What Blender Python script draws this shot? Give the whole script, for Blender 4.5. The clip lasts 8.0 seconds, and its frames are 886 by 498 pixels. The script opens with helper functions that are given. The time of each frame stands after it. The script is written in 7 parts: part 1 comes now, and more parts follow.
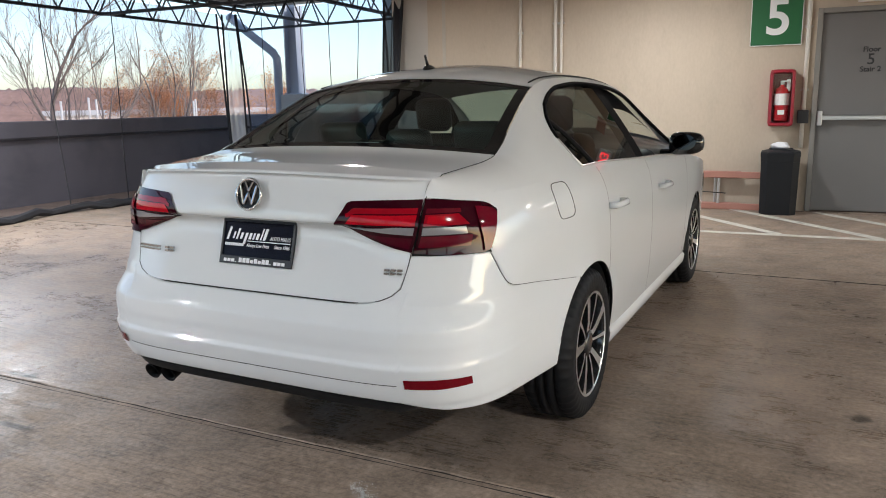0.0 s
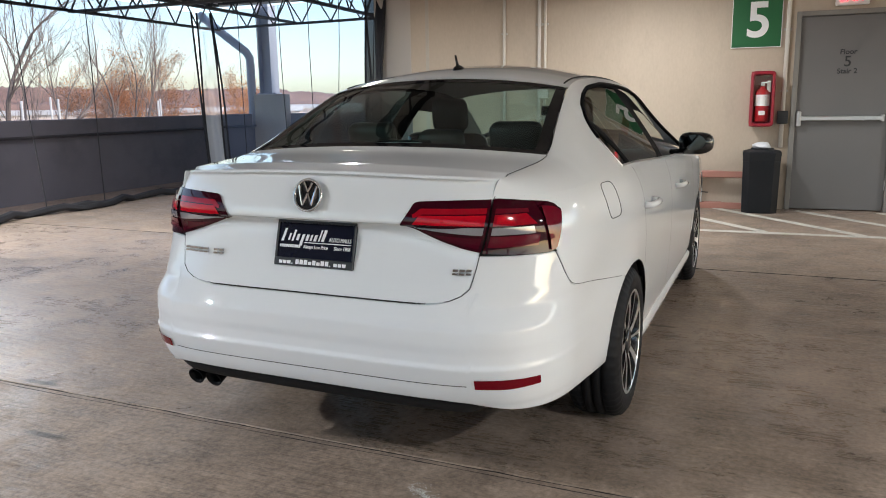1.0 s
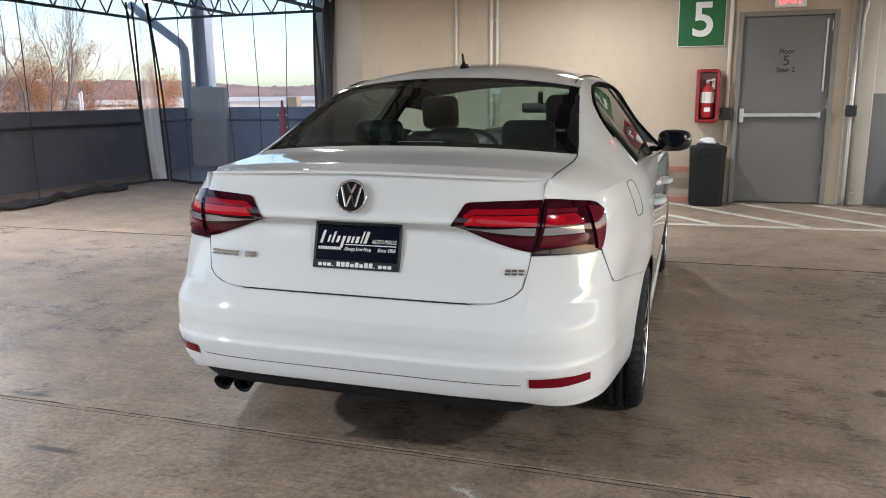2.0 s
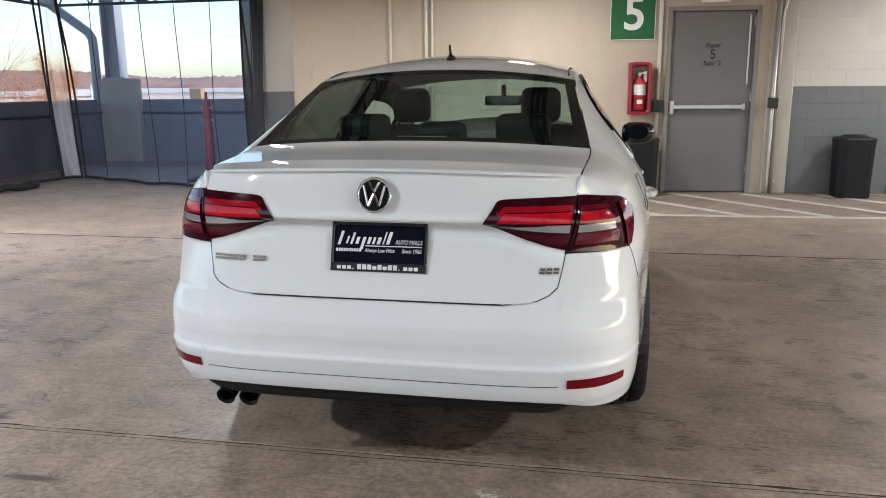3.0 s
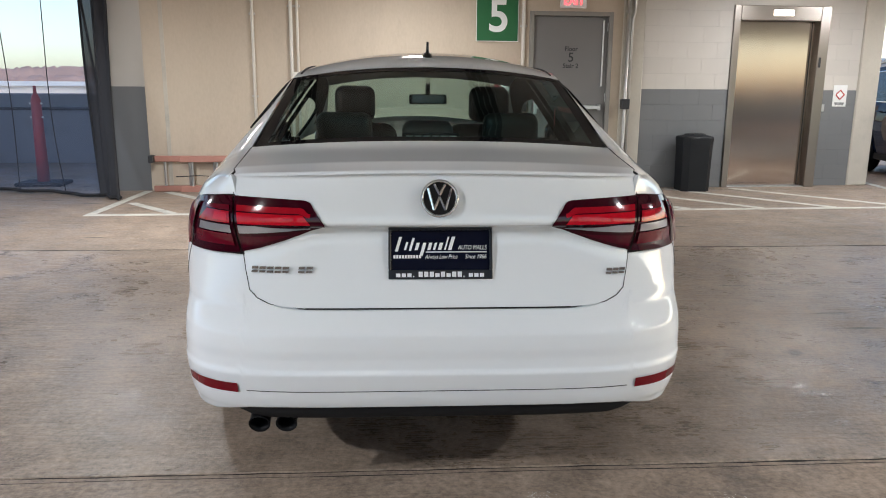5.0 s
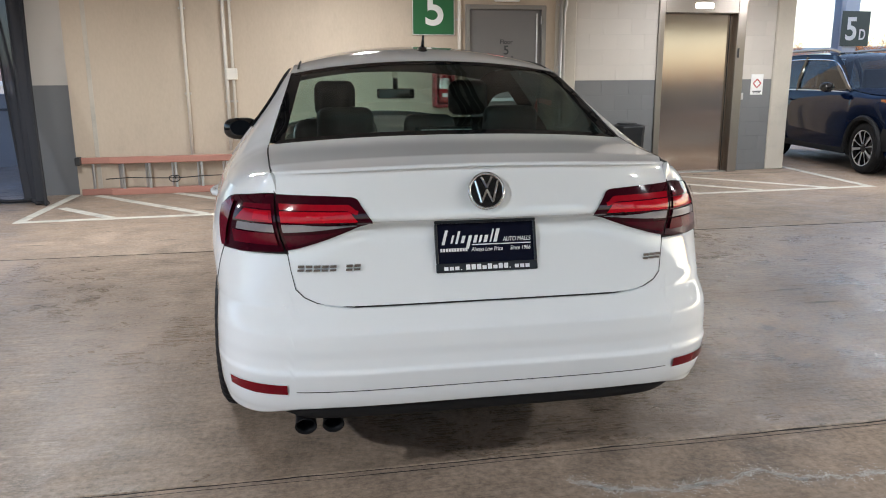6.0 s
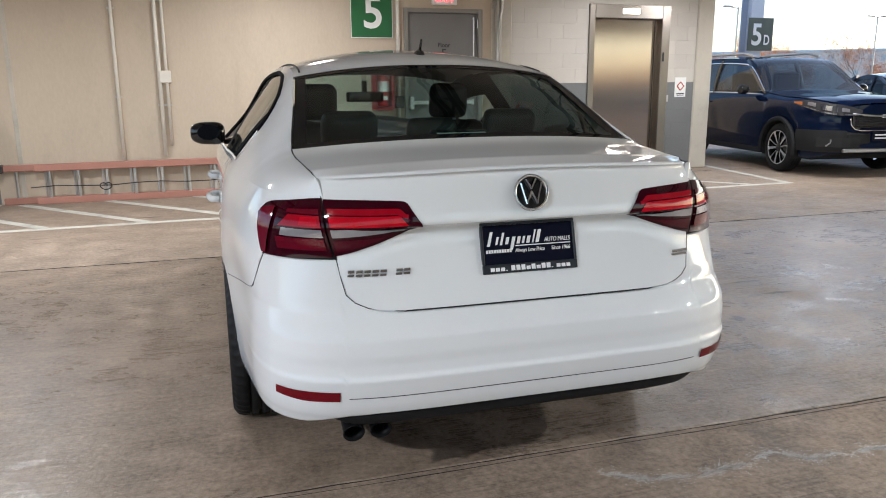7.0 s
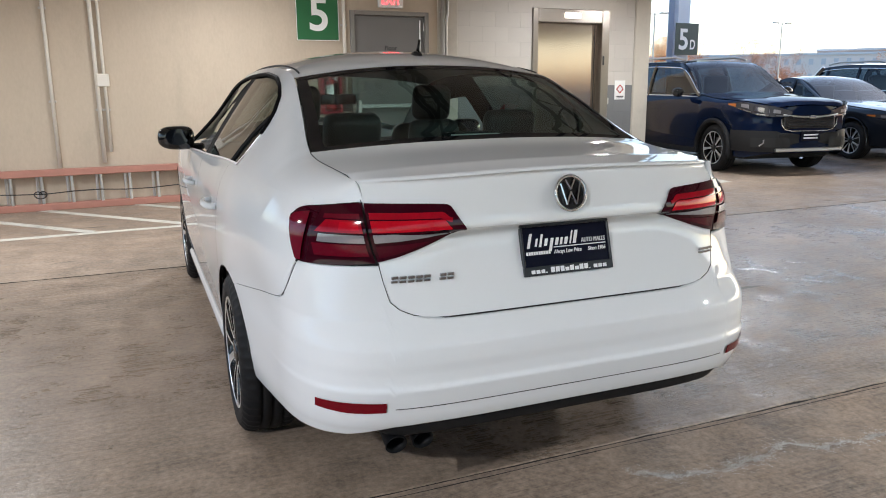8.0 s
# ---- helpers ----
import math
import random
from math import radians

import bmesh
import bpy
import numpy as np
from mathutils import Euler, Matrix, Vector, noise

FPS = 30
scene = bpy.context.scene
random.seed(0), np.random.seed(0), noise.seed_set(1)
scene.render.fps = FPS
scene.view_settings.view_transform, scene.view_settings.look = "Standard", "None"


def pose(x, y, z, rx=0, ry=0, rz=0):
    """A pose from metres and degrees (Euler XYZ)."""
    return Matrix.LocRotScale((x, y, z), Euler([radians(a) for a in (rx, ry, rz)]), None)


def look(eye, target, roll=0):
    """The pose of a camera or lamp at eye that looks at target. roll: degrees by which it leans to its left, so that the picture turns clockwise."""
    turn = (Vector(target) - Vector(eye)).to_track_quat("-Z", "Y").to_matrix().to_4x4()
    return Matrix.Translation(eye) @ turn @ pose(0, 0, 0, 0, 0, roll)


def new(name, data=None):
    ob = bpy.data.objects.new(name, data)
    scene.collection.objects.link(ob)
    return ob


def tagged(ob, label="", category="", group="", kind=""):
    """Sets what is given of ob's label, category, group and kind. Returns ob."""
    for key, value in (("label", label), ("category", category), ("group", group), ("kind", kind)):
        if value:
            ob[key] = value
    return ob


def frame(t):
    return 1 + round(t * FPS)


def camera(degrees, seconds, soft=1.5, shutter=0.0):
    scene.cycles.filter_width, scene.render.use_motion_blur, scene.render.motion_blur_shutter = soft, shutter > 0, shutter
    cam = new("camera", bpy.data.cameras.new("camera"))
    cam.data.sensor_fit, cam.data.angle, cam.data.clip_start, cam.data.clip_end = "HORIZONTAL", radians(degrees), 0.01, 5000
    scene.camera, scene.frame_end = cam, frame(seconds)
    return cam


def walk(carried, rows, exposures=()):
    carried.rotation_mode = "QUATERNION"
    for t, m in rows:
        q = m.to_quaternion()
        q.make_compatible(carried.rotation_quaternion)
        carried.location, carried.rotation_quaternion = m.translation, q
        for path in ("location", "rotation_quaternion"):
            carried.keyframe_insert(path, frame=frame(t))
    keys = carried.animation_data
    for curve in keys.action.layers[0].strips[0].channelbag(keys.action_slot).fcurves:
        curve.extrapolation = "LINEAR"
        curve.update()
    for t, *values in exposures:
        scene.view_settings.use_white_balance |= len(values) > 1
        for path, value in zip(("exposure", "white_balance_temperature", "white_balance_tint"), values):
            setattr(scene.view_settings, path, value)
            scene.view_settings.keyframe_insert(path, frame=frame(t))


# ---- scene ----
cam = camera(60.8, 8.0, soft=1.0)
PATH = [
    (0, (-0.089, -0.076, 1.31), (-0.893, 1.715, 0.933), -1.0),
    (0.5, (-0.22, -0.195, 1.323), (-0.989, 1.612, 0.948), -0.9),
    (1, (-0.402, -0.205, 1.315), (-1.109, 1.627, 0.937), -0.9),
    (1.2, (-0.491, -0.191, 1.334), (-1.163, 1.652, 0.948), -0.8),
    (2.3, (-0.898, -0.356, 1.342), (-1.347, 1.551, 0.941), -0.7),
    (2.5, (-0.984, -0.333, 1.339), (-1.384, 1.583, 0.932), -0.8),
    (3, (-1.17, -0.303, 1.349), (-1.455, 1.631, 0.93), -0.5),
    (3.5, (-1.389, -0.341, 1.352), (-1.566, 1.606, 0.93), -0.2),
    (4, (-1.587, -0.33, 1.352), (-1.64, 1.626, 0.938), 0.2),
    (4.5, (-1.768, -0.24, 1.348), (-1.692, 1.715, 0.933), 0.4),
    (4.7, (-1.833, -0.23, 1.352), (-1.706, 1.721, 0.933), 0.4),
    (5.8, (-2.244, -0.203, 1.333), (-1.865, 1.712, 0.9), -0.1),
    (6, (-2.329, -0.173, 1.346), (-1.905, 1.732, 0.908), -0.4),
    (6.5, (-2.489, -0.102, 1.348), (-1.95, 1.773, 0.906), -0.4),
    (7, (-2.721, -0.081, 1.352), (-2.075, 1.762, 0.919), -0.4),
    (7.5, (-2.878, -0.028, 1.348), (-2.137, 1.78, 0.921), -0.5),
    (8, (-3.018, 0.096, 1.342), (-2.19, 1.866, 0.918), -0.5),
]
walk(cam, [(t, look(eye, target, roll)) for t, eye, target, roll in PATH],
     [(0.0, 1.20), (1.0, 1.23), (2.5, 1.39), (3.5, 1.35), (4.5, 1.30), (8.0, 1.30)])

# ---- light ----
SUN_EL, SUN_AZ = radians(26), radians(94)
world = bpy.data.worlds.new("world")
scene.world = world
world.use_nodes = True
wn = world.node_tree.nodes
sky = wn.new("ShaderNodeTexSky")
sky.sky_type = 'NISHITA'
sky.sun_disc = False
sky.sun_elevation = SUN_EL
sky.sun_rotation = SUN_AZ
sky.air_density, sky.dust_density, sky.ozone_density = 1.0, 1.2, 2.2
wn["Background"].inputs["Strength"].default_value = 0.15
world.node_tree.links.new(sky.outputs[0], wn["Background"].inputs["Color"])
sun = new("sun", bpy.data.lights.new("sun", 'SUN'))
sun.data.energy, sun.data.angle, sun.data.color = 1.2, radians(3), (1.0, 0.89, 0.78)
sun.matrix_world = look((math.sin(SUN_AZ) * 20, math.cos(SUN_AZ) * 20, 20 * math.tan(SUN_EL)), (0, 0, 0))
# unseen lamps, some set by shadows; (5.5, 7.7) adds floor glare, (5.2, 2.6) flank fill
LAMP_SPOTS = [(2.3, -0.25, 0.87), (-5.4, -0.4, 1.20), (-8.0, 5.2, 1.0), (-4.2, 6.8, 0.42), (5.5, 7.7, 0.33), (5.2, 2.6, 0.42), (3.4, 8.3, 0.24), (4.6, -6.5, 0.12), (-7.9, -6.5, 0.14), (-1.4, 8.2, 0.30)]
LAMP_WATTS = 80

# ---- materials ----
def material(name, color=(0.5, 0.5, 0.5), rough=0.5, metal=0.0, vary=0.0, scale=6.0, fine=60.0, bump=0.0, coat=0.0, spec=0.5,
             stain=0.0, stain_scale=1.2, stretch=(1, 1, 1), rough_vary=0.0, piece=0.0, coat_ior=1.5):
    """A surface with grain at two scales, stains, bump, and a shade of its own for each piece."""
    m = bpy.data.materials.new(name)
    m.use_nodes = True
    nodes, links = m.node_tree.nodes, m.node_tree.links
    p = nodes["Principled BSDF"]
    p.inputs["Base Color"].default_value = (*color, 1)
    p.inputs["Roughness"].default_value = rough
    p.inputs["Metallic"].default_value = metal
    p.inputs["Specular IOR Level"].default_value = spec
    p.inputs["Coat Weight"].default_value = coat
    p.inputs["Coat IOR"].default_value = coat_ior
    p.inputs["Coat Roughness"].default_value = 0.012
    if vary or bump or stain or rough_vary or piece:
        tc = nodes.new("ShaderNodeTexCoord")
        mp = nodes.new("ShaderNodeMapping")
        mp.inputs["Scale"].default_value = stretch
        links.new(tc.outputs["Object"], mp.inputs[0])

        def tex(s, detail, rough_=0.6):
            n = nodes.new("ShaderNodeTexNoise")
            n.inputs["Scale"].default_value, n.inputs["Detail"].default_value = s, detail
            n.inputs["Roughness"].default_value = rough_
            links.new(mp.outputs[0], n.inputs["Vector"])
            return n.outputs["Fac"]

        def calc(op, a, b, clamp=False):
            n = nodes.new("ShaderNodeMath")
            n.operation, n.use_clamp = op, clamp
            for i, v in enumerate((a, b)):
                if isinstance(v, (int, float)):
                    n.inputs[i].default_value = v
                else:
                    links.new(v, n.inputs[i])
            return n.outputs[0]

        big, small = tex(scale, 6), tex(fine, 4)
        both = calc('ADD', calc('MULTIPLY', big, 0.65), calc('MULTIPLY', small, 0.35))
        gain = calc('ADD', calc('MULTIPLY', calc('SUBTRACT', both, 0.5), 2 * vary), 1.0)
        if stain:
            st = tex(stain_scale, 8, 0.7)
            ramp = nodes.new("ShaderNodeMapRange")
            ramp.inputs["From Min"].default_value, ramp.inputs["From Max"].default_value = 0.5, 0.68
            ramp.inputs["To Min"].default_value, ramp.inputs["To Max"].default_value = 1.0, 1.0 - stain
            links.new(st, ramp.inputs[0])
            gain = calc('MULTIPLY', gain, ramp.outputs[0])
        if piece:
            info = nodes.new("ShaderNodeObjectInfo")
            gain = calc('MULTIPLY', gain, calc('ADD', calc('MULTIPLY', info.outputs["Random"], piece), 1 - piece / 2))
        mix = nodes.new("ShaderNodeVectorMath")
        mix.operation = 'SCALE'
        mix.inputs[0].default_value = color
        links.new(gain, mix.inputs["Scale"])
        links.new(mix.outputs[0], p.inputs["Base Color"])
        if rough_vary:
            links.new(calc('ADD', calc('MULTIPLY', calc('SUBTRACT', tex(scale * 0.6, 7), 0.5), 2 * rough_vary), rough, True), p.inputs["Roughness"])
        if bump:
            bp = nodes.new("ShaderNodeBump")
            bp.inputs["Strength"].default_value, bp.inputs["Distance"].default_value = min(1, bump), 0.004
            links.new(both, bp.inputs["Height"])
            links.new(bp.outputs[0], p.inputs["Normal"])
    return m


def glow(name, color, strength):
    m = bpy.data.materials.new(name)
    m.use_nodes = True
    p = m.node_tree.nodes["Principled BSDF"]
    p.inputs["Base Color"].default_value = (*color, 1)
    p.inputs["Emission Color"].default_value = (*color, 1)
    p.inputs["Emission Strength"].default_value = strength
    return m


def clear(name, tint, ior=1.5, rough=0.0, solid=0.0, solid_color=(0.02, 0.02, 0.02)):
    """Thin tinted sheet: lets light through with its tint, and mirrors by Fresnel. solid: share of it that is opaque."""
    m = bpy.data.materials.new(name)
    m.use_nodes = True
    nodes, links = m.node_tree.nodes, m.node_tree.links
    nodes.remove(nodes["Principled BSDF"])
    out = nodes["Material Output"]
    tr = nodes.new("ShaderNodeBsdfTransparent")
    tr.inputs[0].default_value = (*tint, 1)
    base = tr.outputs[0]
    if solid:
        df = nodes.new("ShaderNodeBsdfDiffuse")
        df.inputs[0].default_value = (*solid_color, 1)
        mx = nodes.new("ShaderNodeMixShader")
        mx.inputs[0].default_value = solid
        links.new(base, mx.inputs[1])
        links.new(df.outputs[0], mx.inputs[2])
        base = mx.outputs[0]
    gl = nodes.new("ShaderNodeBsdfGlossy")
    gl.inputs["Roughness"].default_value = rough
    lw = nodes.new("ShaderNodeLayerWeight")
    lw.inputs["Blend"].default_value = 0.5
    pw = nodes.new("ShaderNodeMath")
    pw.operation = 'POWER'
    pw.inputs[1].default_value = 5.0
    links.new(lw.outputs["Facing"], pw.inputs[0])
    f0 = ((ior - 1) / (ior + 1)) ** 2
    ad = nodes.new("ShaderNodeMath")
    ad.operation = 'MULTIPLY_ADD'
    ad.inputs[1].default_value, ad.inputs[2].default_value = (1 - f0) if ior > 1.1 else 0.03, f0
    links.new(pw.outputs[0], ad.inputs[0])
    mx = nodes.new("ShaderNodeMixShader")
    links.new(ad.outputs[0], mx.inputs[0])
    links.new(base, mx.inputs[1])
    links.new(gl.outputs[0], mx.inputs[2])
    links.new(mx.outputs[0], out.inputs[0])
    return m


def floor_material(name, slick, dull):
    """Trowelled garage concrete: blotches, grain, broom scratches, oil drips and worn glossy patches."""
    m = bpy.data.materials.new(name)
    m.use_nodes = True
    nodes, links = m.node_tree.nodes, m.node_tree.links
    p = nodes["Principled BSDF"]
    tc = nodes.new("ShaderNodeTexCoord")

    def tex(scale, detail=5.0, stretch=(1, 1, 1), turn=0.0, distort=0.0, rough=0.6):
        mp = nodes.new("ShaderNodeMapping")
        mp.inputs["Scale"].default_value, mp.inputs["Rotation"].default_value = stretch, (0, 0, turn)
        links.new(tc.outputs["Object"], mp.inputs[0])
        n = nodes.new("ShaderNodeTexNoise")
        n.inputs["Scale"].default_value, n.inputs["Detail"].default_value = scale, detail
        n.inputs["Distortion"].default_value, n.inputs["Roughness"].default_value = distort, rough
        links.new(mp.outputs[0], n.inputs["Vector"])
        return n.outputs["Fac"]

    def calc(op, a, b, clamp=False):
        n = nodes.new("ShaderNodeMath")
        n.operation, n.use_clamp = op, clamp
        for k, v in enumerate((a, b)):
            if isinstance(v, (int, float)):
                n.inputs[k].default_value = v
            else:
                links.new(v, n.inputs[k])
        return n.outputs[0]

    def band(v, lo, hi, a, b):
        r = nodes.new("ShaderNodeMapRange")
        for nm, val in (("From Min", lo), ("From Max", hi), ("To Min", a), ("To Max", b)):
            r.inputs[nm].default_value = val
        links.new(v, r.inputs[0])
        return r.outputs[0]

    big, mid, grain = tex(0.55, 6), tex(4.5, 6, rough=0.7), tex(38, 4, rough=0.75)
    gain = calc('ADD', calc('ADD', calc('MULTIPLY', big, 1.2), calc('MULTIPLY', mid, 1.7)), calc('MULTIPLY', grain, 2.0))
    gain = calc('MAXIMUM', calc('SUBTRACT', gain, 1.45), 0.3)
    where = band(tex(0.35, 3), 0.50, 0.60, 0.0, 1.0)
    scratch = band(tex(1.0, 5, (3, 75, 1), 0.75, 0.4), 0.48, 0.66, 0.0, 0.28)
    gain = calc('SUBTRACT', gain, calc('MULTIPLY', scratch, where))
    scratch2 = calc('MULTIPLY', band(tex(1.0, 5, (2.2, 40, 1), -0.25, 0.8), 0.52, 0.68, 0.0, 0.20), band(tex(0.8, 4, turn=0.5), 0.46, 0.60, 0.15, 1.0))
    gain = calc('SUBTRACT', gain, scratch2)
    stain = band(tex(1.3, 8, rough=0.72), 0.56, 0.68, 1.0, 0.80)
    gain = calc('MULTIPLY', gain, stain)
    pale = band(tex(2.4, 8, turn=1.1, rough=0.75), 0.60, 0.68, 1.0, 1.28)
    gain = calc('MULTIPLY', gain, pale)
    scuff = band(tex(1.0, 9, (1.1, 8, 1), 0.3, 1.2, 0.78), 0.58, 0.68, 1.0, 1.40)
    gain = calc('MULTIPLY', gain, scuff)
    speck = band(tex(130, 2, rough=0.5), 0.66, 0.72, 1.0, 1.25)
    gain = calc('MULTIPLY', gain, speck)
    v = nodes.new("ShaderNodeTexVoronoi")
    v.inputs["Scale"].default_value = 1.0
    links.new(tc.outputs["Object"], v.inputs["Vector"])
    drip = calc('ADD', v.outputs["Distance"], calc('MULTIPLY', calc('SUBTRACT', tex(14, 3), 0.5), 0.08))
    gain = calc('MULTIPLY', gain, band(drip, 0.03, 0.06, 0.35, 1.0))
    mp = nodes.new("ShaderNodeMapping")
    mp.inputs["Scale"].default_value, mp.inputs["Rotation"].default_value = (0.8, 5.0, 1), (0, 0, 0.12)
    links.new(tc.outputs["Object"], mp.inputs[0])
    v = nodes.new("ShaderNodeTexVoronoi")
    v.inputs["Scale"].default_value = 1.2
    links.new(mp.outputs[0], v.inputs["Vector"])
    pick = nodes.new("ShaderNodeSeparateColor")
    links.new(v.outputs["Color"], pick.inputs[0])
    dash = calc('ADD', v.outputs["Distance"], calc('MULTIPLY', calc('SUBTRACT', tex(22, 3), 0.5), 0.10))
    dash = calc('MAXIMUM', band(dash, 0.09, 0.15, 0.35, 1.0), band(pick.outputs[0], 0.34, 0.35, 0.0, 1.0))
    gain = calc('MULTIPLY', gain, dash)
    sc = nodes.new("ShaderNodeVectorMath")
    sc.operation = 'SCALE'
    sc.inputs[0].default_value = (0.275, 0.210, 0.160)
    links.new(gain, sc.inputs["Scale"])
    links.new(sc.outputs[0], p.inputs["Base Color"])
    arcs = band(tex(1.0, 4, (5, 60, 1), 0.35, 1.6), 0.45, 0.62, 0.0, 0.22)
    rough = band(calc('ADD', calc('MULTIPLY', tex(0.9, 7, rough=0.7), 0.6), calc('MULTIPLY', mid, 0.4)), 0.38, 0.62, slick, dull)
    rough = calc('ADD', rough, calc('ADD', arcs, calc('MULTIPLY', scratch2, 0.5)), True)
    links.new(rough, p.inputs["Roughness"])
    bp = nodes.new("ShaderNodeBump")
    bp.inputs["Strength"].default_value, bp.inputs["Distance"].default_value = 0.7, 0.004
    ridges = calc('MULTIPLY', calc('ADD', arcs, scratch2), 0.7)
    links.new(calc('SUBTRACT', calc('ADD', calc('MULTIPLY', grain, 0.7), mid), ridges), bp.inputs["Height"])
    links.new(bp.outputs[0], p.inputs["Normal"])
    return m


def foliage(name, color):
    """Thin leaves that let part of the light through."""
    m = bpy.data.materials.new(name)
    m.use_nodes = True
    nodes, links = m.node_tree.nodes, m.node_tree.links
    nodes.remove(nodes["Principled BSDF"])
    geo = nodes.new("ShaderNodeNewGeometry")
    ramp = nodes.new("ShaderNodeMapRange")
    ramp.inputs["To Min"].default_value, ramp.inputs["To Max"].default_value = 0.55, 1.1
    links.new(geo.outputs["Random Per Island"], ramp.inputs[0])
    sc = nodes.new("ShaderNodeVectorMath")
    sc.operation = 'SCALE'
    sc.inputs[0].default_value = color
    links.new(ramp.outputs[0], sc.inputs["Scale"])
    mx = nodes.new("ShaderNodeMixShader")
    mx.inputs[0].default_value = 0.5
    for k, kind in ((1, "ShaderNodeBsdfDiffuse"), (2, "ShaderNodeBsdfTranslucent")):
        n = nodes.new(kind)
        links.new(sc.outputs[0], n.inputs[0])
        links.new(n.outputs[0], mx.inputs[k])
    links.new(mx.outputs[0], nodes["Material Output"].inputs[0])
    return m


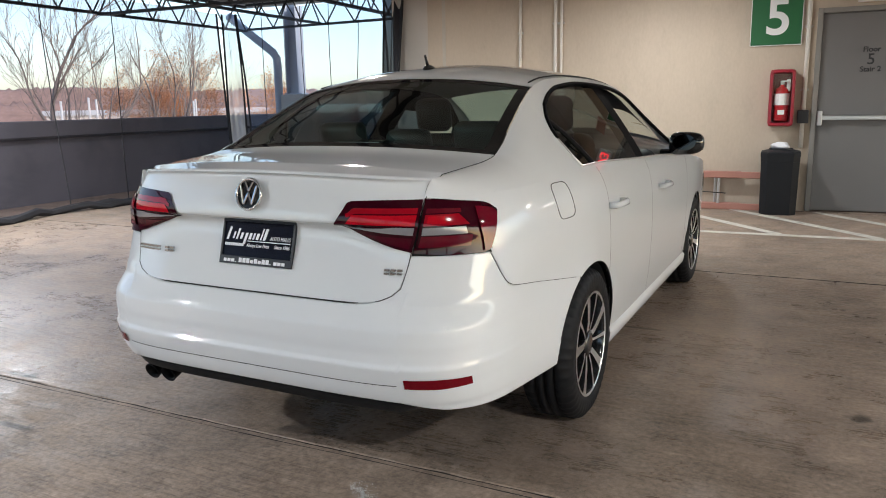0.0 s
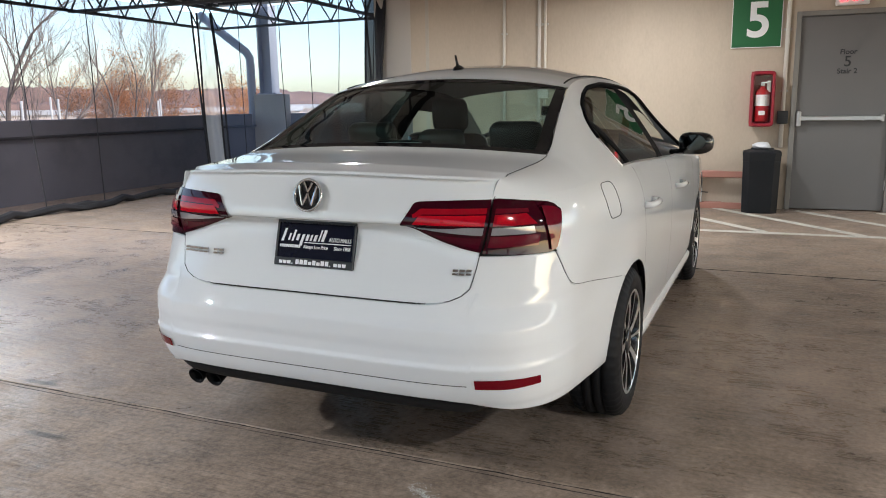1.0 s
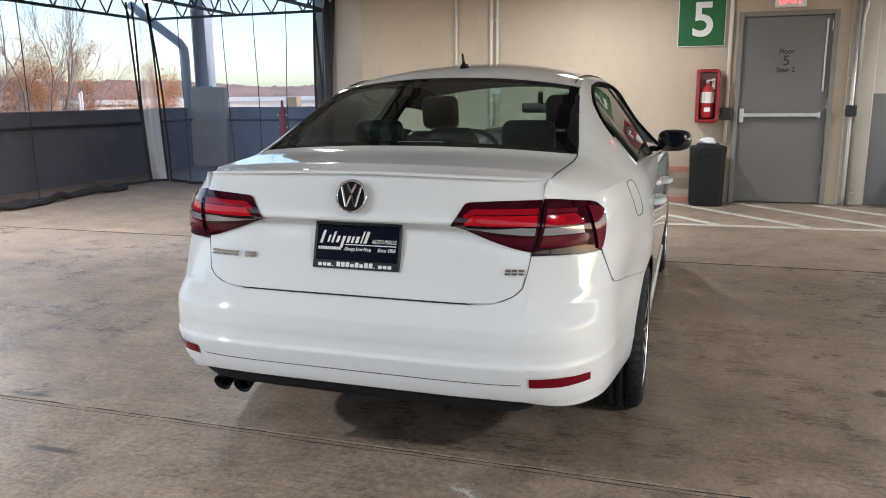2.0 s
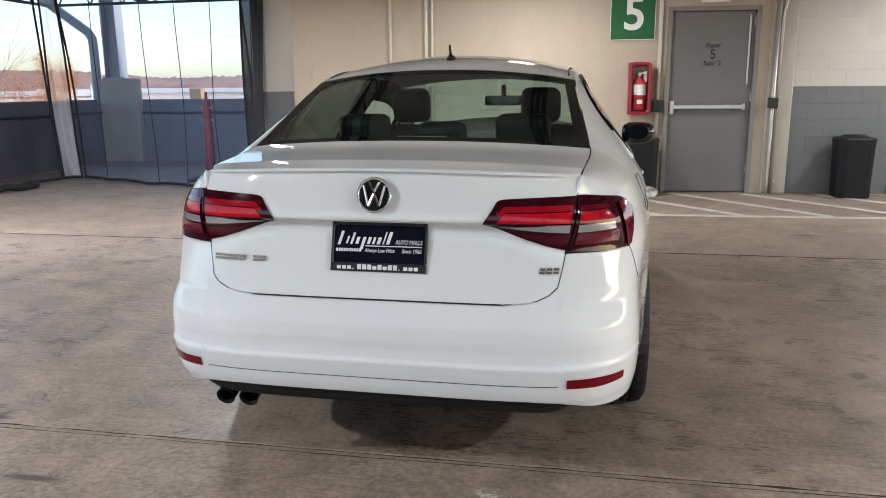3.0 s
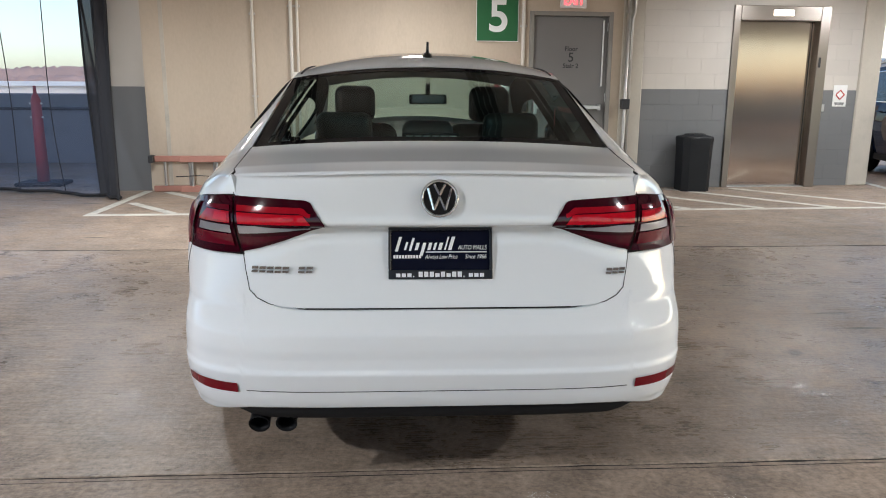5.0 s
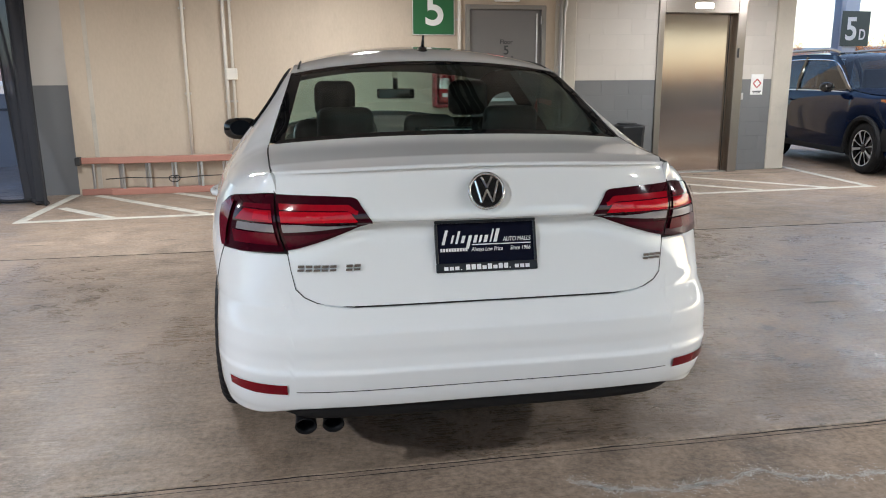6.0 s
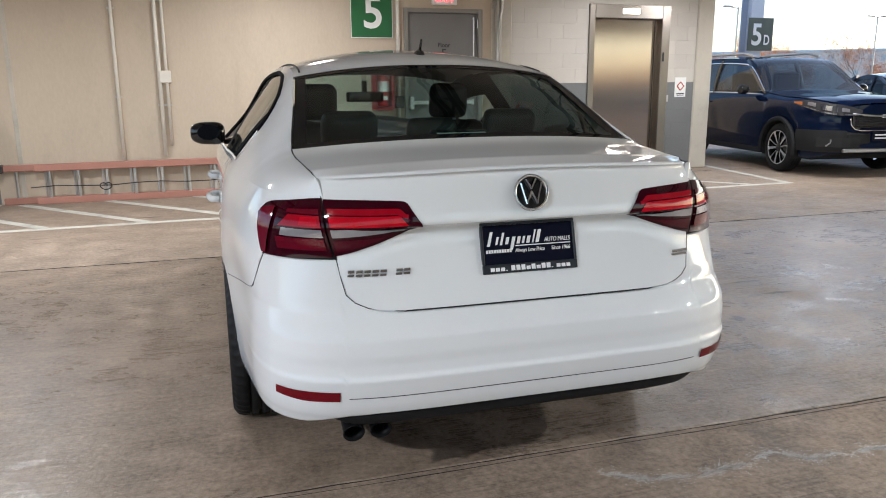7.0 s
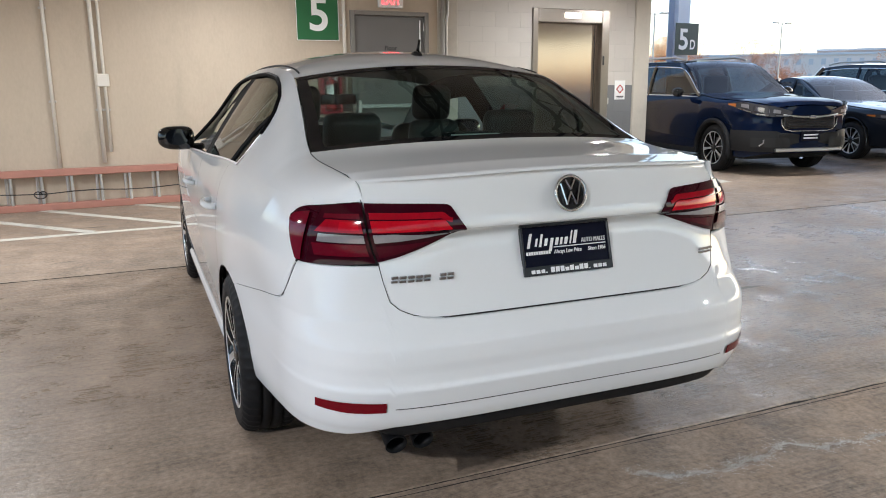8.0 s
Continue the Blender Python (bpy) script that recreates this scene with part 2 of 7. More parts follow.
M = dict(
    floor=floor_material("floor_concrete", 0.30, 0.72),
    floor_slick=floor_material("floor_concrete_polished", 0.16, 0.48),
    tan=material("tan_concrete", (0.505, 0.420, 0.325), 0.8, vary=0.22, scale=0.9, fine=35, bump=0.25, stain=0.17, stain_scale=0.8, stretch=(1, 1, 0.45)),
    pier=material("raw_concrete", (0.49, 0.45, 0.385), 0.85, vary=0.22, scale=2.2, fine=50, bump=0.35, stain=0.18),
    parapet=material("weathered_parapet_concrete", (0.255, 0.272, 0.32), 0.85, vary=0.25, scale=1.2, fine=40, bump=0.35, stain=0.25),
    # same parapet concrete, with the west side's shade put into a darker colour
    parapet_dark=material("shaded_parapet_concrete", (0.16, 0.162, 0.18), 0.85, vary=0.3, scale=1.2, fine=40, bump=0.35, stain=0.3),
    white_block=material("white_block_paint", (0.55, 0.51, 0.46), 0.55, vary=0.08, scale=3, fine=90, bump=0.3, piece=0.06),
    grey_block=material("grey_block_paint", (0.165, 0.167, 0.17), 0.5, vary=0.10, scale=3, fine=90, bump=0.3, piece=0.06),
    mortar=material("painted_mortar", (0.46, 0.43, 0.39), 0.8, vary=0.1, bump=0.2),
    mortar_grey=material("painted_mortar_grey", (0.14, 0.143, 0.146), 0.8, vary=0.1, bump=0.2),
    door_grey=material("grey_door_paint", (0.165, 0.158, 0.152), 0.42, vary=0.10, scale=2.0, fine=80, bump=0.06, rough_vary=0.08),
    frame_grey=material("frame_paint", (0.23, 0.215, 0.195), 0.45, vary=0.08, scale=4, bump=0.06),
    steel=material("brushed_stainless", (0.31, 0.275, 0.245), 0.30, 1.0, vary=0.035, scale=1.0, fine=220, bump=0.03, stretch=(30, 30, 0.6), rough_vary=0.06),
    steel_door=material("polished_stainless_door", (0.49, 0.415, 0.365), 0.11, 1.0, vary=0.03, scale=1.0, fine=220, bump=0.015, stretch=(30, 30, 0.6), rough_vary=0.03),
    alu=material("satin_aluminium", (0.62, 0.62, 0.62), 0.35, 1.0, vary=0.08, scale=12),
    mirror_dark=material("dimmed_mirror", (0.05, 0.055, 0.06), 0.03, 1.0),
    badge=material("dark_chrome", (0.42, 0.42, 0.43), 0.10, 1.0),
    poly=clear("milky_plastic_sheet", (0.94, 0.96, 1.0), 1.3, 0.3, 0.38, (0.82, 0.86, 0.92)),
    lamp_glass=material("dark_headlamp", (0.05, 0.05, 0.055), 0.08, coat=1.0),
    chrome=material("chrome", (0.78, 0.78, 0.79), 0.06, 1.0),
    galv=material("galvanised_conduit", (0.52, 0.50, 0.47), 0.42, 0.6, vary=0.15, scale=8, fine=80),
    conduit=material("painted_conduit", (0.68, 0.64, 0.57), 0.45, vary=0.10, scale=8, fine=80),
    black_plastic=material("black_plastic", (0.022, 0.022, 0.024), 0.45, vary=0.2, scale=10, fine=200, bump=0.15),
    gloss_black=material("gloss_black", (0.010, 0.010, 0.011), 0.08, coat=0.6),
    rubber=material("tyre_rubber", (0.009, 0.009, 0.010), 0.6, spec=0.22, vary=0.25, scale=9, fine=120, bump=0.3),
    bin=material("bin_plastic", (0.009, 0.010, 0.012), 0.5, spec=0.3, vary=0.25, scale=5, fine=90, bump=0.3),
    bag=material("white_bag_plastic", (0.7, 0.7, 0.72), 0.35, vary=0.1, bump=0.5),
    sign_green=material("green_sign_face", (0.016, 0.125, 0.042), 0.4, vary=0.06, scale=3),
    sign_dark=material("dark_green_sign_face", (0.03, 0.055, 0.05), 0.5, vary=0.08, scale=3),
    sign_white=material("white_sign_vinyl", (0.82, 0.82, 0.80), 0.45, vary=0.03),
    ink=material("black_lettering", (0.03, 0.03, 0.032), 0.5, vary=0.1),
    red_box=material("red_cabinet_plastic", (0.29, 0.013, 0.026), 0.35, vary=0.12, scale=6, bump=0.1),
    red_tank=material("red_extinguisher_paint", (0.42, 0.015, 0.02), 0.25, coat=0.4, vary=0.08),
    red_post=material("red_post_paint", (0.30, 0.022, 0.030), 0.5, vary=0.25, scale=5, bump=0.2),
    label=material("paper_label", (0.78, 0.77, 0.74), 0.6, vary=0.08, scale=30),
    label_red=material("red_print", (0.45, 0.05, 0.05), 0.6, vary=0.05),
    ladder=material("orange_fibreglass", (0.40, 0.185, 0.14), 0.55, vary=0.18, scale=5, fine=120, bump=0.2),
    line=material("worn_white_paint", (0.56, 0.54, 0.48), 0.7, vary=0.35, scale=7, fine=60, stain=0.35, stain_scale=5, bump=0.2),
    seam=material("dark_joint_sealant", (0.012, 0.011, 0.010), 0.9, spec=0.2, vary=0.3),
    rust=material("dark_truss_paint", (0.045, 0.048, 0.055), 0.55, vary=0.25, scale=5, fine=80, bump=0.1),
    deck=material("roof_deck_metal", (0.62, 0.62, 0.60), 0.6, vary=0.10, scale=2),
    column=material("column_paint", (0.50, 0.54, 0.62), 0.5, vary=0.12, scale=3, bump=0.1),
    pipe=material("grey_pipe_paint", (0.45, 0.50, 0.58), 0.5, vary=0.08, scale=4),
    cable=material("dark_cable", (0.02, 0.02, 0.022), 0.6, vary=0.2),
    # bluish haze of daylight on the bay's netting is put into its solid colour
    net=clear("shade_netting", (0.90, 0.94, 1.0), 1.02, 0.6, 0.24, (0.14, 0.18, 0.29)),
    net_west=clear("dense_shade_netting", (0.86, 0.84, 0.88), 1.02, 0.6, 0.25, (0.045, 0.040, 0.045)),
    net_fold=clear("gathered_netting", (0.5, 0.52, 0.58), 1.02, 0.6, 0.90, (0.045, 0.046, 0.052)),
    net_hem=material("netting_hem", (0.014, 0.014, 0.017), 0.8, vary=0.3),
    lens=glow("lamp_diffuser", (1.0, 0.93, 0.82), 6.0),
    exit_red=glow("exit_letters", (1.0, 0.05, 0.06), 2.0),
    paint=material("white_car_paint", (0.735, 0.755, 0.77), 0.8, spec=0.05, coat=1.0, coat_ior=1.65, vary=0.015, scale=2, fine=20),
    glass=clear("tinted_car_glass", (0.43, 0.60, 0.58), 1.5),
    side_glass=clear("dark_side_glass", (0.24, 0.27, 0.26), 1.5),
    windshield=clear("windscreen_glass", (0.80, 0.86, 0.83), 1.45),
    frit=material("black_glass_border", (0.006, 0.006, 0.007), 0.3, spec=0.0, coat=0.6),
    gap=material("panel_gap", (0.012, 0.012, 0.012), 0.8, vary=0.1),
    lamp_red=material("red_lamp_lens", (0.13, 0.002, 0.012), 0.08, spec=0.1, coat=0.8, vary=0.35, scale=26, fine=320),
    lamp_deep=material("deep_red_lamp_lens", (0.060, 0.001, 0.008), 0.10, spec=0.05, coat=0.5, vary=0.15, scale=18),
    lamp_bright=material("bright_red_lamp_band", (0.46, 0.004, 0.014), 0.10, spec=0.1, coat=0.45, vary=0.5, scale=22, fine=300),
    lamp_mid=material("red_light_guide", (0.30, 0.003, 0.012), 0.12, spec=0.1, coat=0.45, vary=0.5, scale=22, fine=300),
    lamp_soft=material("dim_light_guide", (0.11, 0.0015, 0.010), 0.12, spec=0.1, coat=0.8, vary=0.4, scale=22, fine=300),
    lamp_dark=material("dark_red_lamp_lens", (0.030, 0.0007, 0.005), 0.10, spec=0.05, coat=0.6),
    lamp_clear=material("clear_lamp_band", (0.30, 0.29, 0.31), 0.14, 0.3, coat=1.0, vary=0.35, scale=14, fine=260),
    reflector=material("red_reflector", (0.15, 0.002, 0.008), 0.15, spec=0.05, coat=0.4, vary=0.3, scale=90, fine=400),
    trim=material("dark_trim", (0.014, 0.014, 0.015), 0.6, spec=0.15, vary=0.2, scale=40, fine=300, bump=0.1),
    pillar_black=material("matt_black_pillar", (0.005, 0.005, 0.006), 0.6, spec=0.04, vary=0.1, scale=30),
    leather=material("black_leatherette", (0.022, 0.021, 0.020), 0.45, vary=0.2, scale=12, fine=200, bump=0.25),
    lining=material("grey_headliner", (0.30, 0.29, 0.27), 0.9, vary=0.08, scale=30),
    alloy=material("machined_alloy", (0.86, 0.86, 0.87), 0.3, 1.0, vary=0.05, scale=10),
    alloy_black=material("black_wheel_paint", (0.012, 0.012, 0.013), 0.18, coat=0.7),
    brake=material("brake_disc", (0.20, 0.19, 0.18), 0.45, 1.0, vary=0.3, scale=30),
    plate=material("navy_plate", (0.004, 0.005, 0.014), 0.16, spec=0.25, vary=0.1),
    plate_ink=material("plate_white", (0.80, 0.80, 0.82), 0.4),
    plate_frame=material("plate_frame_black", (0.010, 0.011, 0.015), 0.3),
    blue_paint=material("dark_blue_car_paint", (0.0022, 0.0068, 0.025), 0.5, spec=0.0, coat=0.55, vary=0.05),
    dark_paint=material("black_car_paint", (0.006, 0.008, 0.013), 0.5, spec=0.1, coat=1.0, vary=0.05),
    silver_paint=material("silver_car_paint", (0.40, 0.42, 0.46), 0.28, 0.5, coat=1.0, vary=0.03),
    bark=material("grey_bark", (0.22, 0.18, 0.16), 0.9, vary=0.3, scale=3, bump=0.4),
    leaf=foliage("autumn_leaves", (0.86, 0.40, 0.16)),
    leaf_brown=foliage("brown_leaves", (0.70, 0.36, 0.20)),
    ground=material("far_ground", (0.16, 0.15, 0.12), 0.95, vary=0.4, scale=0.02, fine=0.4),
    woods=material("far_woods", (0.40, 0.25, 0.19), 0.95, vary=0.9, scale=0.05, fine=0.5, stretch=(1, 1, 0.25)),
    # copy of the far woods with warm low light put into its colour
    woods_lit=material("warm_lit_woods", (0.52, 0.24, 0.11), 0.95, vary=0.45, scale=0.03, fine=0.35),
    roof_white=material("white_flat_roof", (0.70, 0.71, 0.73), 0.7, vary=0.08, scale=0.2),
    brick_far=material("far_building_wall", (0.56, 0.46, 0.42), 0.85, vary=0.15, scale=0.3),
    stone_far=material("far_pale_wall", (0.82, 0.73, 0.67), 0.85, vary=0.12, scale=0.3),
    pane_far=material("far_window_pane", (0.58, 0.58, 0.60), 0.3),
    exhaust=material("sooty_exhaust_tip", (0.006, 0.006, 0.007), 0.5, 0.0, spec=0.15, vary=0.2, scale=20),
    filler=material("joint_filler", (0.014, 0.012, 0.011), 0.9, vary=0.4, scale=3, fine=40),
    chalk=material("white_powder", (0.80, 0.79, 0.76), 0.9, vary=0.1),
    yellow=material("yellow_paint", (0.40, 0.27, 0.14), 0.5, vary=0.1),
    asphalt=material("asphalt", (0.05, 0.05, 0.052), 0.9, vary=0.3, scale=0.5, fine=10),
)


# ---- mesh helpers ----
def link(name, bm, mat, parent=None, label="", smooth=False, mats=None):
    me = bpy.data.meshes.new(name)
    bm.to_mesh(me)
    bm.free()
    for mm in (mats or [mat]):
        me.materials.append(mm)
    if smooth:
        me.polygons.foreach_set("use_smooth", [True] * len(me.polygons))
    ob = new(name, me)
    if parent:
        ob.parent = parent
    if label:
        ob["label"] = label
    return ob


def part(name, bm, mat, parent, label="", smooth=False, mats=None):
    return link(name, bm, mat, parent, label, smooth, mats)


def thing(name, at, label, category, group="", kind="", turn=0):
    ob = new(name)
    ob.matrix_basis = pose(*at, 0, 0, turn)
    ob.empty_display_size = 0.1
    return tagged(ob, label, category, group, kind)


def box(bm, a, b, bevel=0.0, seg=1):
    (x0, y0, z0), (x1, y1, z1) = a, b
    v = [bm.verts.new(p) for p in ((x0, y0, z0), (x1, y0, z0), (x1, y1, z0), (x0, y1, z0), (x0, y0, z1), (x1, y0, z1), (x1, y1, z1), (x0, y1, z1))]
    f = [bm.faces.new([v[i] for i in q]) for q in ((3, 2, 1, 0), (4, 5, 6, 7), (0, 1, 5, 4), (1, 2, 6, 5), (2, 3, 7, 6), (3, 0, 4, 7))]
    if bevel:
        edges = {e for q in f for e in q.edges}
        bmesh.ops.bevel(bm, geom=list(edges), offset=bevel, segments=seg, affect='EDGES', profile=0.5)
    return bm


def boxes(*rows, bevel=0.0, seg=1):
    bm = bmesh.new()
    for a, b in rows:
        box(bm, a, b, bevel, seg)
    return bm


def rod(bm, a, b, r, n=8, r2=None, caps=True):
    a, b = Vector(a), Vector(b)
    d = (b - a).normalized()
    u = d.orthogonal().normalized()
    w = d.cross(u)
    r2 = r if r2 is None else r2
    rings = []
    for p, q in ((a, r), (b, r2)):
        rings.append([bm.verts.new(p + (u * math.cos(k * math.tau / n) + w * math.sin(k * math.tau / n)) * q) for k in range(n)])
    for k in range(n):
        bm.faces.new((rings[0][k], rings[0][(k + 1) % n], rings[1][(k + 1) % n], rings[1][k]))
    if caps:
        bm.faces.new(rings[0][::-1])
        bm.faces.new(rings[1])
    return bm


def tube(bm, pts, r, n=8, radii=None):
    """A round bar along points, mitred at the bends."""
    pts = [Vector(p) for p in pts]
    rings, u = [], None
    for i, p in enumerate(pts):
        d = (pts[min(i + 1, len(pts) - 1)] - pts[max(i - 1, 0)]).normalized()
        u = d.orthogonal().normalized() if u is None else (u - d * u.dot(d)).normalized()
        w = d.cross(u)
        q = radii[i] if radii else r
        rings.append([bm.verts.new(p + (u * math.cos(k * math.tau / n) + w * math.sin(k * math.tau / n)) * q) for k in range(n)])
    for s, t in zip(rings, rings[1:]):
        for k in range(n):
            bm.faces.new((s[k], s[(k + 1) % n], t[(k + 1) % n], t[k]))
    bm.faces.new(rings[0][::-1])
    bm.faces.new(rings[-1])
    return bm


def lathe(bm, prof, n=32, axis='z', at=(0, 0, 0), caps=True):
    """Turns (radius, height) rows round an axis."""
    rings = []
    for r, h in prof:
        ring = []
        for k in range(n):
            c, s = math.cos(k * math.tau / n) * r, math.sin(k * math.tau / n) * r
            p = (c, s, h) if axis == 'z' else ((h, c, s) if axis == 'x' else (s, h, c))
            ring.append(bm.verts.new((p[0] + at[0], p[1] + at[1], p[2] + at[2])))
        rings.append(ring)
    for s, t in zip(rings, rings[1:]):
        for k in range(n):
            bm.faces.new((s[k], s[(k + 1) % n], t[(k + 1) % n], t[k]))
    if caps and prof[0][0] > 1e-6:
        bm.faces.new(rings[0][::-1])
    if caps and prof[-1][0] > 1e-6:
        bm.faces.new(rings[-1])
    return bm


def grid(bm, P, flip=False):
    """Faces over an array of points [rows, columns, 3]."""
    P = np.asarray(P, float)
    n, m = P.shape[:2]
    v = [[bm.verts.new(P[i, j]) for j in range(m)] for i in range(n)]
    for i in range(n - 1):
        for j in range(m - 1):
            q = (v[i][j], v[i][j + 1], v[i + 1][j + 1], v[i + 1][j])
            bm.faces.new(q[::-1] if flip else q)
    return bm


def mirror_x(bm):
    """Adds the other half across x = 0."""
    geom = bmesh.ops.duplicate(bm, geom=bm.verts[:] + bm.edges[:] + bm.faces[:])["geom"]
    for v in [g for g in geom if isinstance(g, bmesh.types.BMVert)]:
        v.co.x = -v.co.x
    bmesh.ops.reverse_faces(bm, faces=[g for g in geom if isinstance(g, bmesh.types.BMFace)])
    return bm


def weld(bm, d=0.0004):
    bmesh.ops.remove_doubles(bm, verts=bm.verts[:], dist=d)
    return bm


def prism(bm, pts, z0, z1):
    """An upright block over a plan outline (counter-clockwise)."""
    lo = [bm.verts.new((x, y, z0)) for x, y in pts]
    hi = [bm.verts.new((x, y, z1)) for x, y in pts]
    n = len(pts)
    bm.faces.new(lo[::-1])
    bm.faces.new(hi)
    for i in range(n):
        bm.faces.new((lo[i], lo[(i + 1) % n], hi[(i + 1) % n], hi[i]))
    return bm


def place(bm, m):
    bmesh.ops.transform(bm, matrix=m, verts=bm.verts[:])
    return bm


def lettering(text, size, depth=0.002, shear=0.0, width=None, bold=0.0):
    """Words as a flat solid in the x-z plane, centred on x, standing on z = 0, facing -y."""
    cu = bpy.data.curves.new("lettering", 'FONT')
    cu.body, cu.size, cu.extrude, cu.shear, cu.align_x, cu.offset = text, size, depth / 2, shear, 'CENTER', bold
    ob = bpy.data.objects.new("lettering", cu)
    scene.collection.objects.link(ob)
    dg = bpy.context.evaluated_depsgraph_get()
    me = bpy.data.meshes.new_from_object(ob.evaluated_get(dg))
    bm = bmesh.new()
    bm.from_mesh(me)
    bpy.data.objects.remove(ob)
    bpy.data.curves.remove(cu)
    bpy.data.meshes.remove(me)
    if width:
        xs = [v.co.x for v in bm.verts]
        k = width / (max(xs) - min(xs))
        for v in bm.verts:
            v.co.x *= k
    return place(bm, Matrix.Rotation(radians(90), 4, 'X'))

# ---- ground, floor and building ----
WALL_Y = 9.72
bm = bmesh.new()
n = 40
ring = [[(r * math.cos(a), r * math.sin(a), -13.0) for a in np.linspace(0, math.tau, 49)] for r in (0.5, 60, 400, 1500, 4500)]
grid(bm, ring)
tagged(link("ground", bm, M["ground"]), "brown-green open ground far below the parking deck", "ground", kind="structure")

floor = thing("floor", (-1.7, 2.25, 0), "tan-grey trowelled concrete parking deck with joints and stains", "floor", kind="structure", turn=-2.3)
part("floor_base", boxes(((-8.6, -11, -0.4), (26, 20, -0.03))), M["seam"], floor, "dark joint bottom")
JOINTS = (-11.0, -7.5, -3.75, 0.0, 3.76, 7.45, 13.2, 20.0)
for y0, y1 in zip(JOINTS, JOINTS[1:]):
    bm = bmesh.new()
    rnd = random.Random(int(y0 * 10) + 50)
    xs = np.linspace(-8.6, 26, 360)
    e0 = [y0 + (0.004 + 0.007 * rnd.random() ** 3 if y0 == 0 else 0.004 + 0.007 * rnd.random()) for _ in xs]
    e1 = [y1 - (0.004 + 0.007 * rnd.random() ** 3 if y1 == 0 else 0.004 + 0.007 * rnd.random()) for _ in xs]
    grid(bm, [[(x, e, z) for x, e in zip(xs, ee)] for ee, z in ((e0, -0.03), (e0, -0.003), ([v + 0.003 for v in e0], 0), ([v - 0.003 for v in e1], 0), (e1, -0.003), (e1, -0.03))])
    for k, f in enumerate(bm.faces):
        row = k // 359
        plain = row == 2 or (y0 == 0 and row < 2) or (y1 == 0 and row > 2)
        f.material_index = 0 if plain else 1
    top_mat = M["floor_slick" if y0 == 0 else "floor"]
    part("slab", bm, top_mat, floor, mats=[top_mat, M["seam"]])

bm = bmesh.new()
rnd = random.Random(5)
xs = np.linspace(-8.5, 25.9, 260)
grid(bm, [[(x, -0.012 - 0.002 * rnd.random(), -0.004 - 0.002 * rnd.random()) for x in xs], [(x, 0.012 + 0.002 * rnd.random(), -0.003 - 0.002 * rnd.random()) for x in xs]])
part("joint_filler", bm, M["filler"], floor, "brown-grey joint filler")
bm = bmesh.new()
grid(bm, [[(x, -0.034 + 0.003 * math.sin(x * 5) - w * (0.001 + 0.0025 * rnd.random()), 0.0007) for x in xs] for w in (1, -1)])
part("crack", bm, M["filler"], floor, "hairline crack beside the joint")
# chalky trail of spilt powder on the concrete
bm = bmesh.new()
TRAIL = [Vector(p) for p in ((-1.40, 2.02), (-1.26, 1.94), (-1.13, 1.90), (-0.94, 1.90), (-0.71, 1.94), (-0.62, 1.86), (-0.34, 1.83), (0.0, 1.80))]
for a, b in zip(TRAIL, TRAIL[1:]):
    for k in range(int((b - a).length * 6500)):
        p = a.lerp(b, rnd.random())
        thick = 0.62 + 0.22 * math.sin(p.x * 47) + 0.22 * math.sin(p.x * 19 + 1.3)
        if rnd.random() > thick:
            continue
        p += Vector((rnd.gauss(0, 0.006), 0.008 * math.sin(p.x * 31) + 0.006 * math.sin(p.x * 83) + rnd.gauss(0, 0.007 if rnd.random() < 0.7 else 0.026)))
        s, t = rnd.uniform(0.0008, 0.0040), rnd.uniform(0, 3.14)
        u, w = Vector((math.cos(t), math.sin(t), 0)) * s, Vector((-math.sin(t), math.cos(t), 0)) * s * 0.5
        c = Vector((p.x, p.y, 0.0012))
        bm.faces.new([bm.verts.new(c + q) for q in (u, w, -u, -w)])
trail = link("chalk_trail", bm, M["chalk"])
tagged(trail, "thin trail of white powder spilt on the concrete", "stain", kind="stuff")

marking = thing("floor_marking", (0, 0, 0), "worn white hatched no-parking lines on concrete", "marking", kind="structure")


def stripe(a, b, w=0.10):
    a, b = Vector((*a, 0)), Vector((*b, 0))
    d = (b - a).normalized()
    s = Vector((-d.y, d.x, 0)) * w / 2
    bm = bmesh.new()
    prism(bm, [(p.x, p.y) for p in (a - s, b - s, b + s, a + s)], 0.0, 0.003)
    part("line", bm, M["line"], marking)


stripe((-4.86, 7.87), (5.02, 7.87))
stripe((-4.81, 7.925), (-4.70, 9.70))
stripe((4.97, 7.925), (5.38, 10.5))
for xb in (-3.98, -3.05, -2.14, -1.15, -0.08, 0.80, 1.70, 2.58, 3.47, 4.40):
    top = min(9.6, 7.925 + (xb + 4.62) / 0.83)
    stripe((xb - 0.83 * (top - 7.925), top), (xb, 7.925))

# tan concrete wall with the stair door's opening
wall = link("wall_north", boxes(((-4.66, WALL_Y, 0), (0.19, 10.02, 3.3)), ((1.29, WALL_Y + 0.002, 0), (1.72, 10.02, 3.3)), ((0.19, WALL_Y, 2.29), (1.29, 10.02, 3.3))), M["tan"])
tagged(wall, "tan painted concrete wall with faint form marks", "wall", kind="structure")
for x in (-4.44,):
    part("form_joint", boxes(((x, WALL_Y - 0.006, 0), (x + 0.05, WALL_Y - 0.0005, 3.3)), bevel=0.002), M["pier"], wall)
pier = link("pier_door", boxes(((1.42, WALL_Y - 0.03, 0), (1.72, WALL_Y, 3.3)), bevel=0.012), M["pier"])
tagged(pier, "bare concrete pier beside the stair door", "pier", kind="structure")
end = link("wall_end", boxes(((-5.24, WALL_Y + 0.06, 1.31), (-4.66, 10.3, 3.3))), M["white_block"])
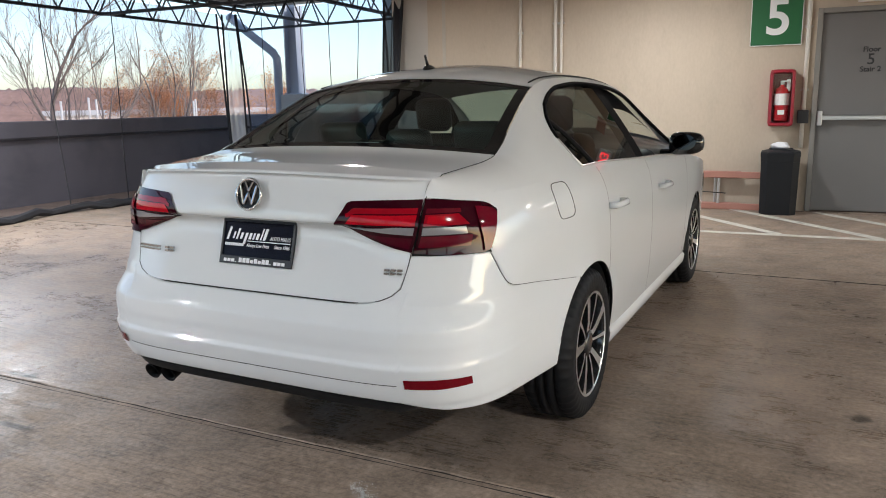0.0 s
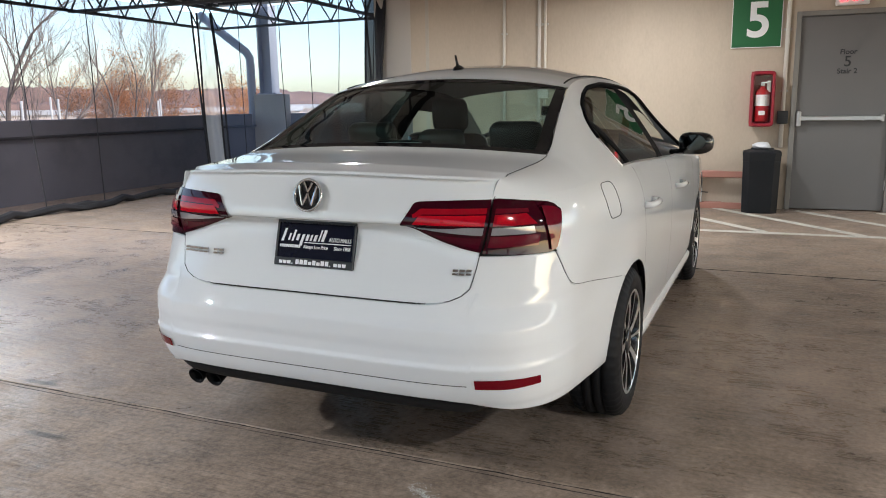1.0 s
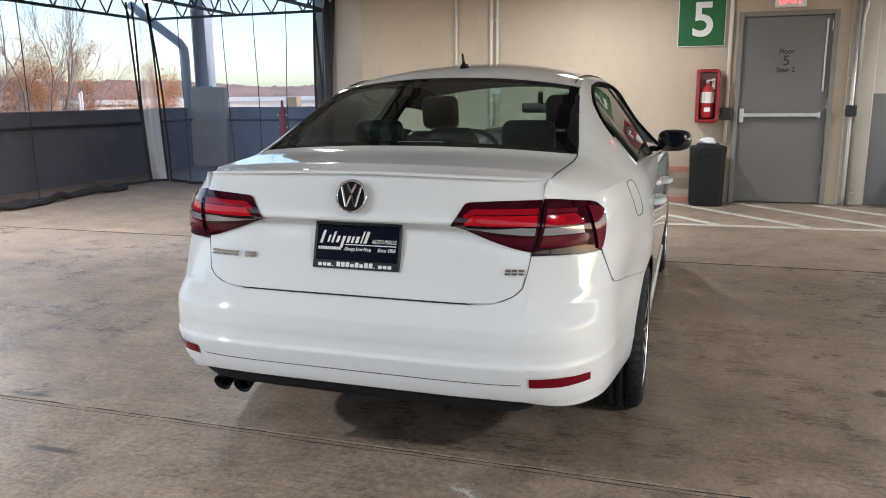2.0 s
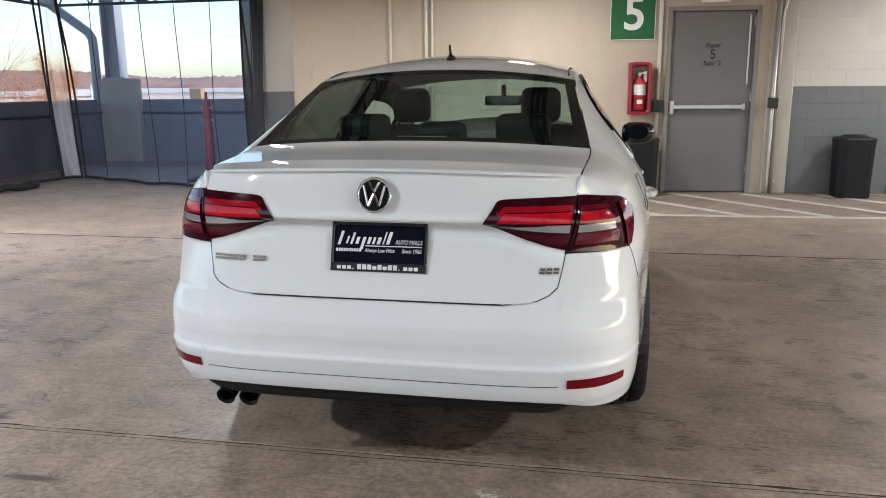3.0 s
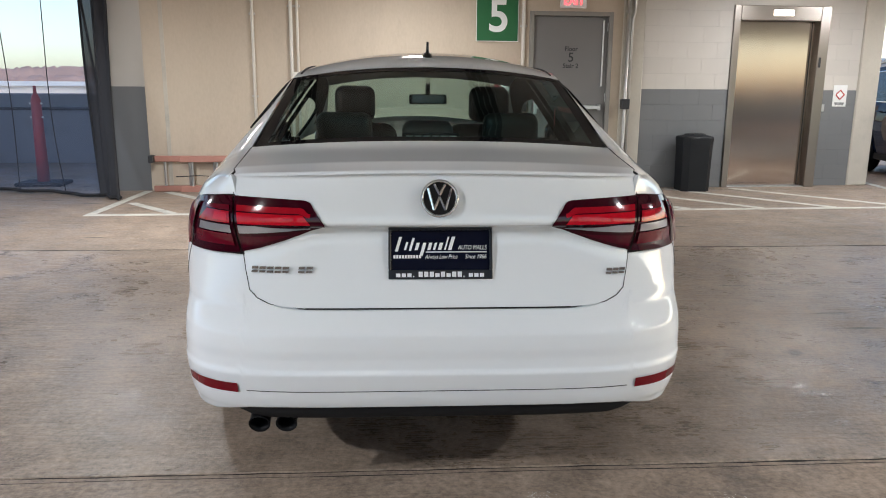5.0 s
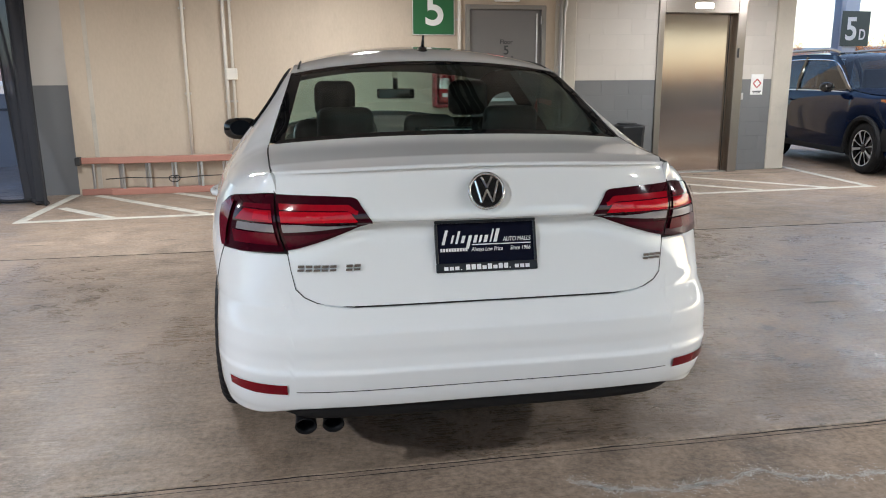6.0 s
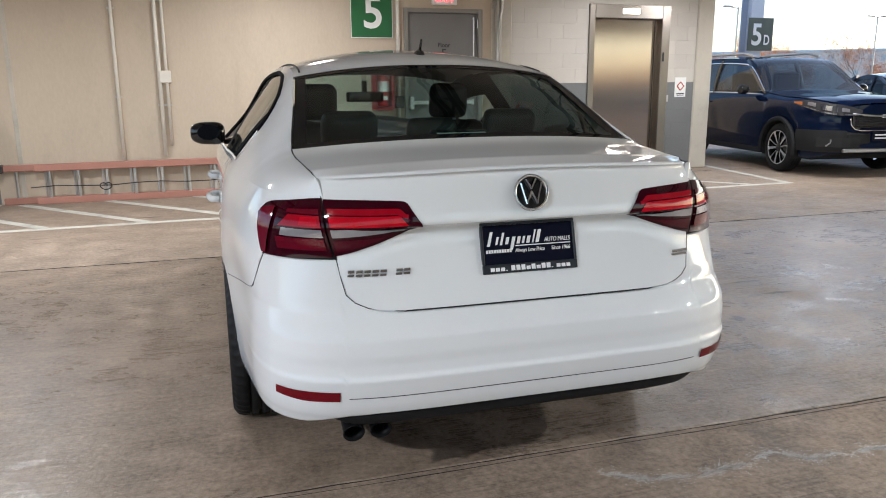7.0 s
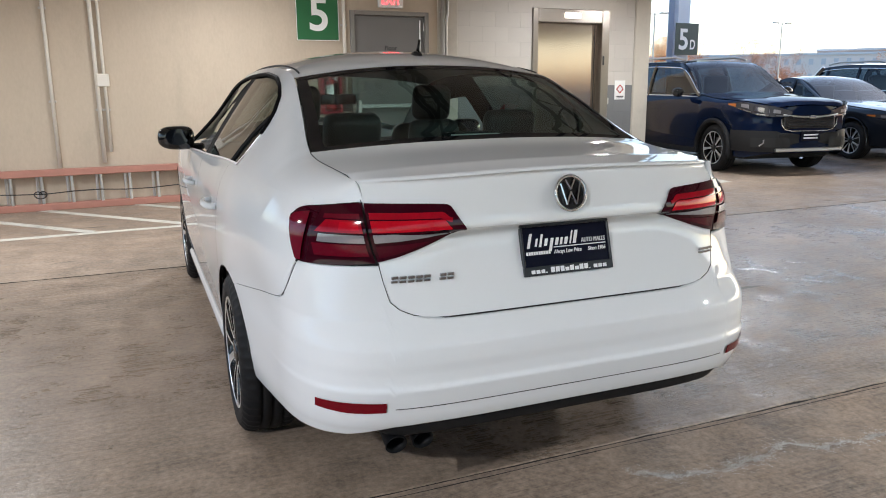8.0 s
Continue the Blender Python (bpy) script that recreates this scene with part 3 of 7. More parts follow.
tagged(end, "pale painted end of the stair tower wall with grey dado", "wall", kind="structure")
part("dado", boxes(((-5.24, WALL_Y + 0.06, 0), (-4.66, 10.3, 1.31))), M["grey_block"], end, "dark grey painted dado")
tower = link("wall_tower", boxes(((-5.23, 10.32, 0), (5.0, 15.5, 3.3))), M["tan"])
tagged(tower, "closed body of the stair and elevator tower", "wall", kind="structure")


def block_wall(name, x0, x1, y, label):
    w = tagged(link(name, boxes(((x0, y + 0.001, 0), (x1, 10.3, 1.32))), M["mortar_grey"]), label, "wall", kind="structure")
    part("upper_core", boxes(((x0, y + 0.001, 1.32), (x1, 10.3, 3.3))), M["mortar"], w)
    h, length, g, gv = 0.2032, 0.406, 0.003, 0.0008
    cache = {}
    row = 0
    z = 1.32 - 7 * h
    while z < 3.25:
        x = x0 - (length / 2 if row % 2 else 0)
        while x < x1 - 0.02:
            a, b = max(x, x0) + gv / 2, min(x + length, x1) - gv / 2
            z0, z1 = max(z + g / 2, 0.004), min(z + h - g / 2, 3.3)
            if b - a > 0.03 and z1 - z0 > 0.02:
                key = (round(b - a, 3), round(z1 - z0, 3), z > 1.3)
                if key not in cache:
                    bm = boxes(((0, 0, 0), (b - a, 0.03, z1 - z0)), bevel=0.0014)
                    cache[key] = bpy.data.meshes.new("block")
                    bm.to_mesh(cache[key])
                    bm.free()
                    cache[key].materials.append(M["white_block"] if z > 1.3 else M["grey_block"])
                ob = new("block", cache[key])
                ob.parent = w
                ob.location = (a, y - 0.002, z0)
            x += length
        z += h
        row += 1
    return w


# elevator
elev = thing("elevator_front", (0, 0, 0), "brushed stainless elevator entrance with closed doors", "elevator", kind="structure")
part("jamb", boxes(((2.93, 9.70, 0), (3.02, 9.90, 2.41)), bevel=0.006), M["steel"], elev)
part("jamb", boxes(((4.14, 9.70, 0), (4.28, 9.90, 2.41)), bevel=0.006), M["steel"], elev)
part("header", boxes(((3.02, 9.702, 2.22), (4.14, 9.90, 2.41)), bevel=0.006), M["steel"], elev)
part("door_panel", boxes(((3.022, 9.83, 0.012), (4.138, 9.88, 2.218)), bevel=0.004), M["steel_door"], elev)
part("door_edge", boxes(((4.095, 9.822, 0.012), (4.101, 9.8295, 2.215))), M["gap"], elev, "dark closing edge of the doors")
part("lamp_lens", boxes(((3.47, 9.69, 2.285), (3.74, 9.7015, 2.355)), bevel=0.004), M["lens"], elev, "lit white lantern in the header")
part("key_switch", boxes(((4.16, 9.692, 1.62), (4.19, 9.6995, 1.75)), bevel=0.003), M["black_plastic"], elev, "black key switch plate")
part("call_button", boxes(((4.30, 9.81, 1.03), (4.385, 9.825, 1.13)), bevel=0.004), M["alu"], elev, "call button plate")
part("sill", boxes(((3.02, 9.72, 0.0), (4.14, 9.90, 0.012)), bevel=0.003), M["alu"], elev)
bm = boxes(((2.93, 9.74, 2.415), (4.28, 10.3, 3.3)), ((2.95, 9.95, 0), (4.26, 10.3, 2.41)))
tagged(link("wall_above_elevator", bm, M["white_block"]), "pale painted wall above the elevator", "wall", kind="structure")
right_pier = link("pier_corner", boxes(((4.84, 9.80, 0), (5.14, 10.32, 3.3)), bevel=0.015), M["pier"])
tagged(right_pier, "bare concrete corner pier of the elevator tower", "pier", kind="structure")

# stair door
door = thing("door_1", (0, 0, 0), "closed grey steel stair door with panic bar", "door", kind="structure")
fr = part("door_frame", boxes(((0.19, 9.69, 0), (0.245, 9.80, 2.29)), ((1.235, 9.69, 0), (1.29, 9.80, 2.29)), ((0.245, 9.69, 2.235), (1.235, 9.80, 2.29)), bevel=0.004), M["frame_grey"], door)
leaf = part("leaf", boxes(((0.248, 9.735, 0.012), (1.232, 9.78, 2.232)), bevel=0.003), M["door_grey"], door)
part("edge_strip", boxes(((1.165, 9.722, 1.35), (1.185, 9.735, 2.19)), bevel=0.003), M["alu"], door, "bright metal edge strip")
bar = part("panic_bar", boxes(((0.30, 9.665, 1.055), (1.15, 9.70, 1.105)), ((0.95, 9.66, 1.05), (0.96, 9.70, 1.11)), bevel=0.006), M["alu"], door, "satin metal panic bar")
part("bracket", boxes(((0.252, 9.655, 0.99), (0.305, 9.735, 1.16)), bevel=0.008), M["alu"], door)
part("bracket", boxes(((1.13, 9.67, 1.04), (1.165, 9.735, 1.12)), bevel=0.006), M["alu"], door)
for text, size, z in (("Floor", 0.080, 1.80), ("5", 0.165, 1.665), ("Stair 2", 0.080, 1.585)):
    part("lettering", place(lettering(text, size, 0.002, bold=0.0015), Matrix.Translation((0.752, 9.732, z))), M["ink"], door, "black printed words " + text)
for z in (0.25, 1.15, 2.05):
    part("hinge", boxes(((1.226, 9.725, z), (1.243, 9.74, z + 0.11)), bevel=0.004), M["alu"], door)

block_wall("wall_block", 1.72, 2.93, 9.73, "painted block wall, white over a grey dado")
block_wall("wall_jamb", 4.28, 4.84, 9.83, "painted block wall beside the elevator, white over grey")

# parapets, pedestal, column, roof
# the west parapet's shade is in its darker concrete colour
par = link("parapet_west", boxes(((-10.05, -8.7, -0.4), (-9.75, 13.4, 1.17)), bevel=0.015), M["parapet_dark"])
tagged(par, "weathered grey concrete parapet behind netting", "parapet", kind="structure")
par = link("parapet_north", boxes(((-10.05, 13.4, -0.4), (-5.24, 13.7, 1.17)), bevel=0.015), M["parapet"])
tagged(par, "weathered grey concrete parapet across the open bay", "parapet", kind="structure")
par = link("parapet_east", boxes(((5.2, 21.0, -0.4), (24, 21.3, 1.0)), bevel=0.015), M["parapet"])
tagged(par, "grey concrete parapet behind the parked cars", "parapet", kind="structure")
par = link("parapet_south", boxes(((-10.05, -9.2, -0.4), (24, -8.9, 1.20)), bevel=0.015), M["parapet"])
tagged(par, "grey concrete parapet along the open side of the deck", "parapet", kind="structure")
beam = link("beam_south", boxes(((-10.05, -9.2, 3.18), (24, -8.9, 3.3)), bevel=0.015), M["tan"])
tagged(beam, "plain concrete edge beam under the roof", "beam", kind="structure")
ped = link("pedestal", boxes(((-9.74, 13.22, 0), (-8.95, 13.40, 1.56)), bevel=0.015), M["pier"])
tagged(ped, "raised concrete pedestal under a steel column", "pedestal", kind="structure")
col = thing("steel_column", (-9.5, 13.50, 1.17), "blue-grey painted steel column on the parapet", "column", kind="structure")
part("shaft", boxes(((-0.14, -0.012, 0), (0.14, 0.012, 2.2)), ((-0.15, -0.14, 0), (-0.13, 0.14, 2.2)), ((0.13, -0.14, 0), (0.15, 0.14, 2.2)), bevel=0.003), M["column"], col)
part("base_plate", boxes(((-0.22, -0.12, 0.39), (0.22, 0.12, 0.42)), bevel=0.004), M["column"], col)
# unseen columns added to give the car paint upright dark reflections
for x in (-7.5, -2.0, 3.5, 9.0):
    col = thing("steel_column", (x, -8.7, 0), "blue-grey painted steel column added along the unseen open side", "column", kind="structure")
    part("shaft", boxes(((-0.14, -0.012, 0), (0.14, 0.012, 3.31)), ((-0.15, -0.14, 0), (-0.13, 0.14, 3.31)), ((0.13, -0.14, 0), (0.15, 0.14, 3.31)), bevel=0.003), M["column"], col)
bm = bmesh.new()
tube(bm, [(-10.9, 13.2, 3.2), (-10.6, 13.25, 2.95), (-9.86, 13.26, 2.42), (-9.78, 13.26, 2.30), (-9.77, 13.26, 2.15), (-9.77, 13.26, 0.9)], 0.085, 12)
tagged(link("downpipe", bm, M["pipe"], smooth=True), "pale blue-grey rainwater downpipe bent beside the column", "pipe", kind="structure")

roof = tagged(link("ceiling", boxes(((-10.5, -9.2, 3.32), (5.2, 13.2, 3.5)), ((5.2, -9.2, 3.32), (16.5, 9.4, 3.5))), M["deck"]), "grey metal roof deck over the parking bays", "ceiling", kind="structure")


def joist(a, b, depth=0.46, step=0.62):
    """Open-web steel joist: twin angle chords with a zigzag of round bars."""
    a, b = Vector(a), Vector(b)
    up, d = Vector((0, 0, depth)), (b - a).normalized()
    s = Vector((-d.y, d.x, 0)) * 0.03
    jo = thing("roof_joist", (0, 0, 0), "dark open-web steel roof joist", "joist", "roof joists", "structure")
    for off, name in ((0, "bottom_chord"), (1, "top_chord")):
        bm = bmesh.new()
        for k in (-1, 1):
            p, q = a + up * off + s * k, b + up * off + s * k
            rod(bm, p, q, 0.026, 4)
        part(name, bm, M["rust"], jo)
    cnt = max(2, round((b - a).length / step))
    bm = bmesh.new()
    for i in range(cnt):
        p, q = a.lerp(b, i / cnt), a.lerp(b, (i + 1) / cnt)
        mid = (p + q) / 2 + up
        rod(bm, p, mid, 0.014, 6)
        rod(bm, mid, q, 0.014, 6)
    part("web", bm, M["rust"], jo)
    return jo


joist((-10.0, -6, 2.80), (-10.0, 12.6, 2.80))
joist((-9.9, 12.55, 2.82), (-5.5, 12.3, 2.82))
for x in (-8.2, -6.4):
    joist((x, -6, 2.84), (x, 12.5, 2.84))
for x in (-4.6, -2.8, -1.0, 0.8, 2.6, 4.4, 6.2):
    joist((x, -8, 2.84), (x, 9.6, 2.84))
joist((-10.0, 9.0, 2.78), (-5.5, 9.0, 2.78))


def deck_lamp(x, y, share):
    """Square garage lamp added out of view, hung under the joists."""
    la = thing("ceiling_lamp", (x, y, 2.72), "square white garage ceiling lamp added out of view, lit", "lamp", "ceiling lamps")
    part("housing", boxes(((-0.20, -0.20, 0.03), (0.20, 0.20, 0.10)), bevel=0.012), M["sign_white"], la)
    part("diffuser", boxes(((-0.16, -0.16, 0.005), (0.16, 0.16, 0.03)), bevel=0.008), M["lens"], la, "glowing diffuser")
    for k in (-0.15, 0.15):
        bm = bmesh.new()
        rod(bm, (0, k, 0.09), (0, k, 0.60), 0.006, 6)
        part("hanger", bm, M["galv"], la)
    d = bpy.data.lights.new("lamp_light", 'AREA')
    d.shape, d.size, d.size_y, d.energy, d.color = 'RECTANGLE', 0.18, 0.18, LAMP_WATTS * share, (0.955, 0.985, 1.035)
    li = new("lamp_light", d)
    li.matrix_basis = pose(x, y, 2.715)


for x, y, share in LAMP_SPOTS:
    deck_lamp(x, y, share)


# ---- netting ----
def net(name, bottom, top, label, mat, waves, cols, amp=0.05, rows=14, droop=0.05):
    """A hanging sheet between a bottom line and a top line, with folds."""
    th = thing(name, (0, 0, 0), label, "netting")
    rnd = random.Random(len(name) + cols)
    ph = [rnd.random() * 6.28 for _ in range(4)]
    P = []
    for i in range(rows + 1):
        v = i / rows
        rowp = []
        for j in range(cols + 1):
            u = j / cols
            b, t = Vector(bottom[0]).lerp(Vector(bottom[1]), u), Vector(top[0]).lerp(Vector(top[1]), u)
            p = b.lerp(t, v)
            d = (Vector(bottom[1]) - Vector(bottom[0])).normalized()
            nrm = Vector((-d.y, d.x, 0))
            w = math.sin(u * waves * 6.28 + ph[0] + 1.4 * math.sin(3 * v + ph[1])) + 0.5 * math.sin(u * waves * 12.6 + ph[2] - v * 2)
            p += nrm * amp * w * (1 - 0.55 * v) + d * 0.02 * math.sin(v * 5 + ph[3] + u * 20)
            if i == 0:
                p.z = 0.015 + 0.008 * (1 + math.sin(u * waves * 3))
            rowp.append(p)
        P.append(rowp)
    bm = bmesh.new()
    grid(bm, P)
    part("sheet", bm, mat, th, smooth=True)
    bm = bmesh.new()
    tube(bm, [p + Vector((0, 0, 0.015)) for p in P[0]], 0.022, 6)
    part("bottom_hem", bm, M["net_hem"], th, "dark bottom hem lying on the floor")
    for j in (0, cols):
        bm = bmesh.new()
        tube(bm, [P[i][j] for i in range(rows + 1)], 0.016, 6)
        part("side_hem", bm, M["net_hem"], th, "dark side hem")
    return th, P


netw, P = net("netting_sheet", ((-8.55, -4.0, 0), (-8.62, 10.22, 0)), ((-8.9, -4.0, 2.85), (-8.85, 10.40, 2.85)), "dark sheer shade netting hung along the parapet", M["net_west"], 9, 240)
for j in (154, 184, 202):
    bm = bmesh.new()
    tube(bm, [P[i][j] for i in range(len(P))], 0.007, 5)
    part("seam", bm, M["net_hem"], netw, "thin dark seam")
bm = bmesh.new()
for y0, y1, d in ((5.4, 7.6, 0.10), (7.2, 9.4, 0.08)):
    tube(bm, [(-8.48 + d * math.sin(k * 0.9), y0 + (y1 - y0) * k / 9, 0.05 + 0.03 * math.sin(k * 2.1)) for k in range(10)], 0.05, 7)
part("fold", bm, M["net_hem"], netw, "bunched netting on the floor")
neta, P = net("netting_sheet", ((-8.36, 10.42, 0), (-5.02, 9.14, 0)), ((-8.62, 10.62, 2.85), (-5.42, 9.92, 2.85)), "dark sheer shade netting drawn across the open bay", M["net"], 4, 140)
for j in (26, 66, 92, 116):
    bm = bmesh.new()
    tube(bm, [P[i][j] for i in range(len(P))], 0.006, 5)
    part("seam", bm, M["net_hem"], neta, "thin dark seam")
net("plastic_sheet", ((-8.60, 10.30, 0), (-8.38, 10.46, 0)), ((-8.84, 10.46, 2.85), (-8.66, 10.60, 2.85)), "milky white plastic sheet hung between two nettings", M["poly"], 1, 8, 0.015)
net("netting_bundle", ((-5.10, 9.20, 0), (-4.79, 8.84, 0)), ((-5.45, 9.92, 2.85), (-5.08, 9.80, 2.85)), "gathered dark netting curtain drawn to the wall", M["net_fold"], 2, 80, 0.04)

for a, b, nm in (((-9.70, -8, 0.93), (-9.70, 13.3, 0.93), "guard_cable"), ((-9.6, 13.35, 0.92), (-5.5, 13.35, 0.92), "guard_cable")):
    bm = bmesh.new()
    rod(bm, a, b, 0.022, 8)
    tagged(link(nm, bm, M["cable"]), "dark guard cable strung along the parapet", "cable", kind="structure")

# ---- wall furniture ----
def conduit(pts, r, label, mat="conduit", straps=()):
    th = thing("conduit", pts[0], label, "conduit", "wall conduits")
    o = Vector(pts[0])
    bm = bmesh.new()
    tube(bm, [Vector(p) - o for p in pts], r, 10)
    part("pipe", bm, M[mat], th, smooth=True)
    for z in straps:
        part("strap", boxes(((-r - 0.02, -0.002, z - o.z - 0.012), (r + 0.02, 0.025, z - o.z + 0.012)), bevel=0.003), M["galv"], th)
    return th


YC = WALL_Y - 0.026
conduit([(-3.31, YC, 3.3), (-3.31, YC, 0.46)], 0.019, "tan painted conduit on the concrete wall", straps=(2.2, 1.2))
c2 = conduit([(-2.84, YC, 3.3), (-2.84, YC, 0.50)], 0.022, "tan painted conduit with a junction box", straps=(2.3, 1.1))
part("junction_box", boxes(((0.0, -0.03, 1.36 - 3.3), (0.13, 0.024, 1.50 - 3.3)), bevel=0.006), M["conduit"], c2, "small painted junction box")
conduit([(-2.76, YC, 3.3), (-2.76, YC, 0.62)], 0.017, "tan painted conduit beside its twin", straps=(2.3, 1.1))
c3 = conduit([(0.105, YC, 3.3), (0.105, YC, 0.74)], 0.024, "cream conduit beside the stair door", "conduit", (2.1, 1.4))
part("switch_box", boxes(((-0.06, -0.05, 1.02 - 3.3), (0.06, 0.024, 1.17 - 3.3)), bevel=0.006), M["black_plastic"], c3, "black switch box")
YP = WALL_Y - 0.058
c4 = conduit([(1.485, YP, 3.3), (1.485, YP, 0.12), (1.485, YP, 0.0)], 0.024, "grey conduit on the pier with a black box", "galv", (2.3, 1.5, 0.15))
part("switch_box", boxes(((-0.055, -0.05, 1.06 - 3.3), (0.055, 0.024, 1.19 - 3.3)), bevel=0.006), M["black_plastic"], c4, "black switch box")
conduit([(1.56, YP, 3.3), (1.56, YP, 2.30), (1.535, YP, 2.20), (1.535, YP, 0.0)], 0.018, "grey conduit beside its twin on the pier", "galv", (2.5, 0.15))

sgn = thing("level_sign", (-0.235, 9.70, 1.905), "green level sign with white number 5", "sign")
part("plate", boxes(((-0.275, 0, 0), (0.275, 0.012, 0.74)), bevel=0.003), M["sign_green"], sgn)
part("border", boxes(((-0.275, -0.003, 0), (0.275, -0.0005, 0.008)), ((-0.275, -0.003, 0.732), (0.275, -0.0005, 0.74)), ((-0.275, -0.003, 0.008), (-0.267, -0.0005, 0.732)), ((0.267, -0.003, 0.008), (0.275, -0.0005, 0.732))), M["sign_white"], sgn, "thin white border")
bm = lettering("5", 0.56, 0.003, width=0.235, bold=0.010)
part("numeral", place(bm, Matrix.Translation((0.015, -0.004, 0.13))), M["sign_white"], sgn, "white numeral 5")

ex = thing("exit_sign", (0.745, 9.66, 2.33), "white exit sign with glowing red letters", "sign")
part("case", boxes(((-0.17, 0, 0), (0.17, 0.06, 0.22)), bevel=0.008), M["sign_white"], ex)
part("lettering", place(lettering("EXIT", 0.19, 0.003, width=0.26), Matrix.Translation((0, -0.003, 0.04))), M["exit_red"], ex, "glowing red word EXIT")

# extinguisher cabinet
fx = thing("extinguisher_cabinet", (-0.13, WALL_Y, 0.99), "red plastic cabinet holding a fire extinguisher", "cabinet")
part("back", boxes(((-0.13, -0.03, 0), (0.13, 0, 0.64)), bevel=0.008), M["red_box"], fx)


def rounded(w, h, r, y):
    """A rounded upright outline in the x-z plane, centred on z = 0.32."""
    pts = []
    for cx, cz, a0 in ((w - r, h - r, 0), (-w + r, h - r, 90), (-w + r, -h + r, 180), (w - r, -h + r, 270)):
        pts += [(cx + r * math.cos(radians(a0 + k * 15)), y, 0.32 + cz + r * math.sin(radians(a0 + k * 15))) for k in range(7)]
    return pts + pts[:1]


bm = bmesh.new()
grid(bm, [rounded(0.128, 0.315, 0.045, -0.03), rounded(0.135, 0.32, 0.05, -0.05), rounded(0.135, 0.32, 0.05, -0.185), rounded(0.125, 0.31, 0.045, -0.20), rounded(0.103, 0.285, 0.035, -0.20), rounded(0.098, 0.28, 0.03, -0.185), rounded(0.098, 0.28, 0.03, -0.03)])
part("frame", weld(bm), M["red_box"], fx, "", True)
tank = bmesh.new()
lathe(tank, [(0.0, 0.06), (0.075, 0.06), (0.08, 0.075), (0.08, 0.38), (0.07, 0.42), (0.03, 0.445), (0.03, 0.47), (0.0, 0.47)], 20, at=(0, -0.115, 0))
t_ = part("extinguisher", tank, M["red_tank"], fx, "red extinguisher tank", True)
bm = bmesh.new()
lathe(bm, [(0.0815, 0.24), (0.0815, 0.37)], 20, at=(0, -0.115, 0), caps=False)
part("label", bm, M["label"], t_, "white paper label", True)
part("emblem", place(boxes(((-0.035, -0.002, -0.025), (0.035, 0, 0.025))), Matrix.Translation((0, -0.197, 0.16))), M["label"], t_, "small white diamond mark")
part("valve", boxes(((-0.02, -0.14, 0.47), (0.02, -0.09, 0.50)), ((-0.02, -0.19, 0.50), (0.06, -0.10, 0.515)), ((0.045, -0.15, 0.40), (0.085, -0.12, 0.53)), bevel=0.004), M["label"], t_, "white tagged valve and lever")
pane = part("window", boxes(((-0.10, -0.192, 0.05), (0.10, -0.189, 0.59))), clear("clear_plastic", (0.93, 0.92, 0.92), 1.4), fx, "clear plastic front")
pane.visible_shadow = False

# sheet sign beside the elevator
ns = thing("notice_sign", (4.60, 9.825, 1.10), "small white notice with a red emblem", "sign")
part("plate", boxes(((-0.10, -0.006, 0), (0.10, 0, 0.29)), bevel=0.002), M["sign_white"], ns)
bm = bmesh.new()
for k in range(4):
    a0, a1 = math.tau * k / 4, math.tau * (k + 1) / 4
    rod(bm, (0.062 * math.cos(a0), -0.008, 0.16 + 0.062 * math.sin(a0)), (0.062 * math.cos(a1), -0.008, 0.16 + 0.062 * math.sin(a1)), 0.008, 6)
part("emblem", bm, M["label_red"], ns, "red diamond emblem")
part("words", boxes(((-0.07, -0.008, 0.04), (0.07, -0.0065, 0.055)), ((-0.06, -0.008, 0.02), (0.06, -0.0065, 0.03))), M["ink"], ns, "dark bars of small print")


def trash_bin(x, y, label, bag):
    th = thing("trash_bin", (x, y, 0), label, "bin", "trash bins")
    w, d = 0.205, 0.19
    c = 0.07

    def octo(k):
        a, b = w * k, d * k
        return [(-a + c, -b), (a - c, -b), (a, -b + c), (a, b - c), (a - c, b), (-a + c, b), (-a, b - c), (-a, -b + c)]

    bm = bmesh.new()
    rings = [[bm.verts.new((px, py, z)) for px, py in octo(k)] for z, k in ((0.0, 0.93), (0.02, 0.94), (0.60, 0.985), (0.605, 1.0), (0.665, 1.0), (0.67, 0.96))]
    for s, t in zip(rings, rings[1:]):
        for i in range(8):
            bm.faces.new((s[i], s[(i + 1) % 8], t[(i + 1) % 8], t[i]))
    bm.faces.new(rings[0][::-1])
    bm.faces.new(rings[-1])
    part("body", bm, M["bin"], th)
    bm = bmesh.new()
    rings = [[bm.verts.new((px, py, z)) for px, py in octo(k)] for z, k in ((0.662, 1.02), (0.70, 1.02), (0.715, 0.98), (0.735, 0.62), (0.75, 0.60))]
    for s, t in zip(rings, rings[1:]):
        for i in range(8):
            bm.faces.new((s[i], s[(i + 1) % 8], t[(i + 1) % 8], t[i]))
    bm.faces.new(rings[-1])
    part("lid", bm, M["bin"], th)
    if bag:
        bm = bmesh.new()
        bmesh.ops.create_icosphere(bm, subdivisions=3, radius=0.1)
        for v in bm.verts:
            nz = noise.noise(v.co * 14) * 0.03 + noise.noise(v.co * 32) * 0.015
            v.co = v.co * (1 + nz / 0.1)
            v.co.x *= 1.0
            v.co.z = max(v.co.z * 0.5, -0.02) + 0.77
        part("bag", bm, M["bag"], th, "crumpled white plastic bag", True)
    return th


trash_bin(-0.10, 9.43, "black octagonal trash bin with a white bag on its lid", True)
trash_bin(2.40, 9.46, "black octagonal trash bin against the grey dado", False)

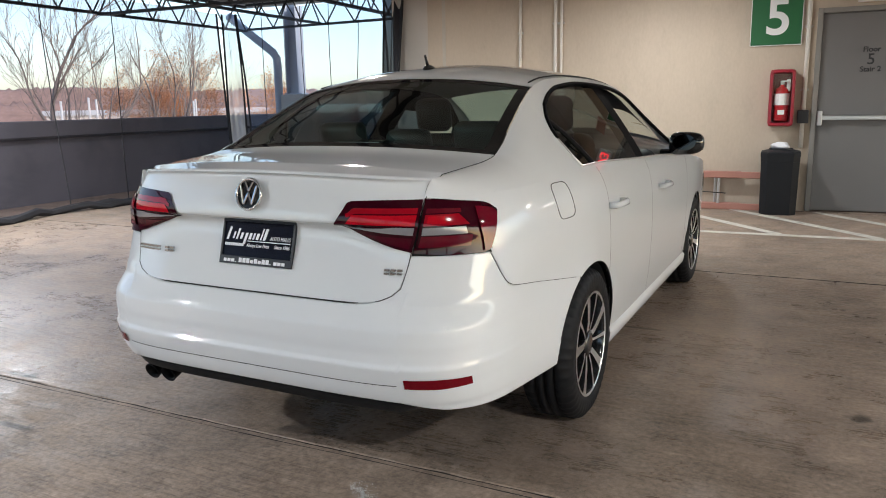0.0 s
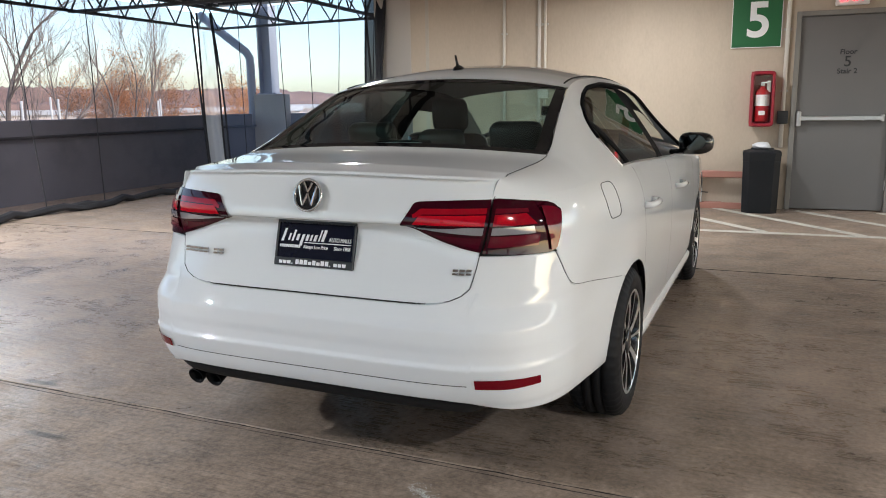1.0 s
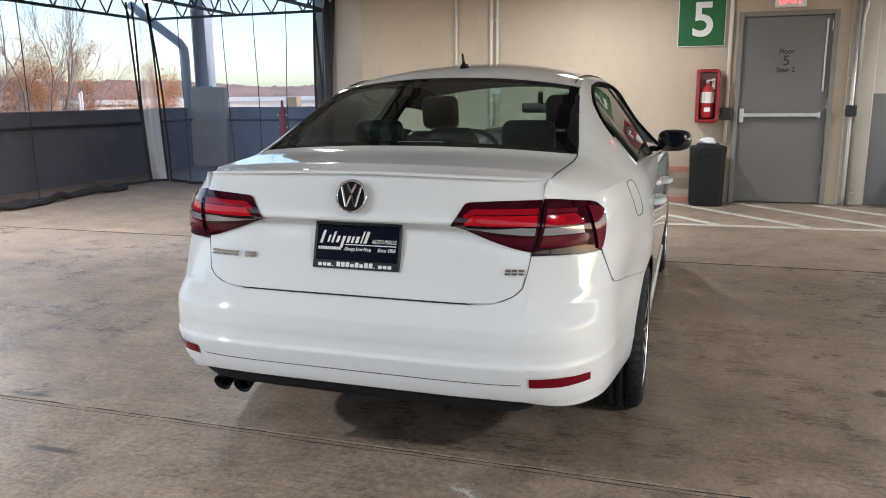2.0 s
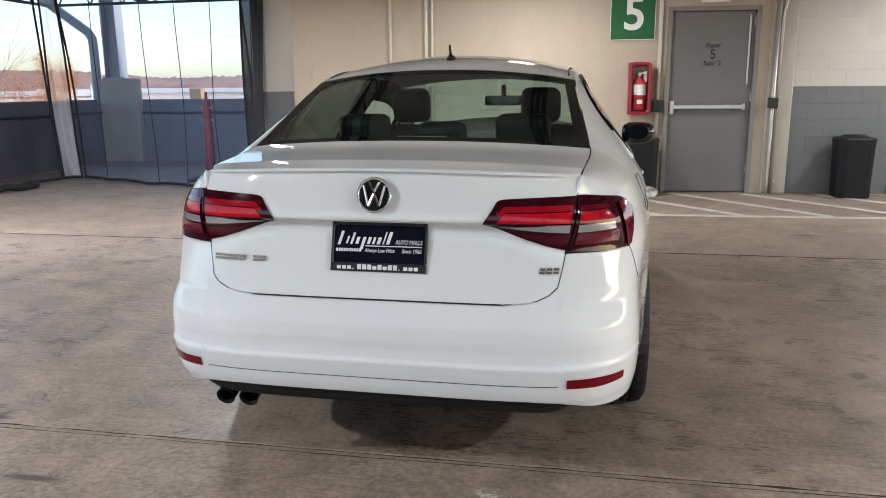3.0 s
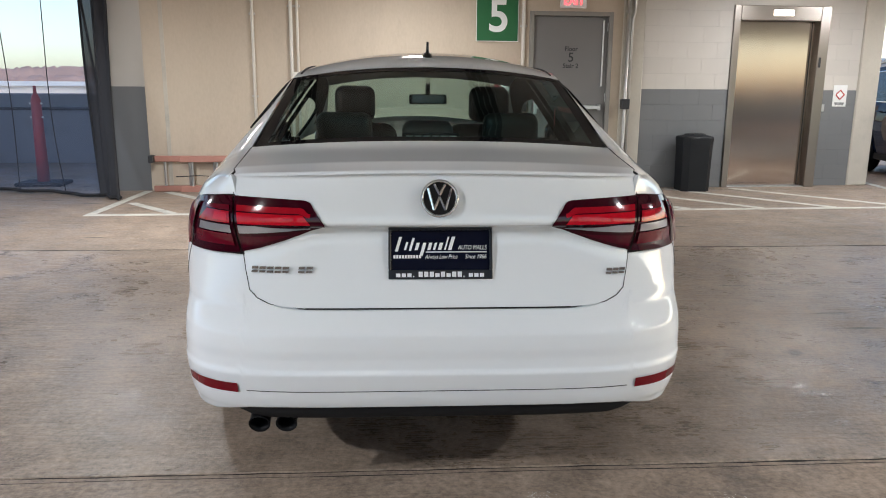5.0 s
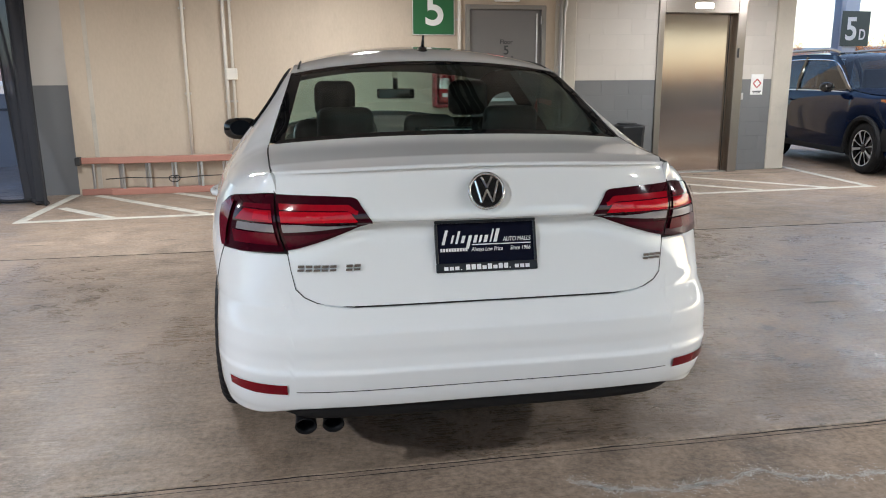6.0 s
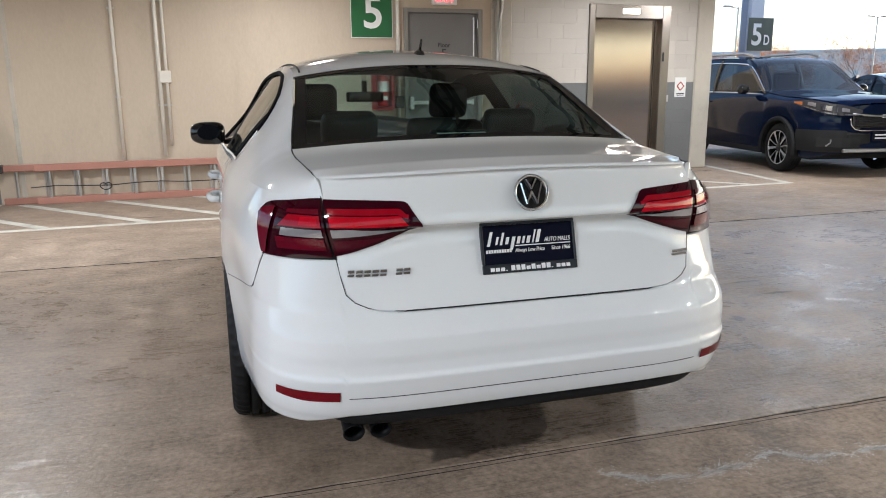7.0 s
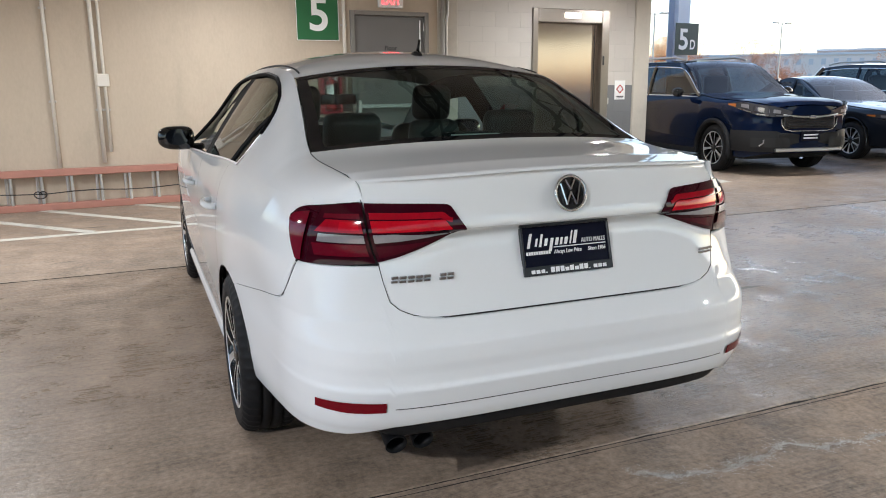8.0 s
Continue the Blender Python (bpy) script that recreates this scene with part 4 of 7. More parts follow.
# ladder lying on its side along the wall
lad = thing("extension_ladder", (-4.62, 9.60, 0.0), "orange fibreglass ladder lying on its side along the wall", "ladder")
L = 4.45
for y in (0.0, 0.07):
    x0 = 0 if y else 0.35
    for z in (0.0, 0.38):
        part("rail", boxes(((x0, y - 0.02, z), (L - (0.35 if y else 0), y + 0.02, z + 0.075)), bevel=0.006), M["ladder"], lad)
    k = x0 + 0.15
    while k < L - 0.35:
        bm = bmesh.new()
        rod(bm, (k, y, 0.075), (k, y, 0.38), 0.017, 8)
        part("rung", bm, M["alu"], lad)
        k += 0.305
for x in (0.0, L - 0.02):
    part("end_cap", boxes(((x - 0.03, -0.03, 0.37), (x + 0.03, 0.10, 0.465)), bevel=0.01), M["black_plastic"], lad, "black rubber end cap")
bm = bmesh.new()
tube(bm, [(0.3 + 0.28 * k, -0.028, 0.20 + 0.012 * math.sin(k * 1.7)) for k in range(14)], 0.006, 6)
tube(bm, [(1.05 + 0.05 * math.cos(a) + 0.008 * a, -0.03, 0.18 + 0.04 * math.sin(a)) for a in np.linspace(0, 9, 24)], 0.006, 6)
part("rope", bm, M["cable"], lad, "dark rope tied along the rungs", True)

# red post behind the netting
rp = thing("traffic_post", (-6.26, 10.42, 0), "red plastic traffic post on a black rubber base", "post")
part("base", boxes(((-0.30, -0.22, 0), (0.30, 0.22, 0.05)), bevel=0.02, seg=2), M["rubber"], rp)
bm = bmesh.new()
lathe(bm, [(0.0, 0.05), (0.078, 0.05), (0.070, 0.6), (0.062, 1.12), (0.040, 1.19), (0.022, 1.21), (0.020, 1.30), (0.0, 1.31)], 16)
part("post", bm, M["red_post"], rp, smooth=True)
for z in (0.90, 1.08):
    for k in (-1, 1):
        bm = bmesh.new()
        rod(bm, (0.060 * k, -0.01, z), (0.082 * k, -0.01, z), 0.012, 8)
        part("stud", bm, M["sign_white"], rp, "pale reflective stud")

# ---- white sedan ----
CAR_AT, CAR_TURN = (-1.723, 1.888, 0), -2.8
AXLE_R, AXLE_F, WHEEL_R, ARCH_R = 1.09, 3.741, 0.317, 0.348
D_REAR, N_SUP, M_SUP = 0.85, 4.0, 4.2
D09 = D_REAR * (1 - (1 - 0.9 ** N_SUP) ** (1 / M_SUP))


def smooth(a, b, v):
    t = min(1.0, max(0.0, (v - a) / (b - a)))
    return t * t * (3 - 2 * t)


def lerp(a, b, t):
    return a + (b - a) * t


def curve(x, xs, ys):
    """A smooth monotone curve through the knots."""
    xs, ys = np.asarray(xs, float), np.asarray(ys, float)
    if x <= xs[0]:
        return float(ys[0])
    if x >= xs[-1]:
        return float(ys[-1])
    i = int(np.searchsorted(xs, x, side="right")) - 1
    h = np.diff(xs)
    s = np.diff(ys) / h

    def slope(k):
        if k == 0:
            return s[0]
        if k == len(xs) - 1:
            return s[-1]
        if s[k - 1] * s[k] <= 0:
            return 0.0
        w1, w2 = 2 * h[k] + h[k - 1], h[k] + 2 * h[k - 1]
        return (w1 + w2) / (w1 / s[k - 1] + w2 / s[k])

    t = (x - xs[i]) / h[i]
    return float((1 + 2 * t) * (1 - t) ** 2 * ys[i] + t * (1 - t) ** 2 * h[i] * slope(i) + t * t * (3 - 2 * t) * ys[i + 1] + t * t * (t - 1) * h[i] * slope(i + 1))


def faired(knots, values, lo, hi, sigma):
    """The curve through the knots, faired over sigma metres, as a fine table."""
    zz = np.arange(lo, hi + 1e-9, 0.002)
    v = np.array([curve(z, knots, values) for z in zz])
    k = np.exp(-0.5 * (np.arange(-40, 41) * 0.002 / sigma) ** 2)
    pad = np.concatenate([2 * v[0] - v[1:41][::-1], v, 2 * v[-1] - v[-41:-1][::-1]])
    return zz, np.convolve(pad, k / k.sum(), mode="valid")


BUMPER_Y = faired((0.20, 0.37, 0.388, 0.42, 0.447, 0.468, 0.490, 0.505, 0.511, 0.519, 0.545, 0.58, 0.622, 0.638, 0.66, 0.695), (0.10, 0.046, 0.034, 0.020, 0.0125, 0.0060, 0.0006, -0.0025, 0.0016, 0.0050, 0.0052, 0.0020, 0.0030, 0.0095, 0.025, 0.050), 0.20, 0.695, 0.0024)
LID_Y = faired((0.695, 0.75, 0.80, 0.88, 0.94, 1.02, 1.075, 1.1, 1.2), (0.052, 0.066, 0.076, 0.086, 0.080, 0.096, 0.112, 0.12, 0.2), 0.695, 1.2, 0.012)
WIDTH_R = faired((0.18, 0.25, 0.30, 0.40, 0.54, 0.62, 0.66, 0.75, 0.85, 0.93, 1.0, 1.03, 1.07, 1.12), (0.80, 0.835, 0.868, 0.888, 0.890, 0.884, 0.876, 0.868, 0.858, 0.842, 0.812, 0.795, 0.765, 0.73), 0.18, 1.12, 0.028)
WIDTH_M = faired((0.18, 0.22, 0.30, 0.50, 0.70, 0.80, 0.88, 0.95, 1.0, 1.03, 1.07, 1.12), (0.83, 0.845, 0.865, 0.884, 0.889, 0.885, 0.878, 0.862, 0.842, 0.822, 0.79, 0.75), 0.18, 1.12, 0.02)


def rear_y(z, x):
    """How far the rear centre line lies forward of the bumper's hindmost point, by height; the plate bay is sunk below the lid's crease."""
    k = smooth(0.690, 0.699, z)
    # at the corners bumper and lamp panel run into each other more softly
    k = lerp(k, smooth(0.655, 0.745, z), smooth(0.50, 0.66, abs(x)))
    base = lerp(np.interp(z, *BUMPER_Y), np.interp(z, *LID_Y), k)
    bay = curve(z, (0.70, 0.74, 0.80, 0.926, 0.936, 0.940), (0.0, 0.006, 0.014, 0.040, 0.030, 0.0))
    return float(base + bay * (1 - smooth(0.30, 0.56, abs(x))))


def half_width(z, y):
    k = smooth(0.5, 1.35, y)
    w = lerp(np.interp(z, *WIDTH_R), np.interp(z, *WIDTH_M), k)
    if y > 3.5:
        w *= (1 - 0.075 * ((y - 3.5) / 1.1) ** 2)
    return float(w)


def corner(z):
    """Squareness of the rear corners in plan, by height, and the half-width's share there."""
    k = smooth(0.60, 0.86, z)
    return 5.4 - 1.4 * k, 4.6 - 0.4 * k, 0.953 + 0.047 * k


def S(c, z, off=0.0):
    """A point of the body's skin: c runs from the rear's middle (0) round the corner (0.9) and, in metres, along the flank to the nose."""
    n, m, share = corner(z)
    if c <= 0.9:
        fx = c / 0.9 * (1 - (1 - D09 / D_REAR) ** m) ** (1 / n)
        x = fx * half_width(z, 0.3) * share
        d = D_REAR * (1 - (1 - fx ** n) ** (1 / m))
        y = rear_y(z, x) + d
    else:
        d = D09 + (c - 0.9)
        r = rear_y(z, 0.8)
        y = d + r * (1 - smooth(0.3, 0.95, d))
        f = 1.0 if d >= D_REAR else (1 - (1 - d / D_REAR) ** m) ** (1 / n)
        if y > 4.2:
            f *= max(0.02, 1 - ((y - 4.2) / 0.46) ** 3.2) ** (1 / 2.4)
        x = half_width(z, y) * f * (share + (1.03 - share) * smooth(0.4, 1.15, y))
    if off:
        e = 0.004
        a, b = S(c + e, z), S(c, z + e)
        p = np.array((x, y, z))
        n = np.cross(np.array(a) - p, np.array(b) - p)
        n /= np.linalg.norm(n) + 1e-12
        return tuple(p + n * off)
    return (x, y, z)


RAIL = ((0.631, 0.198, 1.080), (0.643, 0.40, 1.095), (0.654, 0.58, 1.112), (0.650, 0.70, 1.142), (0.622, 0.90, 1.232), (0.594, 1.10, 1.320), (0.575, 1.27, 1.383), (0.568, 1.45, 1.412),
        (0.565, 1.80, 1.428), (0.572, 2.30, 1.418), (0.590, 2.70, 1.372), (0.630, 3.05, 1.245), (0.675, 3.35, 1.115), (0.712, 3.58, 1.010), (0.735, 3.85, 0.965), (0.70, 4.25, 0.90), (0.56, 4.52, 0.79))


def rail(y):
    """The line where the roof, the glass and the lid meet the flank."""
    ys = [p[1] for p in RAIL]
    y = min(max(y, ys[0]), ys[-1])
    i = min(max(np.searchsorted(ys, y) - 1, 0), len(RAIL) - 2)
    p = [np.array(RAIL[min(max(k, 0), len(RAIL) - 1)]) for k in (i - 1, i, i + 1, i + 2)]
    t = (y - ys[i]) / (ys[i + 1] - ys[i])
    out = 0.5 * (2 * p[1] + (p[2] - p[0]) * t + (2 * p[0] - 5 * p[1] + 4 * p[2] - p[3]) * t * t + (3 * p[1] - p[0] - 3 * p[2] + p[3]) * t ** 3)
    return np.array((out[0], y, out[2]))


def belt(y):
    return float(curve(y, (0.0, 0.5, 0.9, 1.1, 2.1, 3.1, 3.6, 4.2, 4.66), (1.024, 1.024, 1.03, 1.036, 1.0, 0.962, 0.93, 0.85, 0.72)))


def arch(y):
    """Height of the wheel opening's edge at y, or 0."""
    for a in (AXLE_R, AXLE_F):
        if abs(y - a) < ARCH_R:
            return WHEEL_R + math.sqrt(ARCH_R ** 2 - (y - a) ** 2)
    return 0.0


def skin(bm, c0, c1, zlo, zhi, cols, rows, off=0.0, side=1):
    """A panel of the body's skin between c0(z) and c1(z), zlo(c) and zhi(c); each may be a number."""
    fn = [v if callable(v) else (lambda _, k=v: k) for v in (c0, c1, zlo, zhi)]
    us = cols if not isinstance(cols, int) else np.linspace(0, 1, cols)
    vs = rows if not isinstance(rows, int) else np.linspace(0, 1, rows)
    P = []
    for v in vs:
        line = []
        for u in us:
            z = lerp(fn[2](1.0), fn[3](1.0), v)
            for _ in range(6):
                c = lerp(fn[0](z), fn[1](z), u)
                z = lerp(fn[2](c), fn[3](c), v)
            x, y, z2 = S(c, z, off)
            line.append((x * side, y, z2))
        P.append(line)
    grid(bm, P, flip=side < 0)
    return bm


def table(*pairs):
    ks, vs = zip(*pairs)
    return lambda k: float(np.interp(k, ks, vs))


def bend(*pairs):
    ks, vs = zip(*pairs)
    return lambda k: curve(k, ks, vs)


CY = 0.9 - D09
LID_X = table((0.697, 0.40), (0.70, 0.47), (0.708, 0.505), (0.724, 0.542), (0.746, 0.566), (0.80, 0.578), (0.86, 0.588), (0.94, 0.602), (1.02, 0.616), (1.075, 0.628))
LAMP_TOP = bend((0.405, 0.942), (0.45, 0.985), (0.475, 1.008), (0.50, 1.013), (0.77, 1.018), (0.90, 1.004), (0.955, 0.994), (0.985, 0.972))
LAMP_BOT = table((0.405, 0.938), (0.48, 0.912), (0.55, 0.890), (0.63, 0.868), (0.70, 0.853), (0.80, 0.846), (0.92, 0.846), (0.985, 0.966))
LAMP_CUT = table((0.85, 0.692), (1.02, 0.772))
LAMP_OUT = table((0.845, 0.922), (0.97, 0.986))
BUMP_TOP = table((0, 0.690), (0.48, 0.690), (0.55, 0.696), (0.585, 0.704), (0.625, 0.720), (0.655, 0.744), (0.667, 0.79), (0.680, 0.843), (0.922, 0.843), (0.935, 0.8232), (0.965, 0.7732), (1.01, 0.7282), (1.05, 0.7142), (1.265, 0.6882), (1.64, 0.6372))
BUMP_LOW = table((0, 0.388), (0.55, 0.388), (0.66, 0.382), (0.74, 0.366), (0.80, 0.354), (0.9, 0.345), (1.37, 0.330))
QUARTER_LOW = table((0.925, 0.846), (0.936, 0.824), (0.967, 0.774), (1.012, 0.729), (1.052, 0.715), (1.265, 0.689), (1.64, 0.638))
QUARTER_C0 = table((0.725, 1.013), (0.774, 0.9652), (0.824, 0.9348), (0.846, 0.9228), (0.972, 0.990), (0.99, 0.990))
WIN_LOW = table((1.105, 0.42), (1.115, 0.30), (1.135, 0.14), (1.165, 0.04), (3.32, 0.04))
WIN_HIGH = table((1.105, 0.43), (1.115, 0.55), (1.15, 0.67), (1.22, 0.78), (1.34, 0.845), (1.5, 0.90), (1.8, 0.925), (2.5, 0.925), (2.8, 0.89), (3.1, 0.78), (3.25, 0.40), (3.32, 0.05))


def flank(c, b, side=1, off=0.0):
    """A point of the upper flank between the belt (b = 0) and the rail (b = 1)."""
    p0 = np.array(S(c, belt(S(c, 1.0)[1])))
    y = p0[1]
    p2 = rail(max(y, 0.205))
    p2[1] = max(p2[1], y) if y > 0.205 else p2[1]
    k = smooth(0.45, 1.15, y)
    round_ = np.array((lerp(p0[0], p2[0], 0.42), lerp(y, p2[1], 0.45), p2[2] - 0.016))
    m = (p0 + p2) / 2
    flat = m + np.array((0.014, 0, 0.012))
    front = smooth(3.35, 3.7, y)
    p1 = lerp(lerp(round_, flat, k), round_, front)
    p = p0 * (1 - b) ** 2 + 2 * p1 * b * (1 - b) + p2 * b * b
    if off:
        t = 2 * (1 - b) * (p1 - p0) + 2 * b * (p2 - p1)
        n = np.array((t[2], 0, -t[0]))
        p = p + n / (np.linalg.norm(n) + 1e-9) * off
    return (p[0] * side, p[1], p[2])


CROWN = bend((0.2, 0.030), (0.6, 0.026), (0.7, 0.034), (0.95, 0.045), (1.20, 0.046), (1.32, 0.056), (1.5, 0.070), (1.75, 0.078), (2.2, 0.079), (2.7, 0.060), (3.1, 0.07), (3.6, 0.09), (4.2, 0.075), (4.52, 0.05))
BOW = bend((0.2, 0.09), (0.5, 0.075), (0.67, 0.07), (1.27, 0.07), (1.6, 0.0), (2.4, 0.0), (2.72, -0.10), (3.4, -0.22), (3.7, -0.1), (4.52, -0.13))


def top(y, u, off=0.0):
    """A point of the car's upper surface: y along the rail, u across from -1 to 1."""
    r = rail(y)
    lip = 1 - (1 - abs(u)) * 0
    return (r[0] * u, y - BOW(y) * (1 - u * u) * lip, r[2] + CROWN(y) * (1 - abs(u) ** 2.2) + off)


def ribbon(pts, w, mat, name, parent, label=""):
    bm = bmesh.new()
    tube(bm, pts, w, 5)
    return part(name, bm, mat, parent, label)


def wheel_parts(parent, r, width, spokes=5, face="alloy"):
    """Tyre, rim, twin spokes, hub and brake; its axle lies along x, the face looks to +x."""
    h = width / 2
    bm = bmesh.new()
    lathe(bm, [(r * 0.68, -h * 0.9), (r * 0.76, -h), (r * 0.90, -h * 0.98), (r * 0.975, -h * 0.82), (r, -h * 0.6), (r, -h * 0.42), (r * 0.962, -h * 0.40), (r * 0.962, -h * 0.34), (r, -h * 0.32), (r, -h * 0.06), (r * 0.962, -h * 0.04), (r * 0.962, h * 0.04), (r, h * 0.06),
               (r, h * 0.32), (r * 0.962, h * 0.34), (r * 0.962, h * 0.40), (r, h * 0.42), (r, h * 0.6), (r * 0.975, h * 0.82), (r * 0.90, h * 0.98), (r * 0.76, h), (r * 0.70, h * 0.93), (r * 0.68, h * 0.86)], 144, 'x', caps=False)
    # cross grooves in both shoulders of the tread
    bm.verts.ensure_lookup_table()
    for i, v in enumerate(bm.verts):
        if (i // 144) in (3, 4, 5, 17, 18, 19) and (i % 144) % 3 == 0:
            v.co.y, v.co.z = v.co.y * 0.972, v.co.z * 0.972
    tyre = part("tyre", bm, M["rubber"], parent, smooth=True)
    bm = bmesh.new()
    lathe(bm, [(r * 0.695, h * 0.90), (r * 0.70, h * 0.95), (r * 0.675, h * 0.96), (r * 0.655, h * 0.80), (r * 0.64, h * 0.2), (r * 0.62, -h * 0.85)], 48, 'x', caps=False)
    rim = part("rim", bm, M["alloy_black"], parent, smooth=True)
    bm = bmesh.new()
    lathe(bm, [(r * 0.698, h * 0.955), (r * 0.672, h * 0.968), (r * 0.665, h * 0.93)], 48, 'x', caps=False)
    part("rim_edge", bm, M[face], parent, "bright machined rim edge", True)
    for k in range(spokes):
        a = k * math.tau / spokes
        for s in (-1, 1):
            bm = bmesh.new()
            rows = []
            fat = 1.45 if s > 0 else 0.62
            for rad, wd, spread, dep in ((0.13, 0.040, 0.035, 0.80), (0.30, 0.040, 0.085, 0.88), (0.50, 0.050, 0.15, 0.92), (0.672, 0.070, 0.215, 0.93)):
                c, wd = spread * s, wd * fat
                rows.append([(h * dep - 0.03, r * rad, (c - wd) * r * 1.0), (h * dep, r * rad, (c - wd * 0.8) * r), (h * dep, r * rad, (c + wd * 0.8) * r), (h * dep - 0.03, r * rad, (c + wd) * r)])
            grid(bm, rows)
            bmesh.ops.recalc_face_normals(bm, faces=bm.faces[:])
            for f in bm.faces:
                f.material_index = 1
            for i, f in enumerate(bm.faces):
                if i % 3 == 1:
                    f.material_index = 0
            place(bm, Matrix.Rotation(a, 4, 'X'))
            part("spoke", bm, M[face], parent, mats=[M[face], M["alloy_black"]])
    bm = bmesh.new()
    lathe(bm, [(r * 0.18, h * 0.70), (r * 0.17, h * 0.86), (r * 0.09, h * 0.90), (0.0, h * 0.90)], 20, 'x')
    part("hub", bm, M["alloy_black"], parent, "black hub cap", True)
    bm = bmesh.new()
    lathe(bm, [(0.0, h * 0.1), (r * 0.45, h * 0.1), (r * 0.45, -h * 0.1), (0.0, -h * 0.1)], 28, 'x')
    part("brake_disc", bm, M["brake"], parent, "grey brake disc")


def add_wheel(car, x, y, r, width, side, face="alloy"):
    w = new("wheel")
    w.parent = car
    w.matrix_basis = pose(x * side, y, r, random.Random(int(y * 7 + side)).random() * 60, 0, 0 if side > 0 else 180)
    w["label"] = "black tyre on a black and machined alloy wheel"
    wheel_parts(w, r, width, 5, face)
    return w


car = thing("sedan_car", CAR_AT, "white four-door sedan car parked on the concrete deck", "car", turn=CAR_TURN)
# dark liner behind all panel gaps
bm = bmesh.new()
skin(bm, 0.0, 0.96, lambda c: BUMP_LOW(c) + 0.02, 1.02, 30, 30, -0.014)
skin(bm, 0.90, CY + 1.4, lambda c: max(BUMP_LOW(c) + 0.02, arch(S(c, 0.6)[1]) + 0.004), 1.02, 30, 24, -0.014)
skin(bm, CY + 1.4, CY + 4.3, lambda c: max(0.22, arch(S(c, 0.6)[1]) + 0.004), lambda c: belt(S(c, 0.9)[1]) - 0.01, 60, 12, -0.014)
mirror_x(bm)
part("liner", bm, M["gap"], car, "dark inner shell behind the panel gaps", True)

# rear bumper
cols = sorted(set(list(np.linspace(0, 0.9, 46)) + list(np.linspace(0.9, 1.06, 44)) + list(np.linspace(1.07, 1.64, 34)) + [0.655, 0.667, 0.68]))
bm = bmesh.new()
P = []
for v in np.linspace(0, 1, 124):
    line = []
    for c in cols:
        lo = max(BUMP_LOW(c), arch(S(c, 0.5)[1]) if S(c, 0.5)[1] > 0.6 else 0)
        line.append(S(c, lerp(lo, max(BUMP_TOP(c), lo + 0.002), v)))
    P.append(line)
lip_in = [(x * 0.975, y + 0.03, z + 0.004) for x, y, z in P[0]]
top_in = [(x * 0.99, y + 0.03, z - 0.002) for x, y, z in P[-1]]
grid(bm, [lip_in] + P + [top_in])
mirror_x(bm)
weld(bm)
bump = part("rear_bumper", bm, M["paint"], car, smooth=True)
# lower black valance
bm = bmesh.new()
P = []
for z, off in ((0.394, -0.022), (0.375, -0.014), (0.345, -0.026), (0.328, -0.055), (0.318, -0.30)):
    line = []
    for c in np.linspace(-0.80, 0.80, 49):
        x, y, _ = S(abs(c), 0.39)
        edge = (1 - smooth(0.62, 0.80, abs(c)))
        line.append((x * (1 if c >= 0 else -1), y - off + 0.004, lerp(0.385, z, edge)))
    P.append(line)
grid(bm, P, flip=True)
part("rear_valance", bm, M["trim"], car, "black textured lower valance", True)
for side in (-1, 1):
    bm = bmesh.new()
    skin(bm, 0.688, 0.884, table((0.68, 0.441), (0.80, 0.438), (0.884, 0.443)), table((0.68, 0.473), (0.80, 0.473), (0.884, 0.471)), 20, 5, 0.004, side)
    part("reflector", bm, M["reflector"], bump, "slim dark red bumper reflector", True)

seam_pts = [S(abs(c), 0.4475, 0.0003) for c in np.linspace(-0.66, 0.66, 61)]
ribbon([(x * (1 if k > 30 else -1), y, z) for k, (x, y, z) in enumerate(seam_pts)], 0.0013, M["gap"], "bumper_seam", bump, "thin seam across the bumper")
# trunk lid
zs = [0.697, 0.699, 0.702, 0.708, 0.715, 0.724, 0.735, 0.746, 0.76, 0.78, 0.80, 0.82, 0.84, 0.86, 0.88, 0.90, 0.915, 0.924, 0.928, 0.932, 0.936, 0.939, 0.942, 0.95, 0.965, 0.98, 1.0, 1.02, 1.04, 1.06, 1.070]
us = np.linspace(-1, 1, 61)
P = []
for z in zs:
    line = []
    for u in us:
        x = LID_X(z) * u
        p = S(abs(x) / half_width(z, 0.3), z)
        # the crown of the lip rises to the middle
        lift = 0.020 * smooth(0.99, 1.07, z) * (1 - u * u)
        line.append((x, p[1], z + lift))
    P.append(line)
edge = P[-1]
fade = [1 - abs(u) ** 10 for u in us]
lip = [(x, y - 0.012 * f, z + 0.006) for (x, y, z), f in zip(edge, fade)]
lip2 = [(x, y - 0.006 * f, z + 0.008 + 0.006 * f) for (x, y, z), f in zip(edge, fade)]
lip3 = [(x, y + 0.03, z + 0.010 + 0.002 * f) for (x, y, z), f in zip(edge, fade)]
deck = []
for k, y in enumerate(np.linspace(0.27, 0.655, 12)):
    line = []
    for j, u in enumerate(us):
        t = top(y, u * 0.996)
        line.append((t[0], max(t[1], lip3[j][1] + 0.015 + 0.02 * k), t[2] + 0.006 * (1 - k / 11)))
    deck.append(line)
under = [(x, y + 0.03, z - 0.003) for x, y, z in P[0]]
bm = bmesh.new()
grid(bm, [under] + P + [lip, lip2, lip3] + deck)
for j in (0, -1):
    rim = [line[j] for line in P + [lip, lip2, lip3] + deck]
    s = -1 if j == 0 else 1
    grid(bm, [rim, [(x - 0.001 * s, y + 0.006, z - 0.006) for x, y, z in rim], [(x - 0.004 * s, y + 0.035, z - 0.02) for x, y, z in rim]], flip=s > 0)
